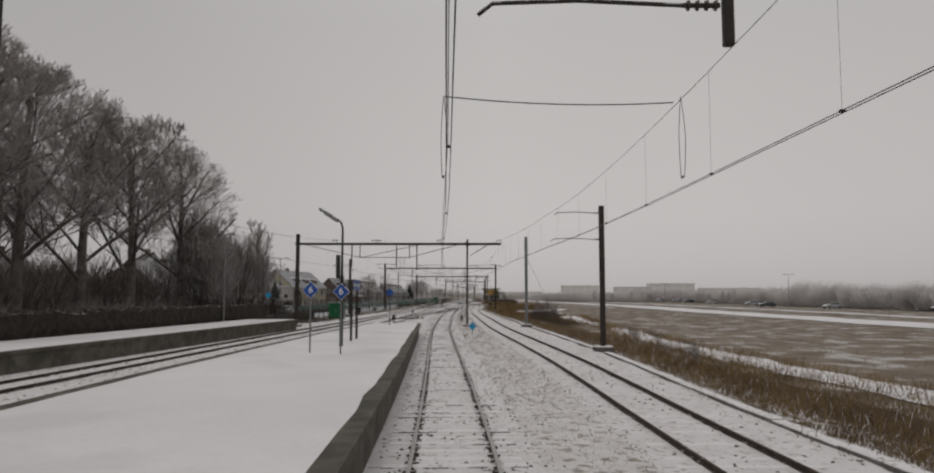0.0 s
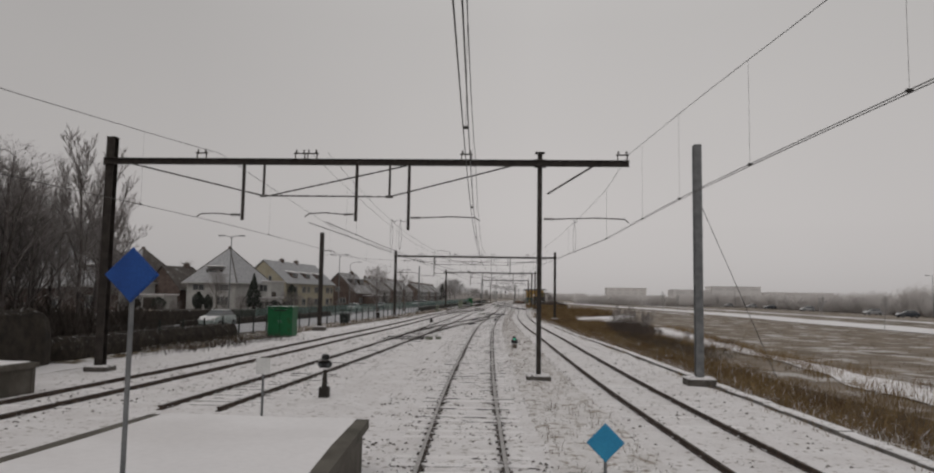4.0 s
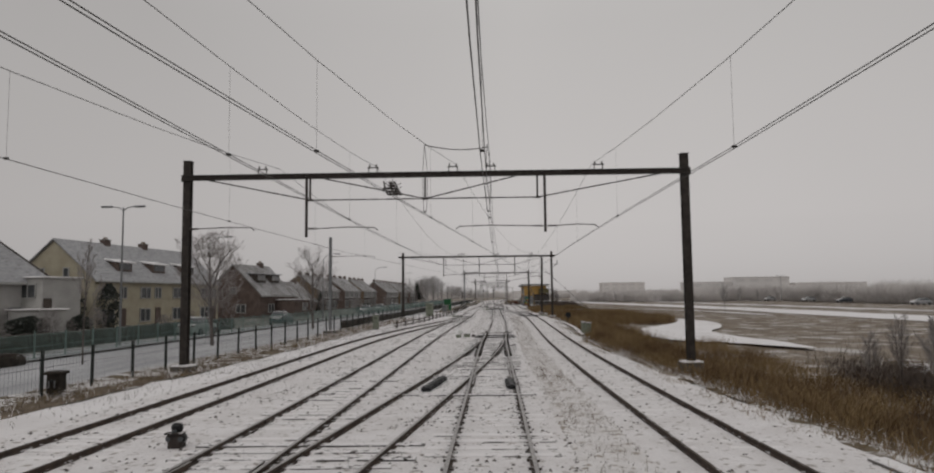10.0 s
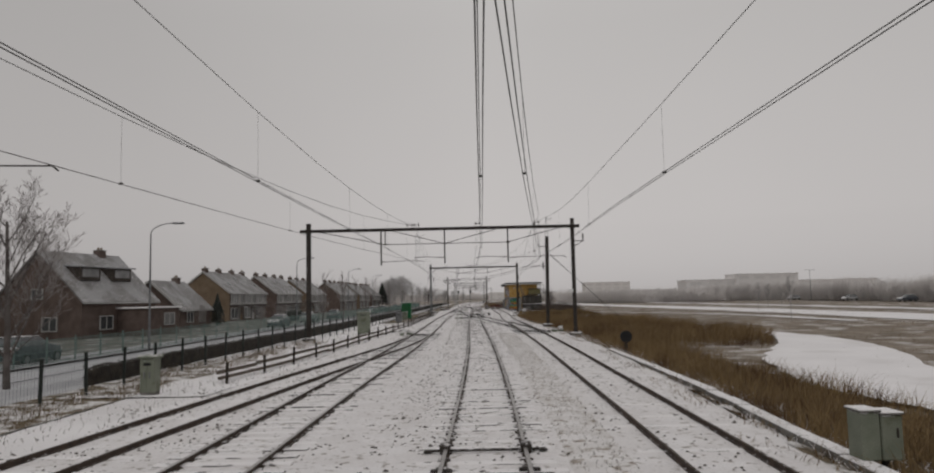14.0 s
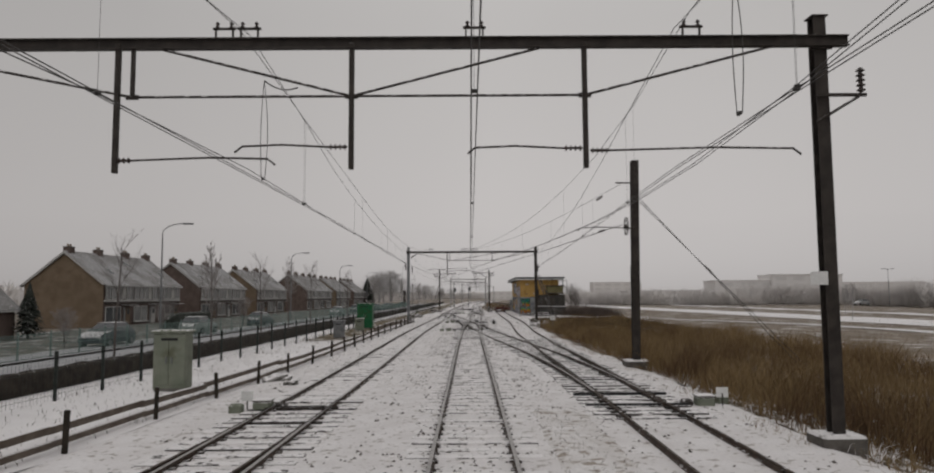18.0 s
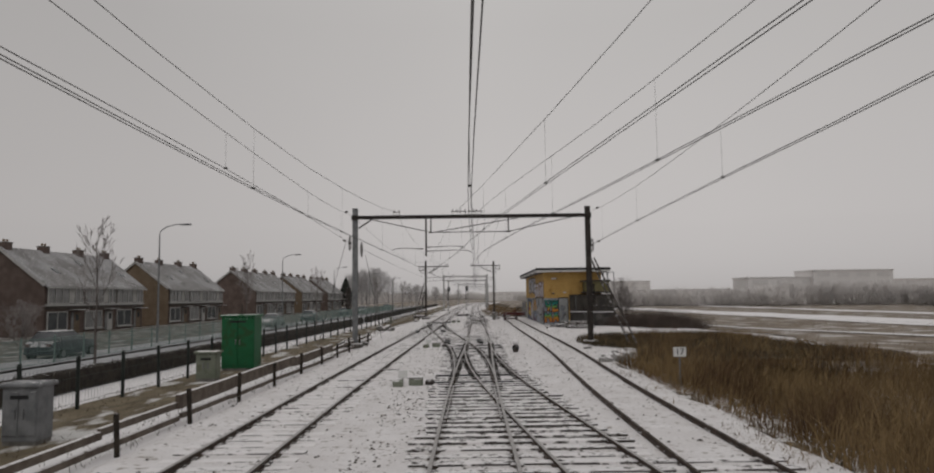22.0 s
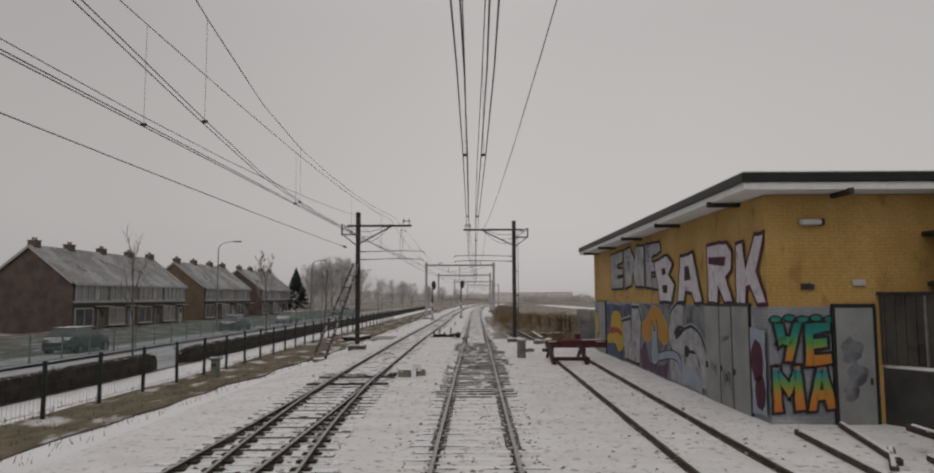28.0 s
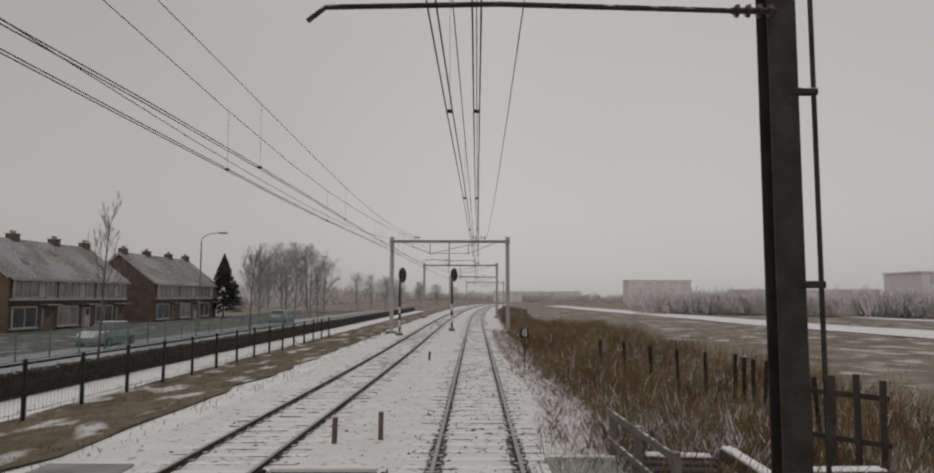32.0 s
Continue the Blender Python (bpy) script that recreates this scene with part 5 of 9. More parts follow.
for i, (x, y, s) in enumerate(((-20.5, 153.3, 0.70), (-19.5, 175.5, 0.73))):
    tree(BUSHY[i], x, y, -0.25, s * 1.22, 40 * i, "spreading bare street tree beside the fence", "street trees")
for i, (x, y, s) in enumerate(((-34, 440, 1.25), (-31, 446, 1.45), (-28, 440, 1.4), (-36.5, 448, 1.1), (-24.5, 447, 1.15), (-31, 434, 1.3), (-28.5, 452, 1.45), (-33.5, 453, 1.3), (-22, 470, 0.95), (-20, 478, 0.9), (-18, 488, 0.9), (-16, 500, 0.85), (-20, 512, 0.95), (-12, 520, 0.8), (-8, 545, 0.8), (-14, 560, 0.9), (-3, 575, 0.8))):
    tree(HAZED_TREES[i % 2], x, y, -0.2, s, 49 * i, "round bare tree in the snowy haze", "grove")
for i, (x, y, s) in enumerate(((14.4, 293.5, 0.62), (15.4, 296.5, 0.5), (9.2, 326, 0.3))):
    tree(BUSHY[i % 2], x, y, -0.8, s, 90 * i, "low bare bush beside the railway building", "bushes")


for i in range(34):
    y = 96 + i * 5.1 + random.uniform(-2, 2)
    x = road_near(y) - random.uniform(11.8, 17.5)
    if y < 150 or not (180 < y < 206 or 207 < y < 222 or 231 < y < 243):
        tree(BUSHY[i % 2], x, y, -0.2, random.uniform(0.18, 0.38), 83 * i, "dark bare shrub in a front garden", "garden shrubs")


def conifer(x, y, h, label):
    t = thing("conifer", (x, y, -0.15), 0, label, "tree", "conifers")
    part("trunk", tubed([(0, 0, 0), (0, 0, h * 0.3)], 0.12, 0.08), TRUNK, t)
    bm = bmesh.new()
    rnd = random.Random(int(y))
    for k in range(700 if h < 7 else 1100):
        u = rnd.random() ** 0.8
        z = h * (0.08 + 0.92 * u)
        r = h * (0.30 if h < 7 else 0.40) * (1 - u) * rnd.uniform(0.55, 1.1) + 0.05
        a = rnd.uniform(0, 6.283)
        p = Vector((math.cos(a) * r, math.sin(a) * r, z))
        c = p * 0.35 + Vector((0, 0, z * 0.65 + 0.25))
        w = Vector((-math.sin(a), math.cos(a), 0)) * 0.16 * h / 5
        vs = [bm.verts.new(q) for q in (c, p + w - Vector((0, 0, 0.12)), p * 1.08 - Vector((0, 0, 0.22)), p - w - Vector((0, 0, 0.12)))]
        bm.faces.new(vs)
    part("crown", bm, EVERGREEN, t)


def evergreen_shrub(x, y, h, r, label):
    t = thing("evergreen_shrub", (x, y, -0.2), 0, label, "shrub", "evergreen shrubs")
    part("stem", tubed([(0, 0, 0), (0, 0, h * 0.4)], 0.09, 0.06), TRUNK, t)
    bm = bmesh.new()
    rnd = random.Random(int(y * 7))
    for k in range(900):
        u = rnd.random()
        a = rnd.uniform(0, 6.283)
        q = r * math.sqrt(max(0.05, 1 - (2 * u - 0.9) ** 2)) * (rnd.random() ** 0.35) * (1 + 0.25 * noise.noise((math.cos(a) * 1.5, math.sin(a) * 1.5, u * 3 + y)))
        p = Vector((math.cos(a) * q, math.sin(a) * q, h * (0.04 + 0.94 * u)))
        e = Vector((rnd.uniform(-1, 1), rnd.uniform(-1, 1), rnd.uniform(-1, 1))).normalized() * rnd.uniform(0.10, 0.2)
        f = e.orthogonal().normalized() * rnd.uniform(0.06, 0.12)
        bm.faces.new([bm.verts.new(v) for v in (p - e, p + f, p + e, p - f)])
    part("foliage", bm, EVERGREEN, t)


for x, y, h, r in ((-44.7, 178.2, 4.7, 1.5), (-42.0, 180.6, 4.7, 1.3), (-40.6, 166.0, 1.7, 1.3), (-42.6, 168.0, 1.5, 1.4), (-51.5, 160.5, 3.0, 0.9), (-49.6, 160.0, 2.6, 0.8), (-62.0, 158.5, 2.2, 1.6), (-58.2, 160.5, 2.0, 1.2), (-40.2, 172.5, 1.6, 1.1)):
    evergreen_shrub(x, y, h, r, "dark rounded evergreen shrub in a front garden")
for x, y, h in ((-41.9, 159.4, 5.9), (-33.4, 420.0, 8.6), (-34, 240, 4.0)):
    conifer(x, y, h, "dark conical evergreen in a front garden")


for i in range(15):
    x, y = 13.6 + random.uniform(-1.2, 1.6), 124 + i * 1.15 + random.uniform(-0.5, 0.5)
    tree(SLIM[i % 2], x, y, ground_z(x, y), random.uniform(0.36, 0.58), 41 * i, "thin bare sapling on the reed bank", "bank saplings")
for i, (x, y) in enumerate(((13.4, 47.5), (14.0, 49.4), (14.4, 52.0), (13.9, 55.5), (14.6, 60.0), (14.2, 66.0), (15.6, 74.0), (14.8, 120.0), (15.4, 112.0))):
    tree(BUSHY[i % 2], x, y, ground_z(x, y) - 0.05, random.uniform(0.10, 0.17), 57 * i, "low dark shrub at the edge of the ditch", "ditch shrubs")


# ---------------------------------------------------------------- fences and hedges on the street side
def post_fence(y0, y1, step, line, h, label):
    f = thing("fence", label=label, category="fence")
    post = mesh_from(boxed((0, 0, h / 2 - 0.15), (0.09, 0.09, h + 0.3), 0, 0.012), "post", FENCE)
    n = int((y1 - y0) / step)
    for i in range(n + 1):
        y = y0 + i * step
        ob = new("post", post)
        ob.matrix_basis = pose(line(y), y, -0.2 + random.uniform(-0.03, 0.03), random.uniform(-1, 1), random.uniform(-1, 1), 0)
        ob.parent = f
    for z, r in ((h - 0.22, 0.006), (h * 0.55, 0.006), (0.10, 0.006)):
        pts = [(line(y0 + (y1 - y0) * i / (n * 1)), y0 + (y1 - y0) * i / (n * 1), z - 0.1) for i in range(n + 1)]
        part("fence_wire", tubed(pts, r, n=4), FENCE, f)
    # open wire mesh between the posts
    verts, faces = [], []
    for i in range(int((y1 - y0) / 0.16)):
        y = y0 + i * 0.16
        x, b = line(y), len(verts)
        verts += [(x, y - 0.006, -0.15), (x, y + 0.006, -0.15), (x, y + 0.006, h - 0.40), (x, y - 0.006, h - 0.40)]
        faces.append((b, b + 1, b + 2, b + 3))
    tagged(part("wire_mesh", raw_mesh("wire_mesh", verts, faces, FENCE), None, f), kind="stuff")


post_fence(77.06, 372, 2.52, fence_line, 1.46, "dark wire fence with thin posts along the street")


def mesh_panel():
    bm = bmesh.new()
    for k in range(26):
        box(bm, (0, k * 0.1, 0.62), (0.008, 0.022, 1.2))
    for z in (0.05, 0.62, 1.2):
        box(bm, (0, 1.25, z), (0.02, 2.5, 0.025))
    return mesh_from(bm, "mesh_panel", FENCE_TEAL)


teal = thing("garden_fence", label="teal green wire mesh fence along the pavement", category="fence")
PANEL, TPOST = mesh_panel(), mesh_from(boxed((0, 0, 0.65), (0.06, 0.06, 1.4), 0, 0.01), "post", FENCE_TEAL)
for i in range(112):
    y = 118 + i * 2.5
    a = -math.degrees(math.atan((road_near(y + 2.5) - road_near(y)) / 2.5))
    for me, nm in ((PANEL, "mesh_panel"), (TPOST, "post")):
        ob = new(nm, me)
        ob.matrix_basis = pose(road_near(y) - 8.6, y, -0.12, 0, 0, a)
        ob.parent = teal


def hedge(name, y0, y1, line, w, h, z, label, material=HEDGE):
    """A clipped hedge with an uneven, twiggy skin."""
    t = thing(name, label=label, category="hedge")
    n = int((y1 - y0) / 0.5)
    prof = [(-0.5, 0), (-0.52, 0.55), (-0.40, 0.95), (0, 1.03), (0.40, 0.95), (0.52, 0.55), (0.5, 0)]
    verts, faces = [], []
    for i in range(n + 1):
        y = y0 + (y1 - y0) * i / n
        e = min(1.0, (min(i, n - i) + 0.6) / 2.0)
        for px, pz in prof:
            d = 0.10 * noise.noise((px * 2, y * 1.3, pz * 3))
            verts.append((line(y) + px * w * (1 + d) * e, y, z + pz * h * (1 + d) * (0.5 + 0.5 * e)))
    k = len(prof)
    for i in range(n):
        for j in range(k - 1):
            a = i * k + j
            faces.append((a, a + k, a + k + 1, a + 1))
    faces += [tuple(range(k)), tuple(n * k + j for j in range(k))[::-1]]
    part("clipped_body", raw_mesh("clipped_body", verts, faces, material), None, t)
    verts, faces = [], []
    rnd = random.Random(int(y0))
    for i in range(min(9000, int((y1 - y0) * 26))):
        y = rnd.uniform(y0, y1)
        px = rnd.uniform(-0.5, 0.5)
        p = Vector((line(y) + px * w, y, z + h * rnd.uniform(0.45, 1.0)))
        d = Vector((rnd.uniform(-1, 1) + px, rnd.uniform(-1, 1), rnd.uniform(0.3, 1.6))).normalized() * rnd.uniform(0.05, 0.22) * (h / 0.8) ** 0.5
        s = Vector((0.012, 0.012, 0))
        b = len(verts)
        verts += [tuple(p - s), tuple(p + s), tuple(p + d)]
        faces.append((b, b + 1, b + 2))
    tagged(part("twig_skin", raw_mesh("twig_skin", verts, faces, material), None, t), kind="stuff")


hedge("low_hedge", 175.8, 309, hedge_line, 0.55, 0.74, -0.24, "low dark clipped hedge between fence and street")
hedge("low_hedge", 311.5, 470, hedge_line, 0.55, 0.74, -0.24, "low dark clipped hedge between fence and street")
hedge("tall_hedge", -40, 74, curve((-40, -25.5), (0, -23.6), (31, -22.0), (66, -20.2), (74, -20.0)), 1.1, 2.15, -0.2, "tall dark hedge behind the side platform")
hedge("thicket_hedge", 74, 92, curve((74, -20.2), (92, -19.2)), 1.2, 1.0, -0.2, "dark undergrowth beside the fence")
hedge("garden_hedge", 84, 117, offset(road_near, -10.6), 1.2, 1.3, -0.15, "dark garden hedge behind the street", HEDGE)
hedge("low_hedge", 104, 141.5, offset(road_near, -8.1), 0.9, 0.62, -0.24, "low dark hedge at the foot of the mesh fence")
hedge("garden_hedge", 144, 178, offset(road_near, -12.5), 0.9, 1.0, -0.15, "dark garden hedge behind the pavement", HEDGE)
hedge("garden_hedge", 118, 142, offset(road_near, -11.5), 1.0, 1.1, -0.15, "dark green garden hedge behind the pavement", EVERGREEN)
hedge("garden_hedge", 252, 262, offset(road_near, -16), 1.4, 1.5, -0.15, "dark garden hedge beside the end house", EVERGREEN)

trough_line = curve((170, -12.2), (186, -10.5), (204, -9.4), (211, -8.95), (216, -8.75), (222, -8.4), (232, -8.3), (243, -8.15), (250, -7.95), (256, -7.75), (264, -7.65), (275, -7.55))


def trough_rail():
    """Low board rail on short posts beside the track."""
    f = thing("board_rail", label="low weathered board rail on short posts beside the track", category="fence")
    post = mesh_from(boxed((0, 0, 0.26), (0.10, 0.10, 1.08), 0, 0.015), "post", HEDGE)
    y = 175.9
    while y < 271:
        ob = new("post", post)
        ob.matrix_basis = pose(trough_line(y), y, -0.2 + random.uniform(-0.05, 0.05), random.uniform(-2, 2), random.uniform(-3, 3), random.uniform(0, 40))
        ob.parent = f
        y2 = y + 3.62
        for dx, z, hh in ((-0.35, 0.20, 0.16), (-0.30, -0.06, 0.14)) if not 240 < y < 256 else ((-0.3, 0.32, 0.36), (-0.22, -0.06, 0.14)):
            a = math.degrees(math.atan2(trough_line(y2) - trough_line(y), 3.62))
            bm = boxed(((trough_line(y) + trough_line(y2)) / 2 + dx, y + 1.81, z + random.uniform(-0.03, 0.03)), (0.09 if hh < 0.3 else 0.12, 3.68, hh), -a, 0.012, random.uniform(-0.6, 0.6))
            part("board", bm, BOARD, f)
        y = y2


BOARD = mat("weathered_boards", (0.095, 0.074, 0.058), (0.165, 0.135, 0.11), 3, 0.9, 0, 0.35, snow=1.0)
trough_rail()


# ---------------------------------------------------------------- street furniture, cars
def street_lamp(x, y, h, arms, label, d=1):
    t = thing("street_lamp", (x, y, -0.15), 0, label, "street lamp", "street lamps")
    part("pole", tubed([(0, 0, 0), (0, 0, h * 0.55), (0, 0, h - (0.7 if arms == 1 else 0))], 0.085, 0.045, 8), STEEL_GREY, t)
    for s in ((d,) if arms == 1 else (-1, 1)):
        if arms == 1:
            pts = [(s * 1.5 * (1 - math.cos(a)) / 1.0, 0, h - 0.7 + 0.7 * math.sin(a)) for a in [math.pi / 2 * i / 6 for i in range(7)]]
        else:
            pts = [(0, 0, h - 0.25), (s * 0.25, 0, h - 0.04), (s * 0.75, 0, h + 0.06)]
        part("arm", tubed(pts, 0.035, n=6), STEEL_GREY, t)
        e = pts[-1]
        part("lamp_head", boxed((e[0] + s * 0.32, 0, e[2] - 0.02), (0.75, 0.24, 0.12), 0, 0.035), STEEL_GREY, t)


for x, y, n in ((-30.4, 119.7, 2), (-26.5, 153.3, 2), (-29.8, 176.2, 1), (-23.3, 196, 1), (-23.4, 238, 1), (-22.6, 273, 1), (-23.0, 309, 1), (-23.2, 345, 1), (-21.6, 379, 1), (-20, 415, 1)):
    street_lamp(x, y, 8.9 if n == 2 else 8.3 + 0.6 * (y < 190), n, "grey street lamp with two arms" if n == 2 else "grey street lamp with a curved arm")


def car(x, y, rz, paint, label):
    t = thing("car", (x, y, -0.2), rz, label, "car", "parked cars")
    secs = [(-2.1, 0.35, 0.72, 0.70), (-1.95, 0.28, 0.95, 0.80), (-1.2, 0.26, 1.02, 0.84), (0.9, 0.26, 0.98, 0.85), (1.8, 0.28, 0.86, 0.80), (2.08, 0.35, 0.62, 0.66)]
    bm = bmesh.new()
    rings = []
    for yy, z0, z1, w in secs:
        rings.append([bm.verts.new(v) for v in ((-w, yy, z0), (-w * 1.02, yy, (z0 + z1) / 2), (-w * 0.92, yy, z1), (w * 0.92, yy, z1), (w * 1.02, yy, (z0 + z1) / 2), (w, yy, z0))])
    for a, b in zip(rings, rings[1:]):
        for k in range(6):
            bm.faces.new((a[k], a[(k + 1) % 6], b[(k + 1) % 6], b[k]))
    bm.faces.new(rings[0][::-1])
    bm.faces.new(rings[-1])
    body = part("body", bm, paint, t)
    bm = bmesh.new()
    lo = [bm.verts.new(v) for v in ((-0.74, -1.75, 0.98), (0.74, -1.75, 0.98), (0.74, 0.95, 0.96), (-0.74, 0.95, 0.96))]
    hi = [bm.verts.new(v) for v in ((-0.58, -1.25, 1.44), (0.58, -1.25, 1.44), (0.58, 0.10, 1.44), (-0.58, 0.10, 1.44))]
    for k in range(4):
        bm.faces.new((lo[k], lo[(k + 1) % 4], hi[(k + 1) % 4], hi[k]))
    part("window_band", bm, GLASS, t)
    part("roof", boxed((0, -0.57, 1.45), (1.20, 1.42, 0.06), 0, 0.02), paint, t)
    for sx in (-0.80, 0.80):
        for sy in (-1.3, 1.28):
            w = part("wheel", disc(bmesh.new(), (sx, sy, 0.31), 0.31, 0.2, "x", 16), RUBBER, t)
            part("rim", disc(bmesh.new(), (sx * 1.06, sy, 0.31), 0.19, 0.12, "x", 12), STEEL_GREY, w)
    for sx in (-0.55, 0.55):
        part("headlight", boxed((sx, 2.02, 0.66), (0.30, 0.12, 0.13), 0, 0.02), LAMP_GLASS, t)
        part("tail_light", boxed((sx, -2.06, 0.80), (0.22, 0.08, 0.16), 0, 0.02), RED_PAINT, t)


for i, (y, off, pale) in enumerate(((106, -6.2, 1), (166, -10.6, 1), (187, -10.6, 0), (232, -10.6, 0), (246, -10.6, 1), (262, -10.6, 0), (300, -10.6, 1), (318, -10.6, 0), (344, -10.6, 0), (362, -10.6, 1), (399, -10.4, 1))):
    car(road_near(y) + off, y, -2 + random.uniform(-2, 2) + (180 if i % 3 == 0 else 0), CAR_PALE if pale else CAR_DARK, "pale parked car with snow on its roof" if pale else "dark parked car with snow on its roof")


# ---------------------------------------------------------------- houses
def window(parent, c, w, h, face, panes=2, frame_mat=HOUSE_TRIM, glass=None):
    """A framed window set in a wall; face is the outward axis, 'x' or '-y'."""
    x, y, z = c
    ax = face == "x"
    out = 0.04
    fr = bmesh.new()
    t = 0.09

    def bar(u, v, su, sv):
        if ax:
            box(fr, (x + out, y + u, z + v), (0.10, su, sv))
        else:
            box(fr, (x + u, y - out, z + v), (su, 0.10, sv))
    for s in (-1, 1):
        bar(s * (w / 2 - t / 2), 0, t, h)
        bar(0, s * (h / 2 - t / 2), w, t)
    for k in range(1, panes):
        bar(-w / 2 + w * k / panes, 0, t * 0.8, h)
    ob = part("window", fr, frame_mat, parent)
    for k in range(panes):
        u = -w / 2 + w * (k + 0.5) / panes
        pw = w / panes - t * 0.8
        g = boxed((x + 0.012, y + u, z), (0.02, pw, h - 2 * t)) if ax else boxed((x + u, y - 0.012, z), (pw, 0.02, h - 2 * t))
        part("pane", g, glass or GLASS, ob)
    return ob


def gabled(parent, x0, x1, y0, y1, eave, ridge, wall_mat, roof_mat, over=0.35, z0=-0.3, hip=False):
    """Walls with gables and a thick pitched roof whose ridge runs along y."""
    xm = (x0 + x1) / 2
    bm = bmesh.new()
    v = [bm.verts.new(p) for p in ((x0, y0, z0), (x1, y0, z0), (x1, y0, eave), (xm, y0, ridge - 0.12), (x0, y0, eave), (x0, y1, z0), (x1, y1, z0), (x1, y1, eave), (xm, y1, ridge - 0.12), (x0, y1, eave))]
    for f in ((0, 1, 2, 3, 4), (9, 8, 7, 6, 5), (1, 6, 7, 2), (0, 4, 9, 5), (0, 5, 6, 1)):
        bm.faces.new([v[k] for k in f])
    part("wall", bm, wall_mat, parent)
    k = (ridge - eave) / (x1 - xm)
    for s, xe in ((-1, x0 - over), (1, x1 + over)):
        bm = bmesh.new()
        ze = eave - k * over
        th = 0.16
        q = [(xm, ridge), (xe, ze), (xe, ze + th), (xm, ridge + th)]
        a = [bm.verts.new((px, y0 - 0.25, pz)) for px, pz in q]
        b = [bm.verts.new((px, y1 + 0.25, pz)) for px, pz in q]
        for i in range(4):
            bm.faces.new((a[i], a[(i + 1) % 4], b[(i + 1) % 4], b[i]))
        bm.faces.new(a[::-1])
        bm.faces.new(b)
        part("roof_slope", bm, roof_mat, parent)
        part("gutter", boxed((xe + s * 0.03, (y0 + y1) / 2, ze + 0.02), (0.12, y1 - y0 + 0.4, 0.10), 0, 0.02), HOUSE_TRIM, parent)


def chimney(parent, x, y, z):
    c = part("chimney", boxed((x, y, z + 0.35), (0.75, 0.95, 1.3), 0, 0.03), BRICK_BROWN, parent)
    part("chimney_cap", boxed((x, y, z + 1.03), (0.85, 1.05, 0.08), 0, 0.02), CONCRETE, c)
    for s in (-0.22, 0.22):
        part("chimney_pot", tubed([(x, y + s, z + 1.05), (x, y + s, z + 1.32)], 0.12, 0.10, 8), BRICK_ORANGE, c)


def terrace(xf, y0, units, gable_mat, label, lean):
    """A row of two-storey terraced houses facing the street: brick gables, a band of white-framed windows on each floor."""
    w = 6.0
    t = thing("terraced_houses", (xf, y0, 0), -lean, label, "house row", "terraced houses")
    L = units * w
    gabled(t, -8.6, 0.0, 0, L, 4.35, 7.75, BRICK_BROWN, ROOF)
    part("gable_skin", boxed((-4.3, -0.03, 2.0), (8.5, 0.08, 4.6)), gable_mat, t)
    bm = bmesh.new()
    vs = [bm.verts.new(p) for p in ((-8.55, -0.07, 4.3), (-0.05, -0.07, 4.3), (-4.3, -0.07, 7.55))]
    bm.faces.new(vs)
    part("gable_top", bm, gable_mat, t)
    part("verge_board", boxed((-2.15, -0.27, 6.02), (5.6, 0.06, 0.20), 0, 0.01, 0, 38.3), HOUSE_TRIM, t)
    part("verge_board", boxed((-6.45, -0.27, 6.02), (5.6, 0.06, 0.20), 0, 0.01, 0, -38.3), HOUSE_TRIM, t)
    part("facade_band", boxed((0.10, L / 2, 2.52), (0.22, L, 0.20), 0, 0.02), HOUSE_TRIM, t)
    part("spandrel", boxed((0.06, L / 2, 2.30), (0.12, L, 0.42), 0, 0.02), TIMBER_DARK, t)
    chimney(t, -4.3, L - 0.6, 7.3)
    for u in range(units):
        yc = u * w + w / 2
        window(t, (0.10, yc - 1.15, 3.42), 3.3, 1.55, "x", 3, glass=PALE_PANE)
        part("bay_panel", boxed((0.05, yc + 0.95, 3.42), (0.10, 0.86, 1.5)), RENDER_WHITE, t)
        window(t, (0.10, yc + 2.1, 3.42), 1.4, 1.55, "x", 2, glass=PALE_PANE)
        window(t, (0.04, yc - 1.2, 1.05), 3.1, 1.75, "x", 2, glass=PALE_PANE if u % 2 else GLASS)
        part("window_ledge", boxed((0.14, yc - 1.2, 0.12), (0.28, 3.3, 0.10), 0, 0.02), HOUSE_TRIM, t)
        d = part("front_door", boxed((0.05, yc + 1.9, 0.75), (0.10, 0.95, 2.1), 0, 0.015), RENDER_WHITE if u % 2 else BRICK_ORANGE, t)
        part("door_light", boxed((0.11, yc + 1.9, 1.3), (0.02, 0.5, 0.6)), GLASS, d)
        part("side_light", boxed((0.05, yc + 1.2, 0.85), (0.08, 0.4, 1.9), 0, 0.01), PALE_PANE, t)
        part("canopy", boxed((0.45, yc + 1.7, 2.02), (0.9, 2.0, 0.10), 0, 0.02), CONCRETE, t)
        chimney(t, -4.3, u * w + (0.6 if u == 0 else 0.2), 7.3)
        for dx in (-1.6, -2.9):
            if (u + int(-dx)) % 2:
                part("roof_light", boxed((dx, yc + 1.0, 4.35 + (0 - dx) * 0.79 + 0.19), (0.8, 0.6, 0.06), 0, 0.01, 0, 38.3), GLASS, t)
    return t


# pale pane colour stands in for sky reflection and curtains alike
PALE_PANE = mat("pale_window_pane", (0.20, 0.20, 0.20), (0.30, 0.30, 0.30), 0.9, 0.12, 0, 0.0, spec=0.5)
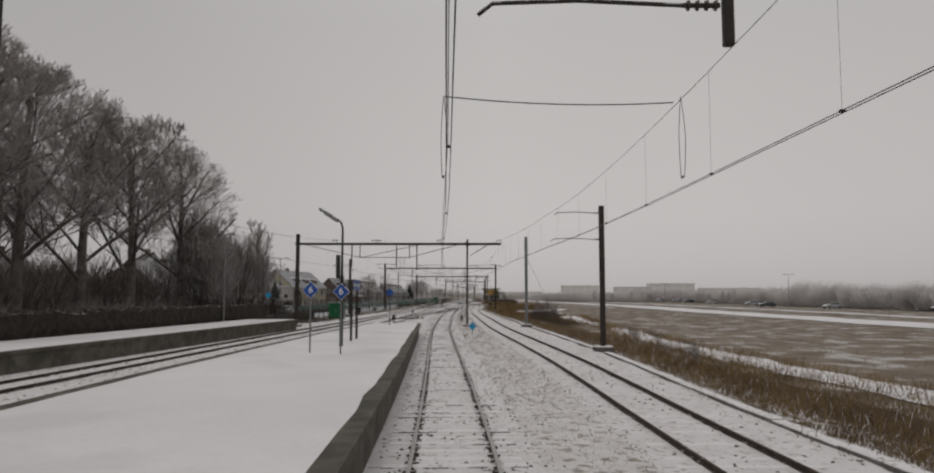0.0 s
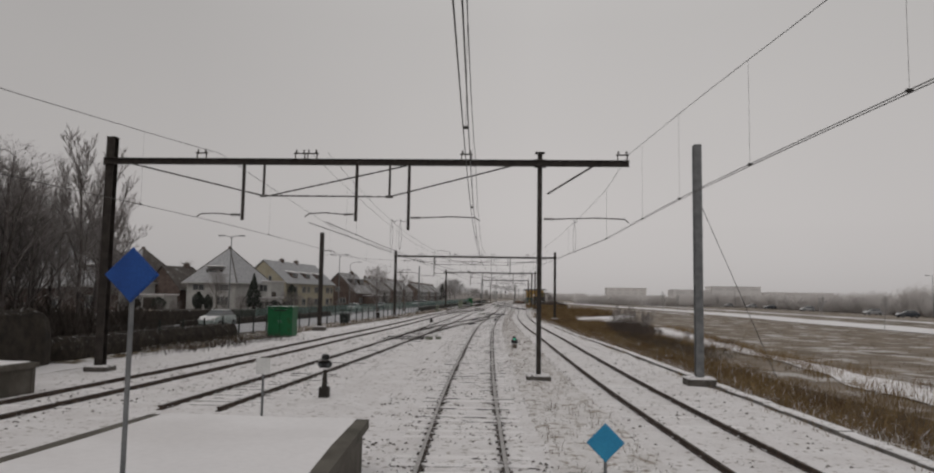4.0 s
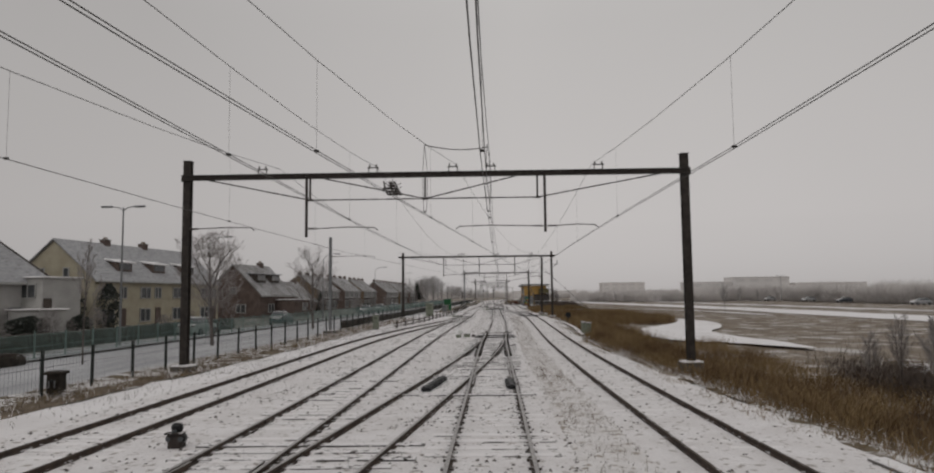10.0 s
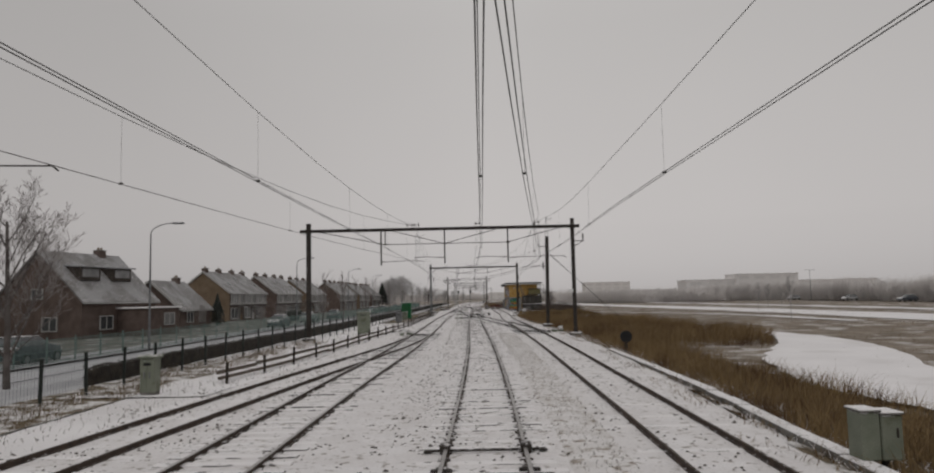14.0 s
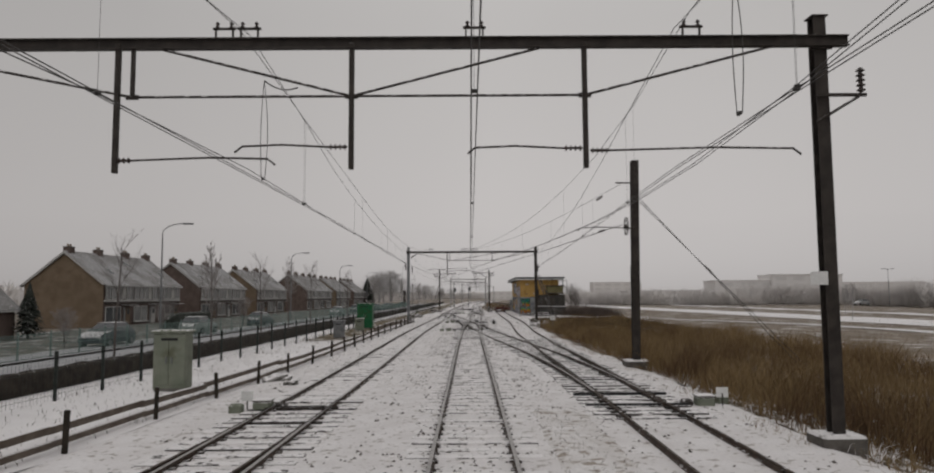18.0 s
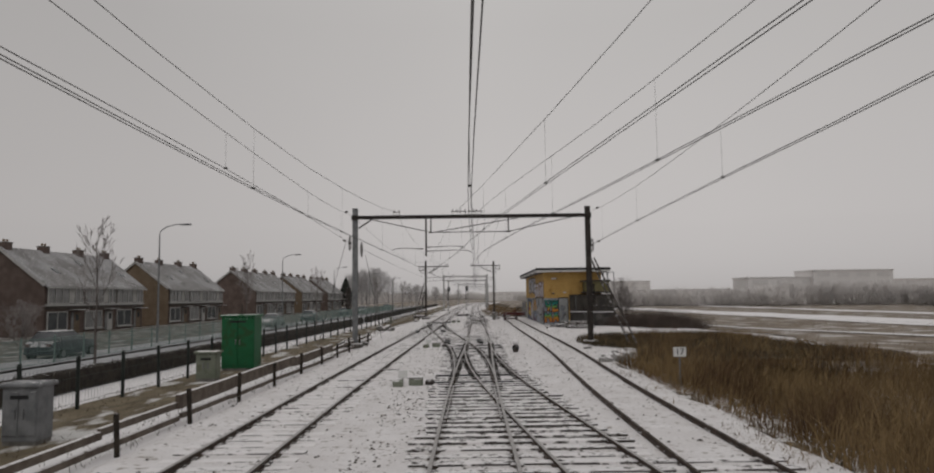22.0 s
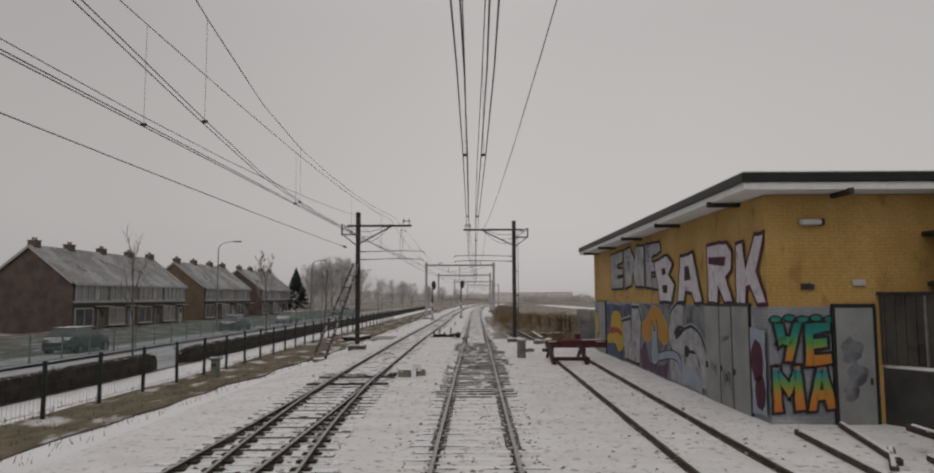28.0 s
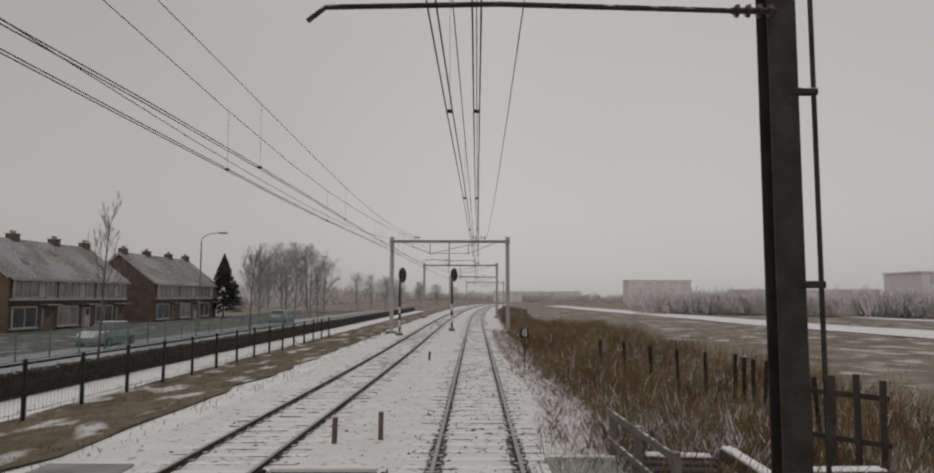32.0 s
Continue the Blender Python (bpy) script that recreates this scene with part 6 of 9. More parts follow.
for k, (xf, y0, n) in enumerate(((-39.6, 262, 3), (-38.9, 287.5, 3), (-38.6, 313.8, 3), (-36.4, 344.5, 4), (-35.6, 376, 3), (-34.8, 401, 3))):
    terrace(xf, y0, n, BRICK_ORANGE if k in (0, 2, 4) else BRICK_BROWN, "brown brick terraced houses with chimneys and snow-dusted roofs", 2.2)


def cream_row():
    t = thing("cream_houses", (-42.8, 179.3, 0), -7, "cream rendered houses with dormers under a snowy roof", "house row")
    gabled(t, -9.4, 0.0, 0, 25.5, 4.9, 9.0, RENDER_CREAM, ROOF_SNOW)
    for yc in (8.0, 15.2):
        chimney(t, -4.7, yc, 8.55)
    for u in range(4):
        yc = 3.2 + u * 6.5
        window(t, (0.02, yc - 1.0, 3.5), 1.9, 1.3, "x", 2)
        window(t, (0.02, yc + 1.4, 3.5), 1.3, 1.3, "x", 2)
        window(t, (0.02, yc - 1.0, 1.0), 2.0, 1.5, "x", 2)
        part("front_door", boxed((0.05, yc + 1.5, 0.75), (0.10, 1.0, 2.1), 0, 0.02), BRICK_BROWN, t)
        if u < 3:
            dm = part("dormer", boxed((-1.9, yc + 3.0, 6.35), (2.0, 2.6, 1.25), 0, 0.03), BRICK_BROWN, t)
            part("dormer_roof", boxed((-1.8, yc + 3.0, 7.05), (2.6, 3.0, 0.18), 0, 0.04, 0, 10), SNOW, dm)
            part("dormer_window", boxed((-0.88, yc + 3.0, 6.4), (0.04, 2.0, 0.7)), GLASS, dm)
    for xw in (-6.0, -3.2):
        window(t, (xw, -0.02, 5.6), 0.7, 1.0, "-y", 1)


cream_row()


def pyramid_house(x, y, half, eave, apex, wall_mat, label, slopes=None, rz=8, dormer="x"):
    """A square house under a tall hipped roof; the dormer sits on the slope named."""
    slopes = slopes or (ROOF_SNOW, ROOF_SNOW, ROOF_SNOW, ROOF_SNOW)
    t = thing("pyramid_house", (x, y, 0), rz, label, "house", "houses with pyramid roofs")
    hw = half * 0.88
    part("wall", boxed((0, 0, eave / 2 - 0.2), (hw * 2, hw * 2, eave + 0.2)), wall_mat, t)
    corners = ((-1, -1), (1, -1), (1, 1), (-1, 1))
    bm = bmesh.new()
    base = [bm.verts.new((sx * half, sy * half, eave - 0.1)) for sx, sy in corners]
    low = [bm.verts.new((sx * half, sy * half, eave - 0.3)) for sx, sy in corners]
    for k in range(4):
        bm.faces.new((low[k], low[(k + 1) % 4], base[(k + 1) % 4], base[k]))
    bm.faces.new(low[::-1])
    part("roof_edge", bm, HOUSE_TRIM, t)
    for k, mm in enumerate(slopes):
        q = [(sx * half, sy * half, eave - 0.09) for sx, sy in corners]
        part("roof_slope", raw_mesh("roof_slope", [q[k], q[(k + 1) % 4], (0, 0, apex)], [(0, 1, 2)], mm), None, t)
    for sx, sy in corners:
        part("hip_tiles", tubed([(sx * half, sy * half, eave - 0.06), (0, 0, apex + 0.02)], 0.10, 0.09, 5), ROOF_DARK, t)
    part("roof_finial", boxed((0, 0, apex), (0.5, 0.5, 0.5), 0, 0.05), BRICK_BROWN, t)
    if dormer == "x":
        d = part("dormer", boxed((half * 0.62, 0, eave + 1.4), (1.6, 3.2, 1.5), 0, 0.04), BRICK_BROWN, t)
        part("dormer_roof", boxed((half * 0.66, 0, eave + 2.25), (2.2, 3.8, 0.2), 0, 0.05), SNOW, d)
        part("dormer_window", boxed((half * 0.62 + 0.82, 0, eave + 1.45), (0.04, 2.6, 0.9)), GLASS, d)
    elif dormer == "-y":
        d = part("dormer", boxed((-0.2, -half * 0.52, eave + 1.55), (3.2, 2.2, 1.5), 0, 0.04), TIMBER_DARK, t)
        part("dormer_roof", boxed((-0.1, -half * 0.50, eave + 2.45), (3.7, 2.9, 0.16), 0, 0.05, -14), SNOW, d)
        part("dormer_window", boxed((-0.2, -half * 0.52 - 1.12, eave + 1.6), (2.6, 0.04, 0.9)), GLASS, d)
    window(t, (hw + 0.01, -2.0, 1.5), 2.0, 1.4, "x", 2)
    window(t, (hw + 0.01, 1.6, 1.5), 1.6, 1.4, "x", 2)
    window(t, (-hw * 0.5, -hw - 0.01, 1.3), 2.6, 1.5, "-y", 3)
    window(t, (hw * 0.5, -hw - 0.01, 1.3), 2.4, 1.5, "-y", 3)
    if eave > 4:
        window(t, (-hw * 0.5, -hw - 0.01, 3.55), 2.4, 1.1, "-y", 2)
        window(t, (hw * 0.45, -hw - 0.01, 3.55), 2.8, 1.1, "-y", 3)
    return t


ph = pyramid_house(-50.4, 170.3, 5.6, 4.5, 10.7, RENDER_WHITE, "white house with a tall snowy pyramid roof and a flat-roofed annex", None, -14, "-y")
for c, sz, m, nm in (((5.4, 4.6, 2.3), (3.6, 4.4, 5.0), RENDER_WHITE, "annex"), ((5.4, 4.6, 4.86), (4.0, 4.8, 0.14), SNOW, "annex_roof"), ((7.2, 2.0, 0.85), (3.4, 3.0, 2.1), RENDER_WHITE, "garage"), ((7.2, 2.0, 1.97), (3.8, 3.4, 0.14), SNOW, "garage_roof"), ((6.6, 2.6, 2.5), (3.0, 0.12, 0.9), TIMBER_DARK, "balcony_rail")):
    part(nm, boxed(c, sz, 0, 0.03), m, ph)
window(ph, (5.6, 2.38, 3.6), 1.9, 1.3, "-y", 2)
part("garage_door", boxed((7.2, 0.48, 0.75), (2.5, 0.06, 1.8), 0, 0.01), HOUSE_TRIM, ph)

ph = pyramid_house(-67.4, 172.4, 5.6, 4.3, 10.6, RENDER_WHITE, "white house with one snowy and one dark roof slope", (ROOF_SNOW, ROOF_DARK, ROOF_DARK, ROOF_SNOW), -19, "none")
gabled(ph, 2.4, 10.4, -1.6, 5.6, 3.4, 7.2, BRICK_BROWN, ROOF_DARK)
chimney(ph, 6.4, 4.2, 6.9)
part("garage", boxed((8.6, -4.2, 0.9), (5.0, 3.2, 2.4), 0, 0.03), RENDER_WHITE, ph)
part("garage_roof", boxed((8.6, -4.2, 2.18), (5.5, 3.6, 0.2), 0, 0.03), SNOW, ph)
part("garage_door", boxed((8.0, -5.84, 0.75), (2.6, 0.06, 1.9), 0, 0.01), TIMBER_DARK, ph)

t = thing("gabled_house", (-70.6, 161.5, 0), 32, "white gabled house with a snowy roof and brick ground floor", "house")
gabled(t, -6.2, 6.2, 0, 11, 7.7, 12.3, RENDER_WHITE, ROOF_SNOW)
for sd in (-1, 1):
    part("verge_board", boxed((sd * 3.25, -0.42, 9.86), (8.0, 0.10, 0.34), 0, 0.02, 0, sd * 36.6), ROOF_DARK, t)
gabled(t, -4.6, 3.6, -2.2, 1.0, 6.2, 9.6, RENDER_WHITE, ROOF_DARK)
window(t, (-0.5, -2.22, 6.2), 2.8, 1.2, "-y", 3)
part("ground_floor", boxed((-0.5, -2.5, 2.2), (9.4, 1.4, 5.0), 0, 0.04), BRICK_BROWN, t)
part("string_course", boxed((-0.5, -2.6, 4.8), (9.8, 1.6, 0.2), 0, 0.03), HOUSE_TRIM, t)
window(t, (-2.6, -3.21, 2.2), 2.2, 1.6, "-y", 2)
window(t, (2.0, -3.21, 2.2), 2.2, 1.6, "-y", 2)
chimney(t, 0, 1.6, 11.9)
pyramid_house(-52, 122, 6.2, 3.4, 9.6, BRICK_BROWN, "brick house with a tall snowy pyramid roof")


def brown_house(x, y, w, L, eave, ridge, label, across):
    t = thing("brick_house", (x, y, 0), 90 if across else -2, label, "house", "brick houses")
    gabled(t, -w, 0.0, 0, L, eave, ridge, BRICK_BROWN, ROOF)
    window(t, (0.02, L * 0.3, 1.2), 1.8, 1.3, "x", 2)
    window(t, (0.02, L * 0.7, 1.2), 1.6, 1.3, "x", 2)
    window(t, (-w * 0.35, -0.02, 1.2), 1.6, 1.3, "-y", 2)
    window(t, (-w * 0.5, -0.02, eave + 0.6), 1.2, 1.0, "-y", 2)
    chimney(t, -w / 2, L * 0.75, ridge - 0.45)
    return t


bh = brown_house(-36.1, 211.6, 9, 10.5, 3.3, 7.7, "dark brown brick house with dormers and a snow-flecked roof", False)
bh.matrix_basis = pose(-36.1, 211.6, 0, 0, 0, -11)
for yy in (2.9, 7.3):
    dm = part("dormer", boxed((-2.6, yy, 5.75), (2.2, 2.7, 1.3), 0, 0.03), TIMBER_DARK, bh)
    part("dormer_roof", boxed((-2.5, yy, 6.46), (2.9, 3.1, 0.14), 0, 0.03, 0, 4), ROOF_SNOW, dm)
    part("dormer_window", boxed((-1.48, yy, 5.8), (0.04, 2.1, 0.75)), PALE_PANE, dm)
part("extension", boxed((1.6, 7.2, 1.1), (3.2, 5.0, 2.6), 0, 0.03), BRICK_BROWN, bh)
part("extension_roof", boxed((1.6, 7.2, 2.48), (3.6, 5.4, 0.16), 0, 0.03), SNOW, bh)
window(bh, (3.22, 8.0, 1.35), 1.7, 1.2, "x", 2, glass=PALE_PANE)
part("roof_snow_line", boxed((0.2, 5.25, 3.08), (0.20, 10.7, 0.06), 0, 0.02), SNOW, bh)
bh = brown_house(-35.0, 230.5, 7, 9, 2.2, 5.4, "low dark brick house with white gable boards", False)
for sd in (-1, 1):
    part("gable_board", boxed((-3.5 + sd * 1.93, -0.33, 3.74), (5.0, 0.07, 0.24), 0, 0.01, 0, sd * 42.4), HOUSE_TRIM, bh)
brown_house(-40, 62, 9, 12, 3.0, 6.8, "brick house half hidden behind bare trees", False)
brown_house(-46, 40, 9, 14, 3.0, 6.5, "brick house half hidden behind bare trees", False)
brown_house(-34, 84, 8, 11, 3.2, 6.6, "brick house behind the thicket", False)
t = thing("white_shed", (-33, 34, 0), -3, "white gabled shed behind the bare trees", "shed")
gabled(t, -4, 0, 0, 7, 2.4, 4.2, RENDER_WHITE, ROOF_SNOW)

# ---------------------------------------------------------------- trackside cabinets, signals, signs
def cabinet(x, y, w, d, h, material, label, z=-0.25, name="relay_cabinet", pole=False):
    t = thing(name, (x, y, z), 0, label, "cabinet", "trackside cabinets")
    part("plinth", boxed((0, 0, 0.08), (w * 0.96, d * 0.96, 0.2), 0, 0.02), CONCRETE, t)
    part("body", boxed((0, 0, h / 2 + 0.08), (w, d, h - 0.12), 0, 0.02), material, t)
    part("lid", boxed((0, 0, h + 0.06), (w + 0.14, d + 0.14, 0.10), 0, 0.03), material, t)
    for s in (-1, 1):
        dr = part("door", boxed((s * w / 4, -d / 2 - 0.012, h / 2 + 0.10), (w / 2 - 0.06, 0.024, h - 0.34), 0, 0.006), material, t)
        part("handle", boxed((s * 0.09, -d / 2 - 0.04, h / 2 + 0.1), (0.035, 0.04, 0.22), 0, 0.008), STEEL_GREY, dr)
    part("vent", boxed((0, -d / 2 - 0.03, h - 0.18), (w * 0.5, 0.02, 0.08)), BLACK, t)
    if pole:
        part("aerial", tubed([(0, 0, h), (0, 0, h + 0.55)], 0.035, 0.02), STEEL_DARK, t)


cabinet(-16.4, 93.6, 1.7, 1.2, 2.05, GREEN_BOX, "bright green steel relay cabinet beside the fence", pole=True)
cabinet(-11.0, 254.3, 1.4, 1.1, 2.3, GREEN_BOX, "bright green steel relay cabinet beside the board rail", pole=True)
cabinet(-10.95, 250.1, 0.75, 0.5, 1.05, GREY_CAB, "small grey-green cable cabinet in the snow")
cabinet(-13.1, 172.9, 0.5, 0.45, 1.25, GREY_CAB, "grey steel cable box beside the street fence")
cabinet(-11.2, 210.4, 1.05, 0.6, 1.9, GREY_CAB, "weathered grey-green trackside cabinet in the snow")
cabinet(-17.1, 115.8, 0.85, 0.7, 1.0, FENCE, "low dark green box beside the fence")
cabinet(-16.3, 130.0, 0.4, 0.4, 0.75, HEDGE, "small dark cable post beside the fence")
bank_box = thing("relay_cabinet", (4.3, 161.2, -0.32), 0, "grey-green steel box on legs beside the bank", "cabinet", "trackside cabinets")
for cx, w, h in ((-0.14, 0.32, 0.80), (0.22, 0.36, 0.75)):
    part("housing", boxed((cx, 0, 0.24 + h / 2), (w, 0.45, h), 0, 0.02), GREY_CAB, bank_box)
    part("lid", boxed((cx, 0, 0.27 + h), (w + 0.05, 0.52, 0.05), 0, 0.015), CONCRETE, bank_box)
for cx in (-0.1, 0.2):
    part("leg", boxed((cx, 0, 0.1), (0.09, 0.12, 0.36), 0, 0.01), STEEL_DARK, bank_box)
part("handle", boxed((0.30, -0.24, 0.70), (0.03, 0.03, 0.16), 0, 0.008), STEEL_DARK, bank_box)
cabinet(-10.73, 238.65, 0.75, 0.6, 1.25, STEEL_GREY, "grey round-edged cable box behind the board rail")
cabinet(-9.6, 305.5, 0.28, 0.28, 0.72, GREY_CAB, "small cable box beside the street fence")


def dwarf_signal(x, y, h, label, green=False, z=-0.2):
    t = thing("dwarf_signal", (x, y, z), 0, label, "railway signal", "dwarf signals")
    part("pedestal", boxed((0, 0, 0.17), (0.28, 0.26, 0.42), 0, 0.03), BOARD if green else STEEL_DARK, t)
    if h > 0.9:
        part("stem", tubed([(0, 0, 0.3), (0, 0, h - 0.3)], 0.09, 0.05, 8), STEEL_DARK, t)
    head = part("head", boxed((0, 0, h - 0.15), (0.38, 0.22, 0.20), 0, 0.06), BLACK, t)
    part("hood", boxed((0, -0.12, h - 0.04), (0.34, 0.16, 0.04), 0, 0.01), STEEL_DARK, t)
    part("crown", boxed((0, 0.02, h + 0.05), (0.22, 0.16, 0.18), 0, 0.05), BLACK, t)
    for k, s in enumerate((-0.12, 0.0, 0.12)):
        lens = disc(bmesh.new(), (s, -0.12, h - 0.15 + (0.14 if k == 1 else 0)), 0.05, 0.03, "y", 10)
        part("lens", lens, SIGNAL_GREEN if green and k == 1 else GLASS, t)


SIGNAL_GREEN = bpy.data.materials.new("lit_green_lens")
SIGNAL_GREEN.use_nodes = True
sg = SIGNAL_GREEN.node_tree.nodes["Principled BSDF"]
sg.inputs["Base Color"].default_value = (0.02, 0.30, 0.18, 1)
sg.inputs["Emission Color"].default_value = (0.10, 0.9, 0.55, 1)
sg.inputs["Emission Strength"].default_value = 1.0
dwarf_signal(-6.45, 65.8, 1.15, "black dwarf signal on a short stem in the snow")
dwarf_signal(-0.76, 85.8, 0.62, "dwarf signal with a lit green lens in the snow", True)
dwarf_signal(1.36, 260.6, 0.45, "small black dwarf signal under a ball of snow")
cap = thing("snow_cap", (1.36, 260.62, 0.28), 0, "round cap of snow on the dwarf signal", "snow")
bm = bmesh.new()
bmesh.ops.create_icosphere(bm, subdivisions=2, radius=0.18)
for v in bm.verts:
    v.co = Vector((v.co.x, v.co.y, v.co.z * 0.8 + 0.12)) * (1 + 0.08 * noise.noise(v.co * 6))
part("snow_ball", bm, SNOW, cap, smooth=True)
dwarf_signal(-9.1, 122.2, 0.42, "low snow-capped switch indicator")


def point_motor(x, y, rz, label, white=False):
    t = thing("point_motor", (x, y, -0.2), rz, label, "point motor", "point motors")
    part("housing", boxed((-0.05, 0, 0.17), (0.46, 0.44, 0.30), 0, 0.05), GREY_CAB, t)
    part("lid", boxed((-0.05, 0, 0.335), (0.50, 0.48, 0.05), 0, 0.02), CONCRETE, t)
    part("detector_box", boxed((-0.62, -0.42, 0.15), (0.34, 0.36, 0.30), 8, 0.04), GREY_CAB, t)
    part("cover", boxed((0.42, 0, 0.14), (0.30, 0.30, 0.20), 0, 0.05), STEEL_DARK, t)
    part("rod", tubed([(0.5, 0, 0.10), (1.5, 0, 0.10)], 0.025, n=5), STEEL_DARK, t)
    part("rod", tubed([(0.5, 0.35, 0.10), (1.5, 0.35, 0.10)], 0.025, n=5), STEEL_DARK, t)
    part("marker_stem", tubed([(-0.5, 0.1, 0), (-0.5, 0.1, 0.40)], 0.02, n=5), STEEL_DARK, t)
    part("marker_plate", boxed((-0.5, 0.09, 0.42), (0.32, 0.02, 0.26), 0, 0.006), WHITE, t)


def tie_bar(y, line, label):
    """A dark bar lying across a track, with a clamp on each rail."""
    t = thing("tie_bar", (line(y), y, 0.0), 0, label, "track fitting", "tie bars")
    part("bar", tubed([(-1.05, 0, -0.06), (1.05, 0, -0.06)], 0.028, n=6), STEEL_DARK, t)
    for sx in (-0.76, 0.76):
        part("clamp", boxed((sx, 0, -0.02), (0.20, 0.30, 0.20), 0, 0.03), STEEL_DARK, t)
    for sx in (-1.08, 1.08):
        part("end_plate", boxed((sx, 0, -0.07), (0.16, 0.12, 0.06), 0, 0.015), STEEL_DARK, t)


tie_bar(162.50, line_b, "dark steel bar across the snowy track with clamps")
point_motor(-6.3, 92.6, 180, "point motor with a small white marker beside the blades")
point_motor(-4.35, 158.4, 0, "point motor with a white marker plate in the snow")
point_motor(-2.95, 247.3, 0, "ochre point motor beside the bare sleepers")
point_motor(-2.9, 265.2, 0, "point motor with a pale cover beside the switch")
point_motor(-2.4, 304.8, 180, "point motor with a white marker plate beside the switch")
point_motor(-6.9, 205.8, 0, "point motor in trampled snow")
point_motor(4.6, 206, 180, "point motor beside the siding")


def text_mesh(txt, size, m, material, parent, name="lettering", depth=0.006):
    cu = bpy.data.curves.new(name, "FONT")
    cu.body, cu.size, cu.extrude = txt, size, depth
    cu.align_x, cu.align_y = "CENTER", "CENTER"
    tmp = bpy.data.objects.new(name, cu)
    me = bpy.data.meshes.new_from_object(tmp)
    bpy.data.objects.remove(tmp)
    me.materials.clear()
    me.materials.append(material)
    ob = new(name, me)
    ob.parent = parent
    ob.matrix_basis = m
    return ob


def diamond_sign(x, y, z0, h, size, material, label, digit=""):
    t = thing("diamond_sign", (x, y, z0), 0, label, "sign", "blue diamond signs")
    part("post", tubed([(0, 0, -0.05), (0, 0, h)], 0.028, n=8), STEEL_GREY, t)
    b = part("plate", boxed((0, -0.04, h - size * 0.55), (size, 0.02, size), 0, 0.004, 0, 45), material, t)
    part("plate_edge", boxed((0, -0.030, h - size * 0.55), (size * 1.07, 0.012, size * 1.07), 0, 0.003, 0, 45), WHITE if digit else material, t)
    if digit:
        text_mesh(digit, size * 0.85, pose(0, -0.055, h - size * 0.55, 90), WHITE, b)


diamond_sign(-5.80, 30.25, 0.74, 2.46, 0.40, BLUE, "blue diamond sign with a white six on a post", "6")
diamond_sign(-4.62, 29.75, 0.74, 2.40, 0.40, BLUE, "blue diamond sign with a white six on a post", "6")
diamond_sign(-5.45, 53.2, 0.74, 2.45, 0.40, BLUE, "plain blue diamond sign on a post")
diamond_sign(0.2, 57.2, -0.2, 0.95, 0.40, BLUE_LIGHT, "light blue diamond sign low in the snow")
diamond_sign(-17.4, 66.5, -0.2, 3.2, 0.40, BLUE_LIGHT, "light blue diamond sign beyond the side platform")


def plate_sign(x, y, h, w, hh, txt, label, z=-0.2, post=STEEL_GREY):
    t = thing("plate_sign", (x, y, z), 0, label, "sign", "white plate signs")
    part("post", tubed([(0, 0, -0.1), (0, 0, h)], 0.025, n=6), post, t)
    p = part("plate", boxed((0, -0.035, h - hh / 2), (w, 0.02, hh), 0, 0.004), WHITE, t)
    if txt:
        text_mesh(txt, hh * 0.95, pose(0, -0.05, h - hh / 2, 90), BLACK, p)
    return t


plate_sign(5.75, 246.8, 1.25, 0.42, 0.31, "17", "white plate sign with black seventeen in the reeds")
t = plate_sign(2.95, 347.2, 1.75, 0.34, 0.36, "", "dark plate sign with a white eight on a thin post", -0.2, STEEL_DARK)
part("dark_field", boxed((0, -0.05, 1.57), (0.34, 0.012, 0.36), 0, 0.002), BLACK, t)
text_mesh("8", 0.40, pose(0, -0.06, 1.57, 90), WHITE, t)
plate_sign(-6.2, 59.8, 1.7, 0.28, 0.32, "", "small white plate sign on a thin post")


def platform_lamp(x, y, z0, h, label):
    t = thing("platform_lamp", (x, y, z0), 0, label, "lamp")
    part("lower_pole", tubed([(0, 0, -0.05), (0, 0, h * 0.55)], 0.075, 0.07, 8), BLACK, t)
    pts = [(0, 0, h * 0.55), (0, 0, h - 0.45)] + [(-0.20 * (1 - math.cos(a)), 0, h - 0.45 + 0.40 * math.sin(a)) for a in [math.pi / 2 * i / 5 for i in range(1, 6)]]
    part("upper_pole", tubed(pts, 0.045, 0.035, 8), BLACK, t)
    head = part("lamp_head", boxed((-0.56, 0, h + 0.17), (0.95, 0.26, 0.13), 0, 0.04, 0, 33), STEEL_GREY, t)
    part("lamp_glass", boxed((-0.52, 0, h + 0.06), (0.58, 0.18, 0.05), 0, 0.02, 0, 33), LAMP_GLASS, head)
    part("loudspeaker", boxed((-0.16, 0, h * 0.625), (0.16, 0.2, 0.95), 0, 0.03), STEEL_DARK, t)


platform_lamp(-5.28, 33.6, 0.74, 5.15, "black platform lamp with a curved top and loudspeaker")


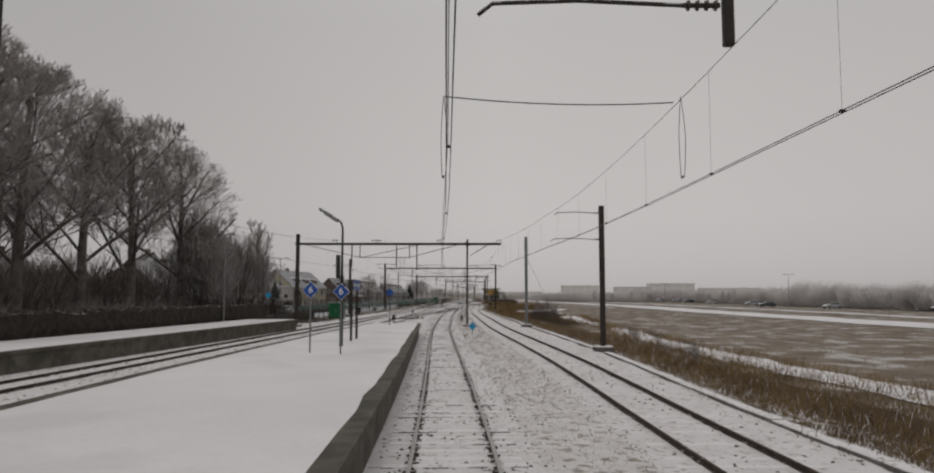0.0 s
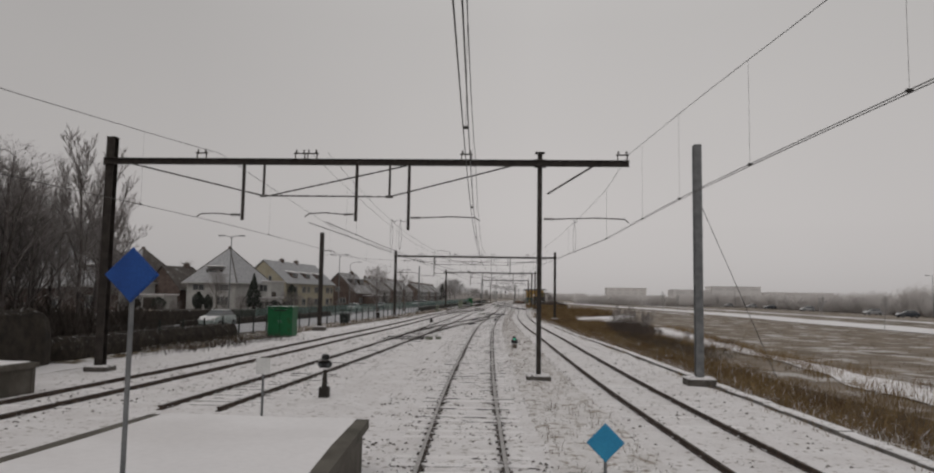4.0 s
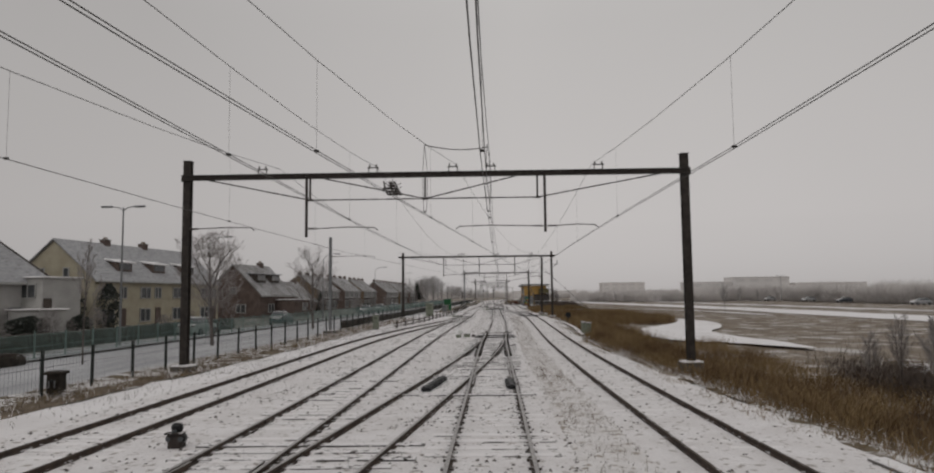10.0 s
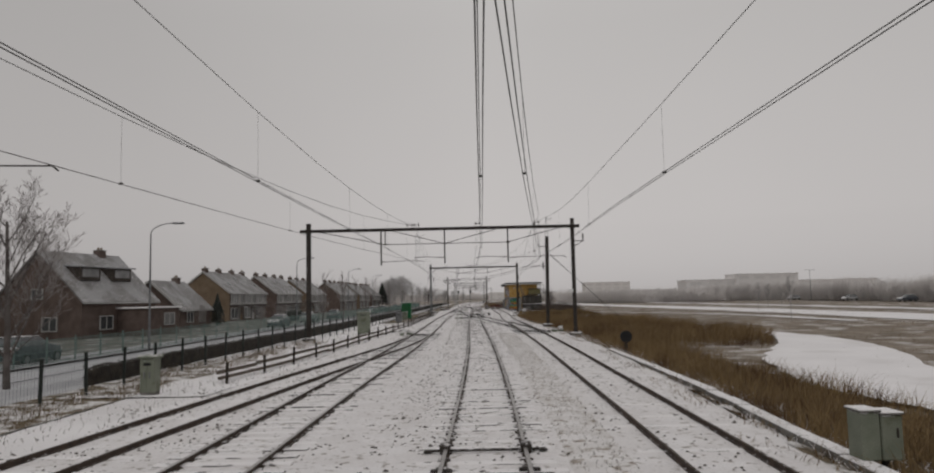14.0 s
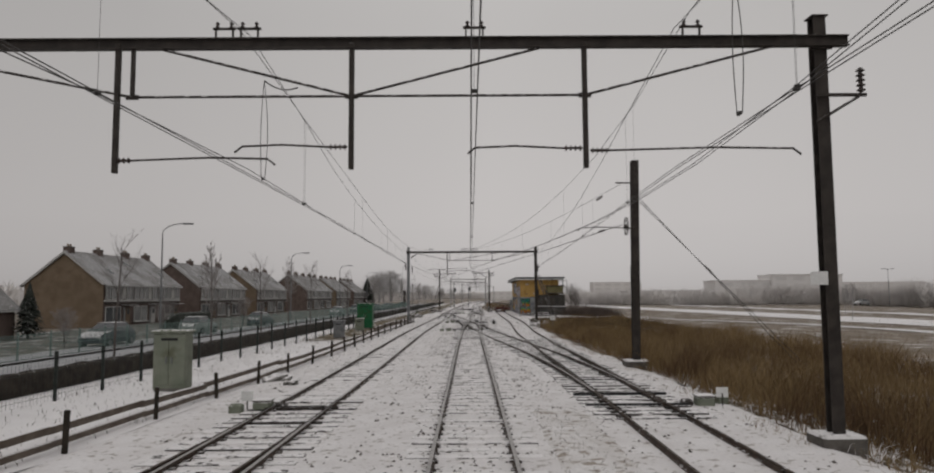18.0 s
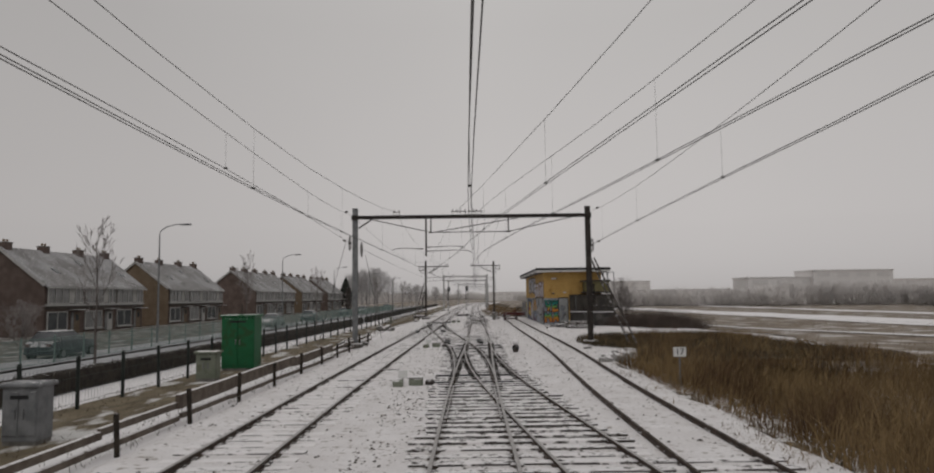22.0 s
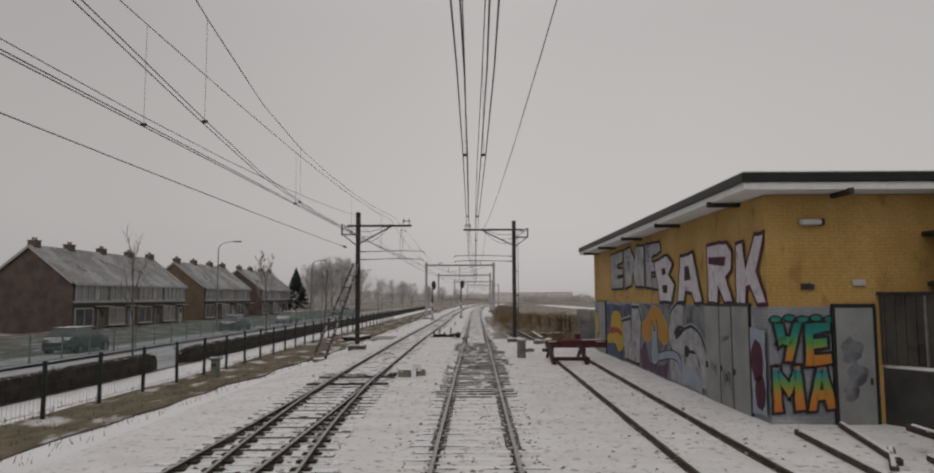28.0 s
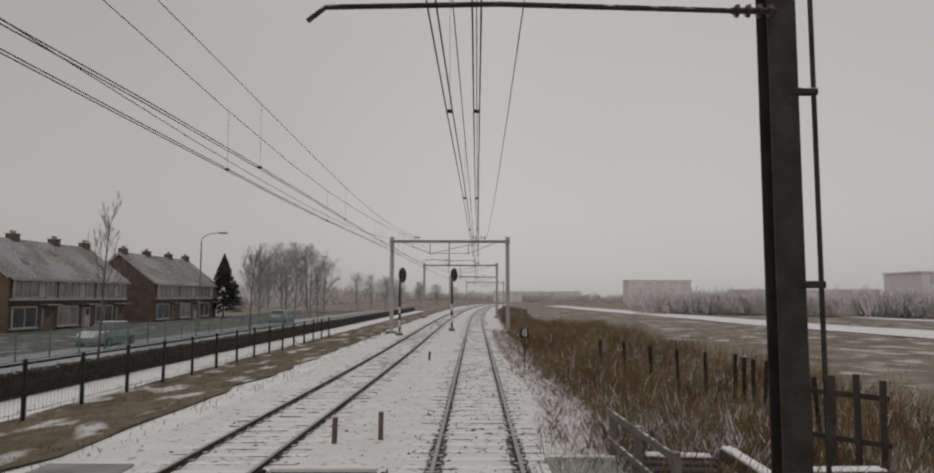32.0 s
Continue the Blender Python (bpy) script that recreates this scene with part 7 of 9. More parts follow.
def name_board():
    t = thing("station_name_board", (-5.4, 37.6, 0.74), 0, "blue station name board on two black posts", "sign")
    for s in (-0.8, 0.8):
        part("post", tubed([(0, s, -0.05), (0, s, 2.3)], 0.055, n=8), BLACK, t)
    b = part("board", boxed((0, 0, 2.52), (0.22, 2.1, 0.42), 0, 0.02), BLUE, t)
    part("board_cap", boxed((0, 0, 2.75), (0.28, 2.16, 0.04), 0, 0.01), STEEL_GREY, t)
    for s in (-1.07, 1.07):
        part("board_end", boxed((0, s, 2.52), (0.24, 0.05, 0.44), 0, 0.01), STEEL_DARK, t)
    for rz, x in ((90, 0.114), (-90, -0.114)):
        text_mesh("Alphen aan den Rijn", 0.235, pose(x, 0, 2.52, 90, 0, rz), WHITE, b)


name_board()


def platform_bin(x, y, z):
    t = thing("mast_lamp", (x, y, z), 0, "slender lamp mast behind the side platform", "lamp")
    part("pole", tubed([(0, 0, 0), (0, 0, 7.4)], 0.08, 0.05, 8), STEEL_GREY, t)
    for s in (-1, 1):
        part("lamp_head", boxed((s * 0.45, 0, 7.4), (0.6, 0.25, 0.12), 0, 0.03), STEEL_GREY, t)


platform_bin(-19.7, 62.0, 0.3)


def signal_mast(x, y, h, label):
    t = thing("light_signal", (x, y, -0.2), 0, label, "railway signal", "light signals")
    part("base", boxed((0, 0, 0.15), (0.5, 0.5, 0.4), 0, 0.04), CONCRETE, t)
    for k in range(8):
        part("pole_band", tubed([(0, 0, 0.3 + k * (h - 1.1) / 8), (0, 0, 0.3 + (k + 1) * (h - 1.1) / 8)], 0.07, n=8), WHITE if k in (1, 3) else STEEL_DARK, t)
    bm = bmesh.new()
    ring = []
    for k in range(20):
        a = 2 * math.pi * k / 20
        ring.append((0.20 + 0.30 * math.cos(a), h - 0.35 + 0.58 * math.sin(a)))
    f = [bm.verts.new((px, -0.05, pz)) for px, pz in ring]
    g = [bm.verts.new((px, 0.02, pz)) for px, pz in ring]
    bm.faces.new(f)
    bm.faces.new(g[::-1])
    for k in range(20):
        bm.faces.new((f[(k + 1) % 20], f[k], g[k], g[(k + 1) % 20]))
    hd = part("signal_shield", bm, BLACK, t)
    for z in (-0.32, 0, 0.32):
        part("lens", disc(bmesh.new(), (0.20, -0.07, h - 0.35 + z), 0.09, 0.06, "y", 12), GLASS, hd)
    part("ladder", tubed([(0.1, 0.15, 0.2), (0.1, 0.15, h - 0.5)], 0.02, n=4), STEEL_DARK, t)


signal_mast(-4.25, 372.8, 4.95, "black light signal on a banded post beside the track")
signal_mast(-0.45, 380.0, 5.2, "black light signal on a banded post between the tracks")


def stake(x, y, h, rz=0.0, w=0.10, m=None, label="short dark stake standing in the snow"):
    t = thing("stake", (x, y, -0.2), rz, label, "stake", "stakes")
    part("shaft", boxed((0, 0, h / 2), (w, w * 0.7, h), 0, 0.012, 0, random.uniform(-3, 3)), m or BOARD, t)
    part("cap", boxed((0, 0, h + 0.01), (w * 1.1, w * 0.8, 0.03), 0, 0.01), SNOW, t)


stake(-2.0, 333.5, 0.62)
stake(-1.13, 333.9, 0.66)
stake(-1.0, 352, 0.5)
stake(-8.0, 331.5, 1.1)


# ---------------------------------------------------------------- buffer stop, posts, heaps near the building
def buffer_stop():
    t = thing("buffer_stop", (5.0, 311.2, 0), 0, "faded red wooden buffer stop with snow on its beam", "buffer stop")
    part("beam", boxed((0, 0, 0.64), (2.76, 0.30, 0.34), 0, 0.03), RED_BARE, t)
    part("snow_cap", boxed((0.75, 0.03, 0.815), (0.9, 0.16, 0.03), 0, 0.012), SNOW, t)
    for s, fx, bx in ((-1, -1.25, -1.12), (1, 0.18, 0.36)):
        part("rail_leg", boxed((bx + 0.05, 0.22, 0.2), (0.17, 0.17, 0.92), 0, 0.02, 8), STEEL_DARK, t)
        part("front_leg", boxed((fx, -1.07, 0.26), (0.17, 0.17, 2.19), 0, 0.02, -69), RED_DARK, t)
        part("raking_leg", boxed((bx, 0.9, 0.25), (0.14, 0.14, 1.7), 0, 0.02, 62), STEEL_DARK, t)
        part("buffer_plate", boxed((s * 1.1, -0.19, 0.62), (0.42, 0.06, 0.28), 0, 0.02), RED_PAINT, t)
    part("cross_bar", boxed((-0.53, -2.05, 0.13), (1.62, 0.14, 0.16), 0, 0.02), RED_DARK, t)
    part("side_block", boxed((-1.35, -0.05, 0.38), (0.36, 0.28, 0.18), 0, 0.02), SLEEPER_BARE, t)
    part("lamp_plate", boxed((0.1, 0, 0.98), (0.26, 0.05, 0.26), 0, 0.01), RED_PAINT, t)


buffer_stop()


RUBBLE = mat("pale_broken_concrete", (0.26, 0.25, 0.24), (0.38, 0.37, 0.355), 3, 0.9, 0, 0.35, snow=1.0)


def block(x, y, s, rz, m, label, name="concrete_post", cat="post", z=-0.2):
    t = thing(name, (x, y, z), rz, label, cat)
    if cat == "rubble":
        rnd = random.Random(int(y * 10))
        for k in range(7):
            part("lump", boxed((rnd.uniform(-0.45, 0.45) * s[0], rnd.uniform(-0.45, 0.45) * s[1], s[2] * rnd.uniform(0.2, 0.55)), (s[0] * rnd.uniform(0.3, 0.6), s[1] * rnd.uniform(0.3, 0.6), s[2] * rnd.uniform(0.5, 0.9)), rnd.uniform(0, 90), 0.045, rnd.uniform(-22, 22), rnd.uniform(-22, 22)), m, t)
        return
    part("body", boxed((0, 0, s[2] / 2), s, 0, 0.035), m, t)
    part("snow_cap", boxed((0, 0, s[2] + 0.015), (s[0] * 0.9, s[1] * 0.9, 0.05), 0, 0.02), SNOW, t)


block(2.62, 312.6, (0.36, 0.36, 0.98), 8, CONCRETE, "stout concrete post in the snow")
block(3.2, 316.5, (0.7, 0.5, 0.35), 25, CONCRETE, "broken concrete lump under snow", "concrete_lump", "rubble")
block(4.95, 254.8, (0.9, 0.7, 0.45), 10, RUBBLE, "concrete cable lid under snow", "concrete_lump", "rubble")
block(5.75, 255.3, (1.0, 0.7, 0.6), -15, RUBBLE, "concrete cable lid under snow", "concrete_lump", "rubble")
block(5.5, 262.5, (0.5, 0.4, 0.25), 30, CONCRETE, "concrete cable lid under snow", "concrete_lump", "rubble")
block(-8.2, 212.0, (0.9, 0.7, 0.35), 12, CONCRETE, "snow-covered rubble heap by the board rail", "concrete_lump", "rubble")
block(-7.5, 211.0, (0.5, 0.4, 0.3), 40, CONCRETE, "snow-covered rubble heap by the board rail", "concrete_lump", "rubble")


def plank_heap(x, y, n, seed, label, rz=0):
    t = thing("plank_heap", (x, y, -0.2), rz, label, "plank pile", "plank heaps")
    rnd = random.Random(seed)
    for k in range(n):
        part("plank", boxed((rnd.uniform(-0.5, 0.5), rnd.uniform(-0.5, 0.5), 0.08 + 0.10 * (k // 3)), (rnd.uniform(1.6, 3.0), 0.24, 0.12), rnd.uniform(-35, 35), 0.015, rnd.uniform(-3, 3), rnd.uniform(-4, 4)), SLEEPER_BARE, t)


plank_heap(8.3, 289.6, 9, 1, "heap of old sleepers dusted with snow", 12)
plank_heap(9.7, 288.6, 9, 2, "heap of old sleepers dusted with snow", 38)
plank_heap(9.0, 286.6, 7, 5, "heap of old sleepers dusted with snow", -20)
for x0, y0, x1, y1 in ((8.35, 292.0, 7.95, 286.4), (8.85, 292.0, 8.75, 286.2), (9.35, 292.2, 9.5, 286.6), (9.9, 292.4, 10.0, 287.2), (10.4, 292.6, 10.3, 288.2), (6.85, 293.4, 6.15, 286.7), (7.75, 291.6, 6.85, 290.0), (8.2, 294.2, 7.3, 290.6)):
    run_y = math.hypot(x1 - x0, y1 - y0)
    low = x0 < 8.3
    t = thing("stored_rail", ((x0 + x1) / 2, (y0 + y1) / 2, -0.12 if low else 0.22), math.degrees(math.atan2(y1 - y0, x1 - x0)) - 90, "loose rail lying in the snow by the building" if low else "loose rail lying across old sleepers", "rail", "stored rails")
    part("rail_bar", boxed((0, 0, 0.06), (0.13, run_y, 0.13), 0, 0.02), RAIL, t)
    part("snow_line", boxed((0.01, 0, 0.135), (0.07, run_y * 0.94, 0.03), 0, 0.01), SNOW, t)


def trestle(x, y):
    t = thing("low_barrier", (x, y, -0.2), -3, "low dark timber barrier between the tracks", "barrier")
    part("beam", boxed((0.0, 0, 0.30), (1.55, 0.16, 0.24), 0, 0.02, 0, -2), SLEEPER_BARE, t)
    part("beam_end", boxed((0.92, 0.05, 0.30), (0.32, 0.22, 0.42), 0, 0.03, 0, 18), HEDGE, t)
    for s, h in ((-0.80, 0.62), (-0.05, 0.55)):
        part("leg", boxed((s, -0.10, h / 2 - 0.02), (0.10, 0.10, h), 0, 0.012, 0, 2), HEDGE, t)
    part("foot_board", boxed((-0.1, 0.2, 0.05), (0.9, 0.2, 0.08), 8, 0.01), SLEEPER_BARE, t)


trestle(-1.45, 329.3)


def board_stack(x, y, rz, seed, n, length, label):
    """Long boards piled on cross bearers, snow on top."""
    t = thing("board_stack", (x, y, -0.2), rz, label, "board pile", "board stacks")
    rnd = random.Random(seed)
    for s in (-0.38, 0.0, 0.38):
        part("bearer", boxed((0, s * length, 0.08), (1.2, 0.16, 0.16), rnd.uniform(-5, 5), 0.02), HEDGE, t)
    for k in range(n):
        lay = k // 3
        bx = -0.45 + 0.45 * (k % 3) + rnd.uniform(-0.06, 0.06)
        bd = part("board", boxed((bx, rnd.uniform(-0.3, 0.3), 0.21 + 0.12 * lay), (0.30, length * rnd.uniform(0.85, 1.05), 0.11), rnd.uniform(-3, 3), 0.015), TIMBER_DARK, t)
        if lay == (n - 1) // 3 and (length > 3 or k % 3 == 2):
            part("snow_line", boxed((bx, 0, 0.285 + 0.12 * lay), (0.26, length * 0.84, 0.05), 0, 0.02), SNOW, bd)


board_stack(-7.75, 329.4, -10, 1, 3, 3.2, "stack of long snow-topped boards beside the street fence")
board_stack(4.2, 331.2, 84, 2, 3, 1.3, "low dark boards lying behind the mast")
board_stack(6.2, 329.6, 92, 3, 6, 1.7, "stack of dark boards behind the mast")
board_stack(6.7, 324.9, 70, 4, 2, 1.3, "low pallet of boards under snow")


def culvert():
    """A small crossing of the ditch: concrete slabs, dark planks for a timber-lined pit's shade and a hand rail."""
    for name, c, sz, lab in (("concrete_slab", (2.6, 330.35, -0.13), (1.2, 3.5, 0.16), "smooth grey concrete slab beside the track"), ("concrete_slab", (-5.85, 329.9, -0.15), (1.5, 3.6, 0.16), "smooth grey concrete apron beside the track")):
        t = thing(name, c, 0, lab, "slab", "culvert slabs")
        part("slab_body", boxed((0, 0, 0), sz, 0, 0.02), CONCRETE_BARE, t)
        part("snow_edge", boxed((0.1, sz[1] * 0.5 + 0.03, 0.02), (sz[0] * 1.05, 0.24, 0.14), 0, 0.05), SNOW, t)
    # no hollow is cut: dark planks lie flat where the pit is in shade
    t = thing("pit_dark_planks", (-1.72, 329.9, -0.16), 0, "flat dark timber planks for the shaded pit between the tracks, with snowy edges", "pit")
    for k in range(9):
        part("plank", boxed((0, -1.1 + 0.27 * k, 0.03), (1.75, 0.25, 0.10), random.uniform(-0.6, 0.6), 0.012), TIMBER_DARK, t)
    for sx in (-1, 1):
        part("side_board", boxed((sx * 0.95, 0, 0.06), (0.14, 2.6, 0.18), 0, 0.02), SLEEPER, t)
    part("end_board", boxed((0, 1.28, 0.06), (2.0, 0.16, 0.18), 0, 0.02), SNOW, t)
    part("end_board", boxed((-0.1, -1.3, 0.06), (1.9, 0.3, 0.16), 0, 0.03), SNOW, t)
    t = thing("hand_rail", (3.3, 330.4, -0.2), 1.5, "weathered grey timber hand rail beside the slab", "railing")
    for y in (-1.75, 0.1, 1.8):
        part("post", boxed((0, y, 0.45), (0.11, 0.11, 1.05), 0, 0.012), RAIL_TIMBER, t)
    for z in (0.42, 0.92):
        part("rail", boxed((-0.06, 0.02, z), (0.05, 3.75, 0.12), 0, 0.01), RAIL_TIMBER, t)
    t = thing("timber_beam", (5.12, 329.4, -0.08), 3, "long fallen timber beam with snow on top", "beam")
    part("beam_body", boxed((0, 0, 0.10), (0.22, 4.1, 0.2), 0, 0.02, 3), TIMBER_DARK, t)
    part("snow_line", boxed((0, 0, 0.23), (0.20, 4.0, 0.06), 0, 0.02, 3), SNOW, t)


culvert()
lean = thing("leaning_plank", (3.4, 326.0, 0.52), 0, "snow-covered plank leaning on the low boards", "plank")
run = Vector((1.4, 0.8, -0.70))
tip = run.to_track_quat("X", "Z").to_matrix().to_4x4()
for nm, lift, th, mm in (("plank", 0.0, 0.07, TIMBER_DARK), ("snow_line", 0.055, 0.04, SNOW)):
    pl = part(nm, boxed((run.length / 2, 0, lift), (run.length, 0.26, th), 0, 0.012), mm, lean)
    pl.matrix_basis = tip
slab = thing("crossing_slab", (2.35, 330.4, -0.2), -1, "flat grey slab beside the running track", "slab")
part("slab_top", boxed((0, 0, 0.06), (1.0, 2.6, 0.14), 0, 0.02), CONCRETE, slab)
part("slab_edge", boxed((-0.55, 0, 0.05), (0.08, 2.6, 0.12), 0, 0.01), BOARD, slab)
rub = thing("rubble_heap", (4.8, 323.0, -0.22), 15, "grey rubble heap flecked with snow", "rubble")
for k in range(9):
    part("lump", boxed((random.uniform(-0.45, 0.45), random.uniform(-0.35, 0.35), 0.12 + random.uniform(0, 0.14)), (random.uniform(0.25, 0.5), random.uniform(0.25, 0.45), random.uniform(0.18, 0.34)), random.uniform(0, 90), 0.05, random.uniform(-20, 20), random.uniform(-20, 20)), CONCRETE, rub)
for x, y in ((-0.05, 324.6), (1.55, 324.4), (-0.1, 327.5)):
    mk = thing("track_magnet", (x, y, -0.16), 0, "small black box beside the rail", "trackside box", "track boxes")
    part("body", boxed((0, 0, 0.10), (0.24, 0.34, 0.22), random.uniform(-10, 10), 0.04), BLACK, mk)
    part("cable", tubed([(0.1, 0.1, 0.05), (0.3, 0.5, 0.0), (0.25, 1.0, -0.02)], 0.018, n=5), BLACK, mk)


# ---------------------------------------------------------------- the ochre railway building
ANNEX = mat("dull_grey_sheet_metal", (0.056, 0.049, 0.043), (0.092, 0.082, 0.071), 1.5, 0.7, 0.2, 0.1, third=(0.05, 0.047, 0.045), third_scale=1.2, third_at=0.58)
DOCK = mat("wet_dark_concrete", (0.035, 0.033, 0.032), (0.07, 0.066, 0.062), 1.2, 0.85, 0, 0.3, third=(0.10, 0.095, 0.09), third_scale=0.9, third_at=0.62)
CABIN = mat("dull_olive_panel", (0.13, 0.115, 0.055), (0.19, 0.165, 0.08), 1.2, 0.8, 0, 0.15)


def railway_building():
    b = thing("railway_building", (6.85, 294.6, -0.2), -0.9, "ochre brick railway building with a flat roof and graffiti", "building")
    W, L, H, band = 5.8, 23.5, 5.35, 2.75
    part("upper_wall", boxed((W / 2, L / 2, (H + band) / 2), (W, L, H - band)), YELLOW_WALL, b)
    part("lower_wall", boxed((W / 2, L / 2, band / 2 - 0.05), (W + 0.004, L + 0.004, band + 0.1)), GREY_WALL, b)
    part("ochre_pier", boxed((W * 0.70, -0.012, band / 2), (W * 0.55, 0.03, band)), YELLOW_WALL, b)
    r = part("roof_slab", boxed((W / 2, 11.5, H + 0.10), (W + 1.5, 24.6, 0.16)), WHITE, b, "white soffit under the flat roof")
    part("fascia", boxed((W / 2, 11.5, H + 0.29), (W + 1.62, 24.72, 0.22), 0, 0.02), BLACK, b, "black roof edge")
    part("roof_snow", boxed((W / 2, 11.5, H + 0.42), (W + 1.5, 24.6, 0.05), 0, 0.02), SNOW, b)
    for y in (1.5, 6.8, 12.1, 17.4, 22.0):
        part("roof_bracket", boxed((-0.40, y, H - 0.02), (0.85, 0.12, 0.14), 0, 0.01), STEEL_DARK, b)
    for x in (1.6, 4.8):
        part("roof_bracket", boxed((x, -0.45, H - 0.02), (0.12, 0.85, 0.14), 0, 0.01), STEEL_DARK, b)
    # doors and hatches on the track side
    for y, w, h in ((1.62, 1.14, 2.74), (2.68, 0.90, 2.72), (3.76, 1.20, 2.72), (21.15, 2.1, 2.72)):
        d = part("steel_door", boxed((-0.03, y, h / 2), (0.08, w - 0.06, h), 0, 0.012), DOOR_PAINT, b)
        part("door_jamb", boxed((-0.022, y - w / 2, h / 2), (0.07, 0.06, h)), BLACK, b)
        part("door_handle", boxed((-0.09, y + w * 0.36, 1.05), (0.05, 0.05, 0.16), 0, 0.01), STEEL_DARK, d)
        part("door_frame", boxed((-0.02, y, h + 0.04), (0.09, w + 0.16, 0.08), 0, 0.01), BLACK, b)
    d = part("end_door", boxed((1.93, -0.05, 1.36), (0.86, 0.08, 2.72), 0, 0.012), DOOR_PAINT, b)
    part("door_handle", boxed((2.25, -0.11, 1.05), (0.05, 0.05, 0.16), 0, 0.01), STEEL_DARK, d)
    part("door_frame", boxed((1.93, -0.045, 2.77), (1.0, 0.09, 0.09), 0, 0.01), BLACK, b)
    for x in (1.46, 2.40):
        part("door_jamb", boxed((x, -0.045, 1.36), (0.07, 0.09, 2.74)), BLACK, b)
    part("wall_lamp", boxed((1.03, -0.10, 4.70), (0.50, 0.16, 0.13), 0, 0.03), LAMP_GLASS, b)
    part("lamp_bracket", boxed((1.28, -0.09, 4.70), (0.10, 0.18, 0.16), 0, 0.02), STEEL_DARK, b)
    for x, z, m in ((0.92, 3.22, STEEL_DARK), (2.10, 3.30, HOUSE_TRIM)):
        part("wall_vent", boxed((x, -0.04, z), (0.30, 0.05, 0.14), 0, 0.01), m, b)

    def prism(plan, z0, z1):
        bm = bmesh.new()
        lo = [bm.verts.new((px, py, z0)) for px, py in plan]
        hi = [bm.verts.new((px, py, z1)) for px, py in plan]
        n = len(plan)
        for k in range(n):
            bm.faces.new((lo[k], lo[(k + 1) % n], hi[(k + 1) % n], hi[k]))
        bm.faces.new(lo[::-1])
        bm.faces.new(hi)
        return bm

    # loading dock with a slanting face, louvred sheet metal above it, a cabin and mesh frames on top
    a = part("annex", prism([(2.56, -0.02), (4.55, -3.6), (6.35, -3.6), (6.35, -0.02)], 0.0, 1.36), DOCK, b, "dark loading dock wall")
    part("dock_ledge", prism([(2.60, -0.04), (4.50, -3.66), (6.42, -3.66), (6.42, -0.04)], 1.36, 1.43), SNOW, a, "snow on the dock's edge")
    up = part("sheet_wall", prism([(2.54, -0.04), (4.62, -3.3), (6.30, -3.3), (6.30, -0.04)], 1.43, 3.02), ANNEX, b, "grey louvred sheet-metal wall")
    ux, uy = Vector((2.08, -3.26)).normalized()
    for k in range(17):
        d = 0.10 + k * 0.225
        part("rib", boxed((2.54 + ux * d - 0.02, -0.04 + uy * d - 0.012, 2.22), (0.05, 0.05, 1.56), math.degrees(math.atan2(uy, ux))), STEEL_GREY if k % 8 == 4 else ANNEX, up)
    for k in range(8):
        part("rib", boxed((4.70 + k * 0.22, -3.32, 2.22), (0.05, 0.05, 1.56)), ANNEX, up)
    part("wall_cap", prism([(2.48, -0.04), (4.56, -3.38), (6.36, -3.38), (6.36, -0.04)], 3.02, 3.08), STEEL_DARK, up)
    for x, y in ((3.1, -0.72), (3.75, -1.85), (4.4, -2.95)):
        part("vent_box", boxed((x, y, 1.72), (0.22, 0.30, 0.46), -30, 0.02), STEEL_DARK, up)
    cb = part("roof_cabin", boxed((5.05, -1.0, 3.86), (2.3, 1.9, 1.0), 0, 0.03), CABIN, b, "dull olive cabin on the annex roof")
    part("cabin_roof", boxed((5.0, -1.0, 4.42), (2.75, 2.3, 0.12), 0, 0.02), STEEL_DARK, cb)
    part("cabin_deck", boxed((5.0, -1.0, 3.28), (2.6, 2.2, 0.12), 0, 0.02), STEEL_DARK, cb)
    part("cabin_post", boxed((3.98, -1.9, 3.8), (0.07, 0.07, 1.2)), STEEL_DARK, cb)
    for x in (5.95, 6.32, 6.42, 7.0):
        part("frame_post", boxed((x, -0.35, 4.25), (0.07, 0.07, 2.1)), STEEL_GREY, b)
    for z in (3.3, 4.3, 5.27):
        part("frame_rail", boxed((6.48, -0.35, z), (1.12, 0.06, 0.06)), STEEL_GREY, b)
    return b


bld = railway_building()
G_WHITE = coursed(mat("graffiti_white", (0.66, 0.62, 0.65), (0.52, 0.48, 0.52), 3.2, 0.7, 0, 0.15, third=(0.36, 0.30, 0.34), third_scale=2.2, third_at=0.63), depth=0.35)
G_SILVER = coursed(mat("graffiti_silver", (0.27, 0.27, 0.285), (0.42, 0.42, 0.435), 2.2, 0.6, 0, 0.15, third=(0.16, 0.155, 0.16), third_scale=2.0, third_at=0.62), depth=0.4)
G_BLACK = mat("graffiti_black", (0.018, 0.016, 0.018), (0.035, 0.03, 0.035), 3, 0.8, 0, 0.05)
G_TEAL = mat("graffiti_teal", (0.02, 0.22, 0.17), (0.015, 0.14, 0.13), 2.0, 0.7, 0, 0.05, third=(0.05, 0.30, 0.10), third_scale=1.5, third_at=0.55)
G_ORANGE = mat("graffiti_orange", (0.46, 0.17, 0.03), (0.38, 0.25, 0.03), 2.0, 0.7, 0, 0.05)
G_BLUE = mat("graffiti_blue", (0.045, 0.065, 0.135), (0.085, 0.105, 0.17), 1.8, 0.8, 0, 0.1, third=(0.15, 0.15, 0.16), third_scale=1.4, third_at=0.6)
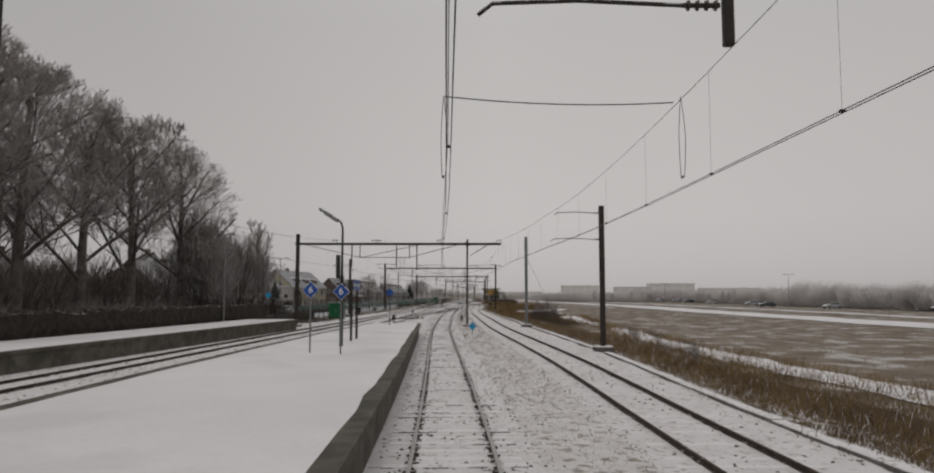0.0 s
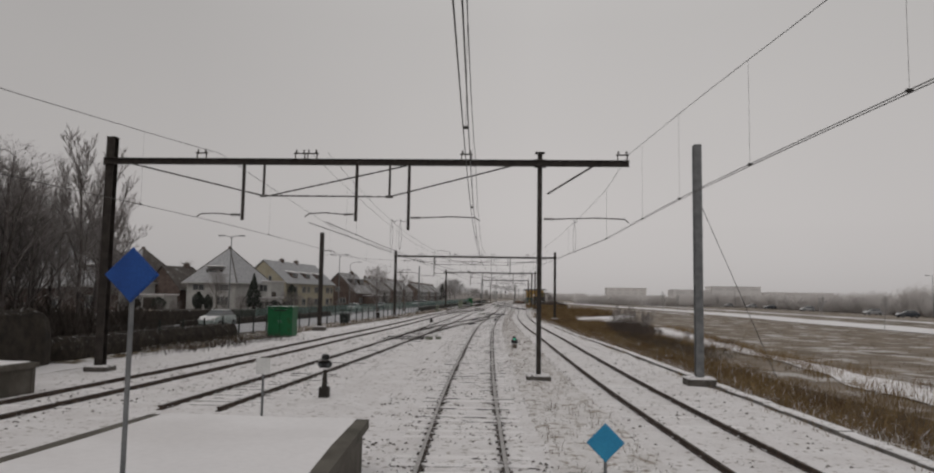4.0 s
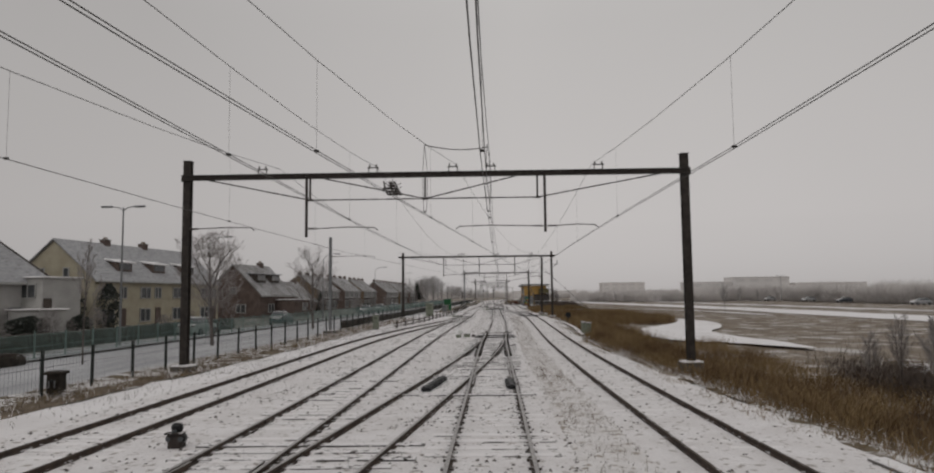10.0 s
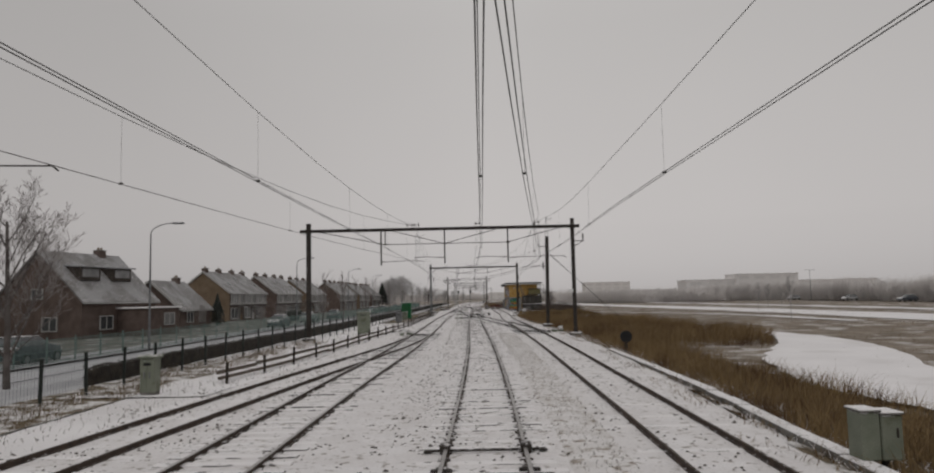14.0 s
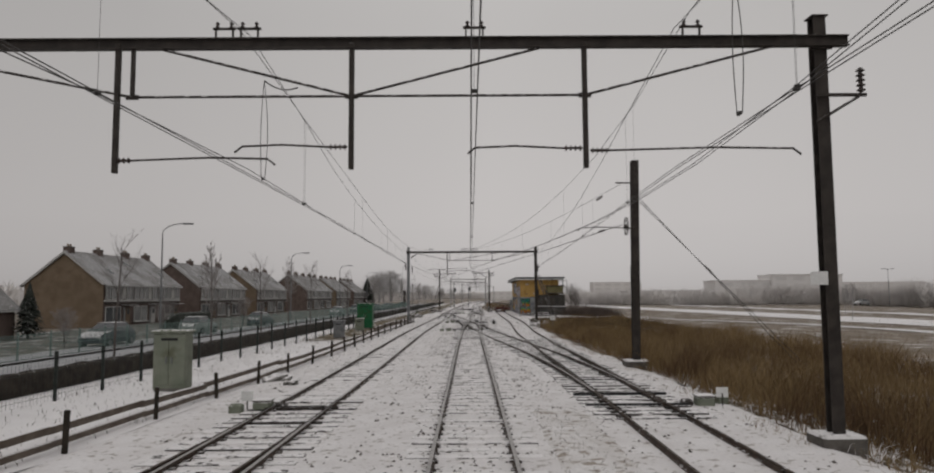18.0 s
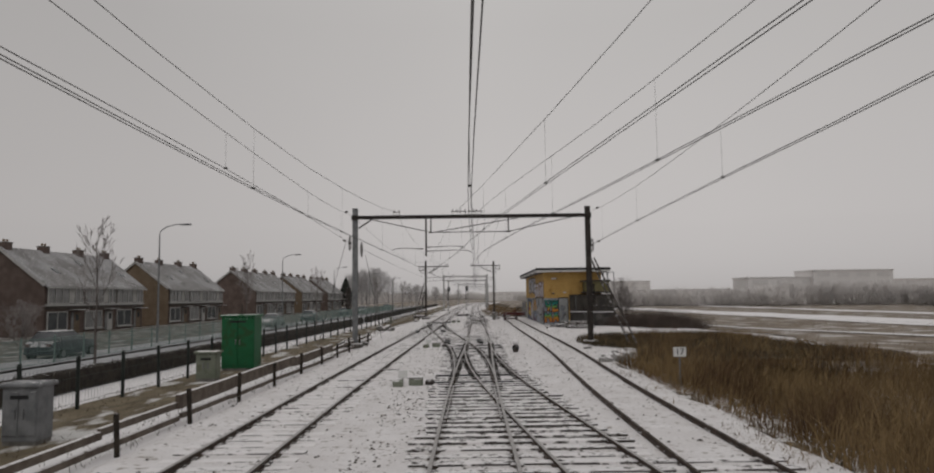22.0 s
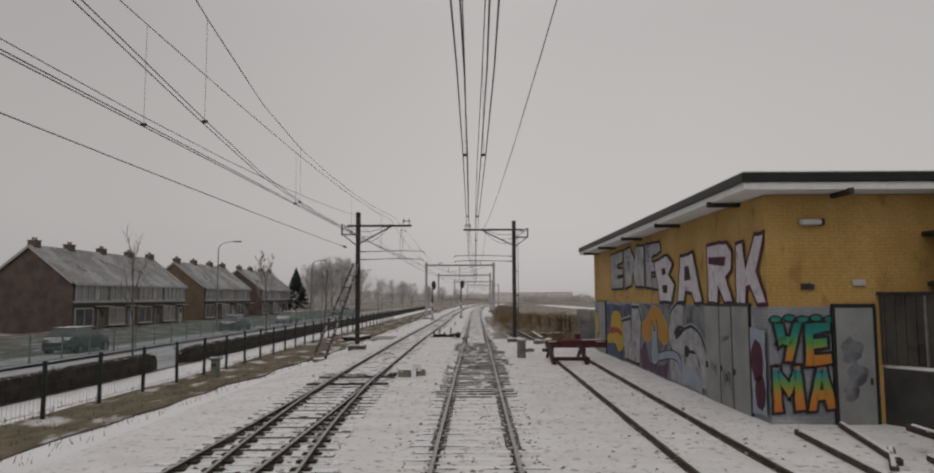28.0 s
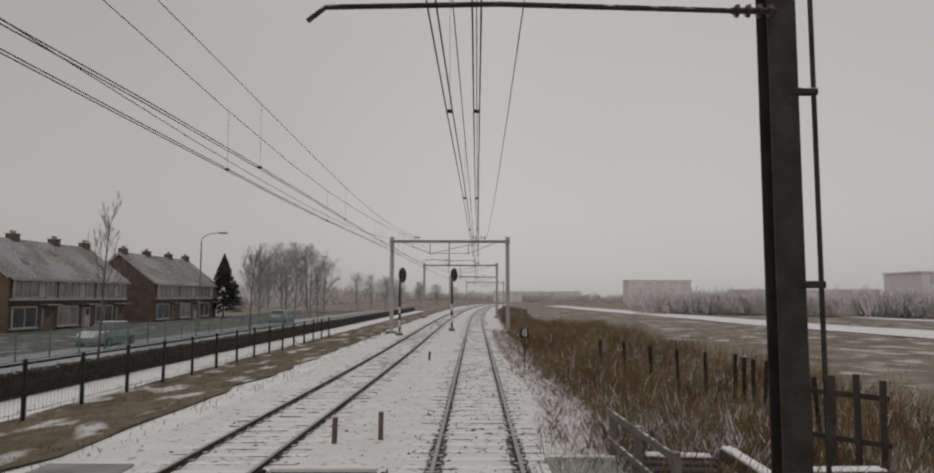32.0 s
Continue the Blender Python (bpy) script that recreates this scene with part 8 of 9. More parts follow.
G_PURPLE = mat("graffiti_plum", (0.075, 0.04, 0.075), (0.12, 0.07, 0.11), 1.2, 0.8, 0, 0.05)
G_PALE = mat("graffiti_pale_blue", (0.26, 0.31, 0.38), (0.32, 0.36, 0.42), 1.2, 0.8, 0, 0.05)
G_PLUM = mat("graffiti_dark_red", (0.09, 0.022, 0.04), (0.06, 0.015, 0.03), 2.5, 0.8, 0, 0.05)
G_SLATE = mat("graffiti_slate", (0.13, 0.135, 0.15), (0.22, 0.225, 0.24), 1.6, 0.8, 0, 0.1, third=(0.08, 0.075, 0.08), third_scale=1.3, third_at=0.6)
G_RED = mat("graffiti_red", (0.34, 0.07, 0.03), (0.28, 0.05, 0.025), 1.2, 0.8, 0, 0.05)
G_FADE = mat("graffiti_teal_to_orange", (0.02, 0.22, 0.17), (0.03, 0.28, 0.12), 2.0, 0.7, 0, 0.05)
_n, _l = G_FADE.node_tree.nodes, G_FADE.node_tree.links
_g, _x, _r = _n.new("ShaderNodeNewGeometry"), _n.new("ShaderNodeSeparateXYZ"), _n.new("ShaderNodeValToRGB")
_m = _n.new("ShaderNodeMapRange")
_m.inputs["From Min"].default_value, _m.inputs["From Max"].default_value = 0.0, 2.4
_l.new(_g.outputs["Position"], _x.inputs[0])
_l.new(_x.outputs["Z"], _m.inputs["Value"])
_l.new(_m.outputs[0], _r.inputs[0])
_r.color_ramp.elements[0].position, _r.color_ramp.elements[0].color = 0.08, (0.42, 0.13, 0.02, 1)
_r.color_ramp.elements[1].position, _r.color_ramp.elements[1].color = 0.94, (0.015, 0.12, 0.07, 1)
for _at, _c in ((0.22, (0.42, 0.17, 0.03)), (0.33, (0.12, 0.24, 0.05)), (0.45, (0.02, 0.17, 0.22)), (0.50, (0.42, 0.14, 0.02)), (0.62, (0.38, 0.17, 0.03)), (0.72, (0.08, 0.25, 0.06)), (0.82, (0.015, 0.18, 0.17))):
    _r.color_ramp.elements.new(_at).color = (*_c, 1)
_l.new(_r.outputs[0], _n["Principled BSDF"].inputs["Base Color"])
G_YELLOW = mat("graffiti_yellow", (0.50, 0.34, 0.05), (0.44, 0.27, 0.04), 1.2, 0.8, 0, 0.05)


def flat_shape(pts, level, material, name, wall):
    """A painted shape on a wall; wall 'side' faces the track, 'end' faces down the line."""
    bm = bmesh.new()
    o = 0.010 + level * 0.004
    vs = [bm.verts.new((-o, u, v) if wall == "side" else (u, -o - 0.03, v)) for u, v in pts]
    bm.faces.new(vs if wall == "end" else vs[::-1])
    return part(name, bm, material, bld)


def blob(cu, cv, ru, rv, seed, n=18, rough=0.2):
    return [(cu + ru * math.cos(a) * (1 + rough * noise.noise((math.cos(a) * 2, math.sin(a) * 2, seed))), cv + rv * math.sin(a) * (1 + rough * noise.noise((math.cos(a) * 2, math.sin(a) * 2, seed + 9)))) for a in [2 * math.pi * k / n for k in range(n)]]


def grown(pts, d):
    """The outline of a shape pushed outwards by d."""
    area = sum(a[0] * b[1] - b[0] * a[1] for a, b in zip(pts, pts[1:] + pts[:1]))
    sgn = 1 if area > 0 else -1
    out = []
    for k in range(len(pts)):
        p, q, r = Vector(pts[k - 1]), Vector(pts[k]), Vector(pts[(k + 1) % len(pts)])
        n1 = Vector(((q - p).y, -(q - p).x)).normalized() * sgn
        n2 = Vector(((r - q).y, -(r - q).x)).normalized() * sgn
        m = (n1 + n2)
        m = m / max(0.6, m.length_squared) * 2
        out.append((q.x + m.x * d, q.y + m.y * d))
    return out


def soft(pts, times=2, closed=True):
    """Corners cut twice, for sprayed curves."""
    for _ in range(times):
        out = []
        for k in range(len(pts) if closed else len(pts) - 1):
            (a, b), (c, d) = pts[k], pts[(k + 1) % len(pts)]
            out += [(a * 0.75 + c * 0.25, b * 0.75 + d * 0.25), (a * 0.25 + c * 0.75, b * 0.25 + d * 0.75)]
        pts = out if closed else [pts[0]] + out + [pts[-1]]
    return pts


def shaky(pts, amount=0.035, step=0.22):
    """Edges of a hand-sprayed letter."""
    out = []
    for k in range(len(pts)):
        a, b = Vector(pts[k]), Vector(pts[(k + 1) % len(pts)])
        n = max(1, int((b - a).length / step))
        for i in range(n):
            p = a.lerp(b, i / n)
            out.append((p.x + amount * noise.noise((p.x * 4, p.y * 4, 1)), p.y + amount * noise.noise((p.x * 4, p.y * 4, 7))))
    return out


def stroke(pts, w, level, material, name="spray_line", curve_it=True, wobble=0.5):
    """A ribbon of paint along a line."""
    pts = [Vector(p) for p in (soft(pts, 2, False) if curve_it else pts)]
    bm = bmesh.new()
    o = 0.010 + level * 0.004
    row = []
    for k, p in enumerate(pts):
        d = (pts[min(k + 1, len(pts) - 1)] - pts[max(k - 1, 0)]).normalized()
        s = Vector((-d.y, d.x)) * w * 0.5 * (1 - 0.4 * wobble + wobble * noise.noise((p.x * 3, p.y * 3, 5)))
        row.append([bm.verts.new((-o, q.x, q.y)) for q in (p - s, p + s)])
    for r, q in zip(row, row[1:]):
        bm.faces.new((r[0], r[1], q[1], q[0]))
    return part(name, bm, material, bld)


def drips(u0, u1, v, n, seed, level, material):
    rnd = random.Random(seed)
    for k in range(n):
        u = rnd.uniform(u0, u1)
        stroke([(u, v + 0.05), (u + rnd.uniform(-0.02, 0.02), v - rnd.uniform(0.12, 0.45))], rnd.uniform(0.03, 0.07), level, material, "drip", False)


def tag(u, v, w, h, n, seed, level, material, thick=0.03):
    """A quick scribbled tag."""
    rnd = random.Random(seed)
    stroke([(u - w * k / n, v + h * (0.5 if k % 2 else -0.5) * rnd.uniform(0.4, 1.0)) for k in range(n + 1)], thick, level, material, "scribble")


# the lower row: pointed letter, orange figure, great curve
def lettered(pts, material, level, edge, outline=G_BLACK, rim=None, holes=(), curved=False, shake=0.05):
    q = soft(pts, 2) if curved else shaky(pts, shake)
    if rim:
        flat_shape(grown(q, edge + 0.05), level, rim, "letter_rim", "side")
    flat_shape(grown(q, edge), level + 1, outline, "letter_outline", "side")
    flat_shape(q, level + 2, material, "letter_fill", "side")
    for h in holes:
        flat_shape(shaky(h, 0.03), level + 3, outline, "letter_counter", "side")


flat_shape(shaky([(21.5, 2.65), (16.2, 2.62), (13.9, 2.72), (13.4, 0.1), (20.4, 0.12)], 0.1), 1, G_BLUE, "colour_field", "side")
flat_shape(shaky([(13.6, 2.7), (4.4, 2.7), (4.45, 0.1), (13.4, 0.1)], 0.1), 1, G_SLATE, "colour_field", "side")
YEL = [(18.7, 2.2), (17.6, 2.38), (16.5, 2.3), (16.25, 1.8), (15.9, 1.5), (15.2, 1.24), (15.6, 1.05), (16.0, 0.63), (17.2, 0.35), (17.7, 0.85), (19.7, 0.62), (19.9, 1.03), (19.2, 1.2), (18.85, 1.5)]
flat_shape(soft(grown(YEL, 0.05)), 2, G_BLACK, "colour_field", "side")
flat_shape(soft(YEL), 3, G_YELLOW, "colour_field", "side")
flat_shape(soft([(19.3, 1.36), (18.6, 1.52), (17.4, 1.58), (16.2, 1.42), (16.2, 1.15), (17.3, 1.36), (18.8, 1.14)]), 4, G_RED, "colour_field", "side")
lettered([(16.1, 1.85), (14.4, 2.0), (14.4, 0.95), (14.05, 2.5), (12.85, 2.5), (12.45, 2.0), (12.85, 0.28), (15.6, 0.28)], G_SILVER, 2, 0.14, rim=G_WHITE)
lettered([(12.4, 1.86), (11.4, 2.14), (10.7, 2.6), (9.9, 2.62), (8.9, 2.2), (8.3, 1.74), (8.85, 1.25), (9.7, 1.5), (10.5, 1.7), (11.3, 1.22), (12.1, 1.42)], G_ORANGE, 2, 0.05, outline=G_YELLOW, curved=True)
lettered([(10.8, 2.2), (10.45, 1.7), (10.15, 1.7), (9.85, 2.25), (9.95, 1.4), (9.75, 0.9), (10.0, 0.5), (10.7, 0.45), (10.85, 0.9), (10.6, 1.4)], G_PALE, 6, 0.05, curved=True)
flat_shape(shaky([(12.6, 0.9), (11.8, 1.2), (11.2, 0.5), (9.6, 0.45), (8.6, 0.7), (8.8, 0.15), (12.5, 0.15)], 0.12), 3, G_PURPLE, "colour_field", "side")
S_LINE = [(6.55, 2.35), (7.1, 2.42), (7.85, 2.18), (8.12, 1.72), (7.75, 1.38), (7.05, 1.28), (6.35, 1.62), (5.55, 1.70), (4.95, 1.45), (4.62, 0.95), (4.6, 0.30)]
for w, lv, mm in ((1.00, 3, G_PALE), (0.90, 4, G_BLACK), (0.70, 5, G_SILVER)):
    stroke(S_LINE, w, lv, mm, "great_curve", wobble=0.1)
flat_shape(shaky([(8.3, 0.95), (7.4, 0.85), (6.2, 1.2), (5.3, 1.25), (4.9, 0.7), (4.85, 0.15), (8.2, 0.15)], 0.06), 6, G_SILVER, "colour_field", "side")
flat_shape(soft([(6.55, 1.45), (5.98, 1.42), (6.05, 1.12), (6.5, 1.02)]), 7, G_BLACK, "curve_counter", "side")
flat_shape(soft([(7.63, 1.78), (7.25, 1.95), (6.62, 1.93), (7.1, 1.72), (7.45, 1.52)]), 7, G_BLACK, "curve_counter", "side")
flat_shape(soft([(7.0, 0.7), (5.9, 0.85), (5.0, 0.55), (4.8, 0.25), (7.2, 0.25)]), 7, G_PALE, "colour_field", "side")
for w, lv, mm in ((0.34, 8, G_BLACK), (0.26, 9, G_PALE)):
    stroke([(9.8, 0.78), (8.8, 0.95), (7.7, 1.05), (7.0, 0.92), (7.05, 0.55)], w, lv, mm, "bent_line", wobble=0.1)
# the upper row of block letters
lettered([(18.6, 5.0), (15.7, 5.05), (15.7, 4.6), (17.0, 4.5), (17.0, 4.3), (15.8, 4.25), (15.8, 4.0), (17.0, 4.0), (17.0, 3.8), (15.7, 3.85), (15.8, 3.4), (18.4, 3.4)], G_SILVER, 2, 0.10)
lettered([(15.4, 5.05), (14.2, 5.1), (13.3, 4.5), (13.1, 5.05), (11.7, 5.0), (11.7, 3.4), (13.2, 3.45), (13.7, 4.05), (14.0, 3.5), (15.3, 3.4)], G_SILVER, 2, 0.10)
lettered([(11.4, 5.0), (9.3, 4.95), (9.2, 4.65), (10.5, 4.5), (10.5, 4.3), (9.5, 4.2), (9.6, 3.9), (10.6, 3.95), (10.6, 3.7), (9.5, 3.7), (9.6, 3.3), (11.4, 3.4)], G_SILVER, 2, 0.10)
lettered([(10.0, 4.25), (8.3, 4.4), (7.7, 4.1), (8.2, 3.75), (7.5, 3.4), (7.9, 2.85), (9.4, 2.85), (9.5, 3.3)], G_WHITE, 6, 0.11, holes=[[(9.0, 4.0), (8.5, 4.0), (8.5, 3.78), (9.0, 3.75)], [(9.0, 3.4), (8.3, 3.4), (8.3, 3.12), (8.9, 3.1)]])
lettered([(6.65, 4.25), (5.4, 4.3), (4.65, 2.85), (5.3, 2.85), (5.55, 3.15), (6.3, 3.15), (6.4, 2.85), (7.1, 2.85)], G_WHITE, 6, 0.11, holes=[[(6.25, 3.95), (5.8, 3.95), (5.6, 3.5), (6.3, 3.5)]])
lettered([(4.0, 4.4), (2.5, 4.4), (2.1, 4.15), (2.2, 3.7), (2.6, 3.5), (2.15, 2.88), (2.7, 2.85), (3.2, 3.35), (3.3, 2.86), (4.0, 2.86)], G_WHITE, 6, 0.10, outline=G_PLUM, holes=[[(3.9, 4.12), (2.5, 4.05), (2.6, 3.82), (3.9, 3.9)]])
lettered([(1.72, 4.3), (1.35, 4.3), (1.16, 3.6), (0.5, 4.45), (0.02, 4.4), (0.55, 3.6), (0.02, 2.85), (0.45, 2.83), (0.95, 3.3), (1.2, 3.25), (1.25, 2.84), (1.85, 2.84)], G_WHITE, 6, 0.10, outline=G_PLUM)
for u0, u1, v, n in ((15.8, 18.4, 3.36, 7), (11.8, 13.2, 3.4, 6), (14.1, 15.2, 3.4, 3), (9.6, 11.4, 3.3, 5), (7.9, 9.4, 2.8, 3), (12.8, 15.5, 2.0, 0)):
    drips(u0, u1, v, n, int(u0 * 10), 3, G_BLACK)
for u, v in ((17.6, 4.55), (14.6, 4.4), (10.9, 4.6)):
    stroke([(u + 0.25, v + 0.3), (u - 0.2, v + 0.35), (u - 0.3, v), (u + 0.1, v - 0.35), (u + 0.35, v), (u, v + 0.2), (u - 0.05, v - 0.15)], 0.035, 6, G_PLUM)
    tag(u + 0.4, v - 0.02, 0.8, 0.2, 6, int(u), 6, G_PLUM, 0.025)
for u, v, w, h, n, sd, mm in ((20.2, 2.85, 1.0, 0.35, 7, 1, G_BLACK), (15.2, 2.95, 1.0, 0.3, 8, 2, G_PLUM), (22.9, 3.5, 0.5, 0.6, 6, 3, G_BLACK), (17.5, 2.8, 0.5, 0.3, 5, 4, G_PLUM)):
    tag(u, v, w, h, n, sd, 2, mm)
for u, v, w, h, n, sd, mm in ((21.7, 1.5, 1.1, 0.5, 9, 5, G_PLUM), (2.9, 0.8, 0.6, 0.9, 8, 6, G_BLACK), (2.9, 1.9, 0.5, 0.4, 7, 7, G_SLATE), (3.9, 1.0, 0.5, 0.6, 7, 8, G_SLATE), (1.7, 1.3, 0.6, 0.4, 7, 9, G_PALE)):
    tag(u, v, w, h, n, sd, 17, mm)
lettered([(23.3, 2.1), (22.9, 2.25), (22.5, 1.9), (22.3, 1.2), (22.6, 0.8), (23.1, 0.9), (23.2, 1.4)], G_YELLOW, 1, 0.06, curved=True)
# the end wall: teal to orange block shapes
flat_shape(shaky([(0.06, 2.2), (0.95, 2.25), (0.9, 0.2), (0.1, 0.25)], 0.06), 16, G_PALE, "colour_field", "side")
flat_shape(blob(0.55, 1.45, 0.36, 0.5, 3, rough=0.3), 17, G_PLUM, "colour_patch", "side")
flat_shape(blob(0.42, 0.75, 0.32, 0.42, 8, rough=0.3), 17, G_PLUM, "colour_patch", "side")
ENDWALL_BARS = {"Y": [[(0.0, 1.0), (0.26, 0.98), (0.40, 0.55), (0.16, 0.42)], [(0.62, 0.0), (0.36, 0.02), (0.66, 1), (0.92, 1)], [(0.12, 0.50), (0.62, 0.40), (0.66, 0.62), (0.2, 0.68)]],
                "E": [[(0, 0), (0.3, 0), (0.3, 1), (0.04, 1)], [(0.25, 0.74), (0.92, 0.80), (0.95, 1.0), (0.25, 1)], [(0.25, 0.40), (0.8, 0.42), (0.8, 0.62), (0.25, 0.62)], [(0.25, 0), (0.95, 0.02), (0.92, 0.24), (0.25, 0.25)]],
                "M": [[(0, 0), (0.24, 0), (0.26, 1), (0.06, 1)], [(0.66, 0), (0.96, 0), (0.9, 1), (0.7, 1)], [(0.2, 1), (0.5, 0.62), (0.5, 0.28), (0.2, 0.7)], [(0.76, 1), (0.5, 0.62), (0.5, 0.28), (0.76, 0.7)]],
                "A": [[(0, 0), (0.26, 0), (0.55, 1), (0.32, 1)], [(0.68, 0), (1.0, 0), (0.62, 1), (0.38, 1)], [(0.26, 0.24), (0.74, 0.24), (0.66, 0.46), (0.34, 0.46)]]}
for ch, u, v, w, h, lean_u in (("Y", 0.08, 1.50, 0.66, 0.88, 0.05), ("E", 0.80, 1.42, 0.62, 0.96, 0.0), ("M", 0.04, 0.40, 0.74, 0.98, -0.04), ("A", 0.82, 0.42, 0.64, 0.96, 0.03)):
    for lv, mm, g in ((1, G_BLACK, 0.07), (2, G_FADE, 0.0)):
        for bar in ENDWALL_BARS[ch]:
            q = [(u + p * w + lean_u * r, v + r * h + 0.05 * (p - 0.5)) for p, r in bar]
            flat_shape(shaky(grown(q, g) if g else q, 0.02, 0.12), lv, mm, "block_outline" if g else "block_fill", "end")
for k in range(5):
    flat_shape(blob(0.15 + 0.31 * k, 2.46 + 0.03 * (k % 2), 0.17, 0.10, k, 12, 0.3), 1, G_BLACK, "crown_blob", "end")
    flat_shape(blob(0.15 + 0.31 * k, 2.46 + 0.03 * (k % 2), 0.12, 0.06, k, 12, 0.3), 2, G_TEAL, "crown_blob", "end")
for u, v, r in ((1.85, 1.75, 0.26), (1.95, 1.2, 0.24), (1.80, 0.8, 0.18)):
    flat_shape(blob(u, v, r, r * 1.1, u, rough=0.5), 14, G_SLATE, "scribble", "end")

pf = thing("palisade_fence", (7.08, 323.4, -0.2), -83, "grey steel palisade fence grown through with brush", "fence")
for k in range(37):
    part("slat", boxed((k * 0.145, 0, 1.12 + random.uniform(-0.03, 0.03)), (0.036, 0.02, 2.28), 0, 0.006), STEEL_GREY, pf)
for z in (0.42, 1.72):
    part("cross_rail", boxed((2.61, 0.03, z), (5.3, 0.04, 0.05)), STEEL_GREY, pf)
for k in range(3):
    part("post", boxed((k * 2.61, 0.07, 1.1), (0.09, 0.07, 2.1), 0, 0.008), STEEL_GREY, pf)
fp = thing("timber_panel", (7.02, 332.6, -0.2), -54, "dark upright timber boards standing before the reeds", "fence")
for k in range(4):
    part("board", boxed((k * 0.44, 0, 0.78 + random.uniform(-0.06, 0.06)), (0.11, 0.06, 1.6), 0, 0.012, random.uniform(-2, 2)), TIMBER_DARK, fp)
for z in (0.45, 1.25):
    part("cross_rail", boxed((0.66, 0.05, z), (1.5, 0.05, 0.10), 0, 0.01), TIMBER_DARK, fp)


def field_fence(pts, label):
    f = thing("field_fence", label=label, category="fence")
    post = mesh_from(boxed((0, 0, 0.65), (0.13, 0.11, 2.0), 0, 0.02), "post", HEDGE)
    for a, b in zip(pts, pts[1:]):
        a, b = Vector(a), Vector(b)
        n = max(2, int((b - a).length / 1.1))
        for i in range(n):
            p = a.lerp(b, i / n)
            ob = new("post", post)
            ob.matrix_basis = pose(p.x, p.y, ground_z(p.x, p.y) + random.uniform(0.2, 0.45), random.uniform(-3, 3), random.uniform(-3, 3), random.uniform(0, 60))
            ob.parent = f
        part("rail_wire", tubed([(a.x, a.y, ground_z(a.x, a.y) + 1.2), (b.x, b.y, ground_z(b.x, b.y) + 1.2)], 0.012, n=4), WIRE, f)


field_fence([(6.6, 350.5), (11.3, 347.5), (10.6, 338.5)], "row of dark timber fence posts in the reeds")
fp = thing("feeder_pipe", (3.46, 324.9, 0), 0, "thin feeder pipe standing beside the mast", "pipe")
part("pipe", tubed([(0, 0, -0.2), (0, 0, 7.0)], 0.02, n=6), STEEL_DARK, fp)
for z in (1.3, 2.9, 4.5, 6.2):
    part("pipe_clip", boxed((-0.08, 0, z), (0.22, 0.06, 0.06), 0, 0.01), STEEL_DARK, fp)
tr = thing("telephone_post", (5.9, 186.5, -0.6), 0, "round dark sign on a short post in the reeds", "sign")
part("post", tubed([(0, 0, 0), (0, 0, 1.0)], 0.07, n=8), STEEL_DARK, tr)
part("round_head", disc(bmesh.new(), (0, -0.05, 1.15), 0.32, 0.05, "y", 18), BLACK, tr)


# cable trough beside the siding
tg = thing("cable_trough", label="concrete cable trough half buried in snow", category="cable trough", kind="structure")
trough_x = curve((-20, 9.6), (18, 7.05), (43, 6.85), (60, 6.25), (80, 5.5), (91, 5.02), (96, 4.68), (101, 4.32), (110, 4.02), (125, 3.65), (150, 3.75), (160, 3.95), (169, 4.55), (190, 5.2))
for i in range(141):
    y = -10 + i * 1.4
    if 41 < y < 44 or 121 < y < 160.5:
        continue
    a = -math.degrees(math.atan((trough_x(y + 0.7) - trough_x(y - 0.7)) / 1.4))
    part("trough_lid", boxed((trough_x(y), y, -0.14 + random.uniform(-0.01, 0.02)), (0.34, 1.36, 0.16), a + random.uniform(-1, 1), 0.02), CONCRETE, tg)


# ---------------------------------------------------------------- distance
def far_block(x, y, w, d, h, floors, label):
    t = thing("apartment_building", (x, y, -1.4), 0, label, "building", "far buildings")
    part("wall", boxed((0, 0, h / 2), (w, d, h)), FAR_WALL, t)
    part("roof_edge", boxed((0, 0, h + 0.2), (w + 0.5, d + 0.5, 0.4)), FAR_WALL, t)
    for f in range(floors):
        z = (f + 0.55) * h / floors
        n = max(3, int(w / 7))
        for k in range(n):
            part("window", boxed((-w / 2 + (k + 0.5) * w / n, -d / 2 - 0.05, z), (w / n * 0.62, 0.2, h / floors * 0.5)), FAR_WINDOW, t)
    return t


far_block(120, 758, 38, 16, 14, 4, "haze-paled flat-roofed apartment block far across the fields")
far_block(112, 478, 26, 14, 9.4, 3, "haze-paled apartment block far across the fields")
far_block(135, 476, 28, 14, 11.6, 4, "haze-paled taller apartment block far across the fields")
far_block(82, 490, 31, 12, 5.6, 2, "long low haze-paled building far across the fields")
far_block(60, 900, 70, 14, 8, 2, "long low haze-paled building far across the fields")
far_block(190, 520, 40, 16, 9, 3, "haze-paled apartment block far across the fields")


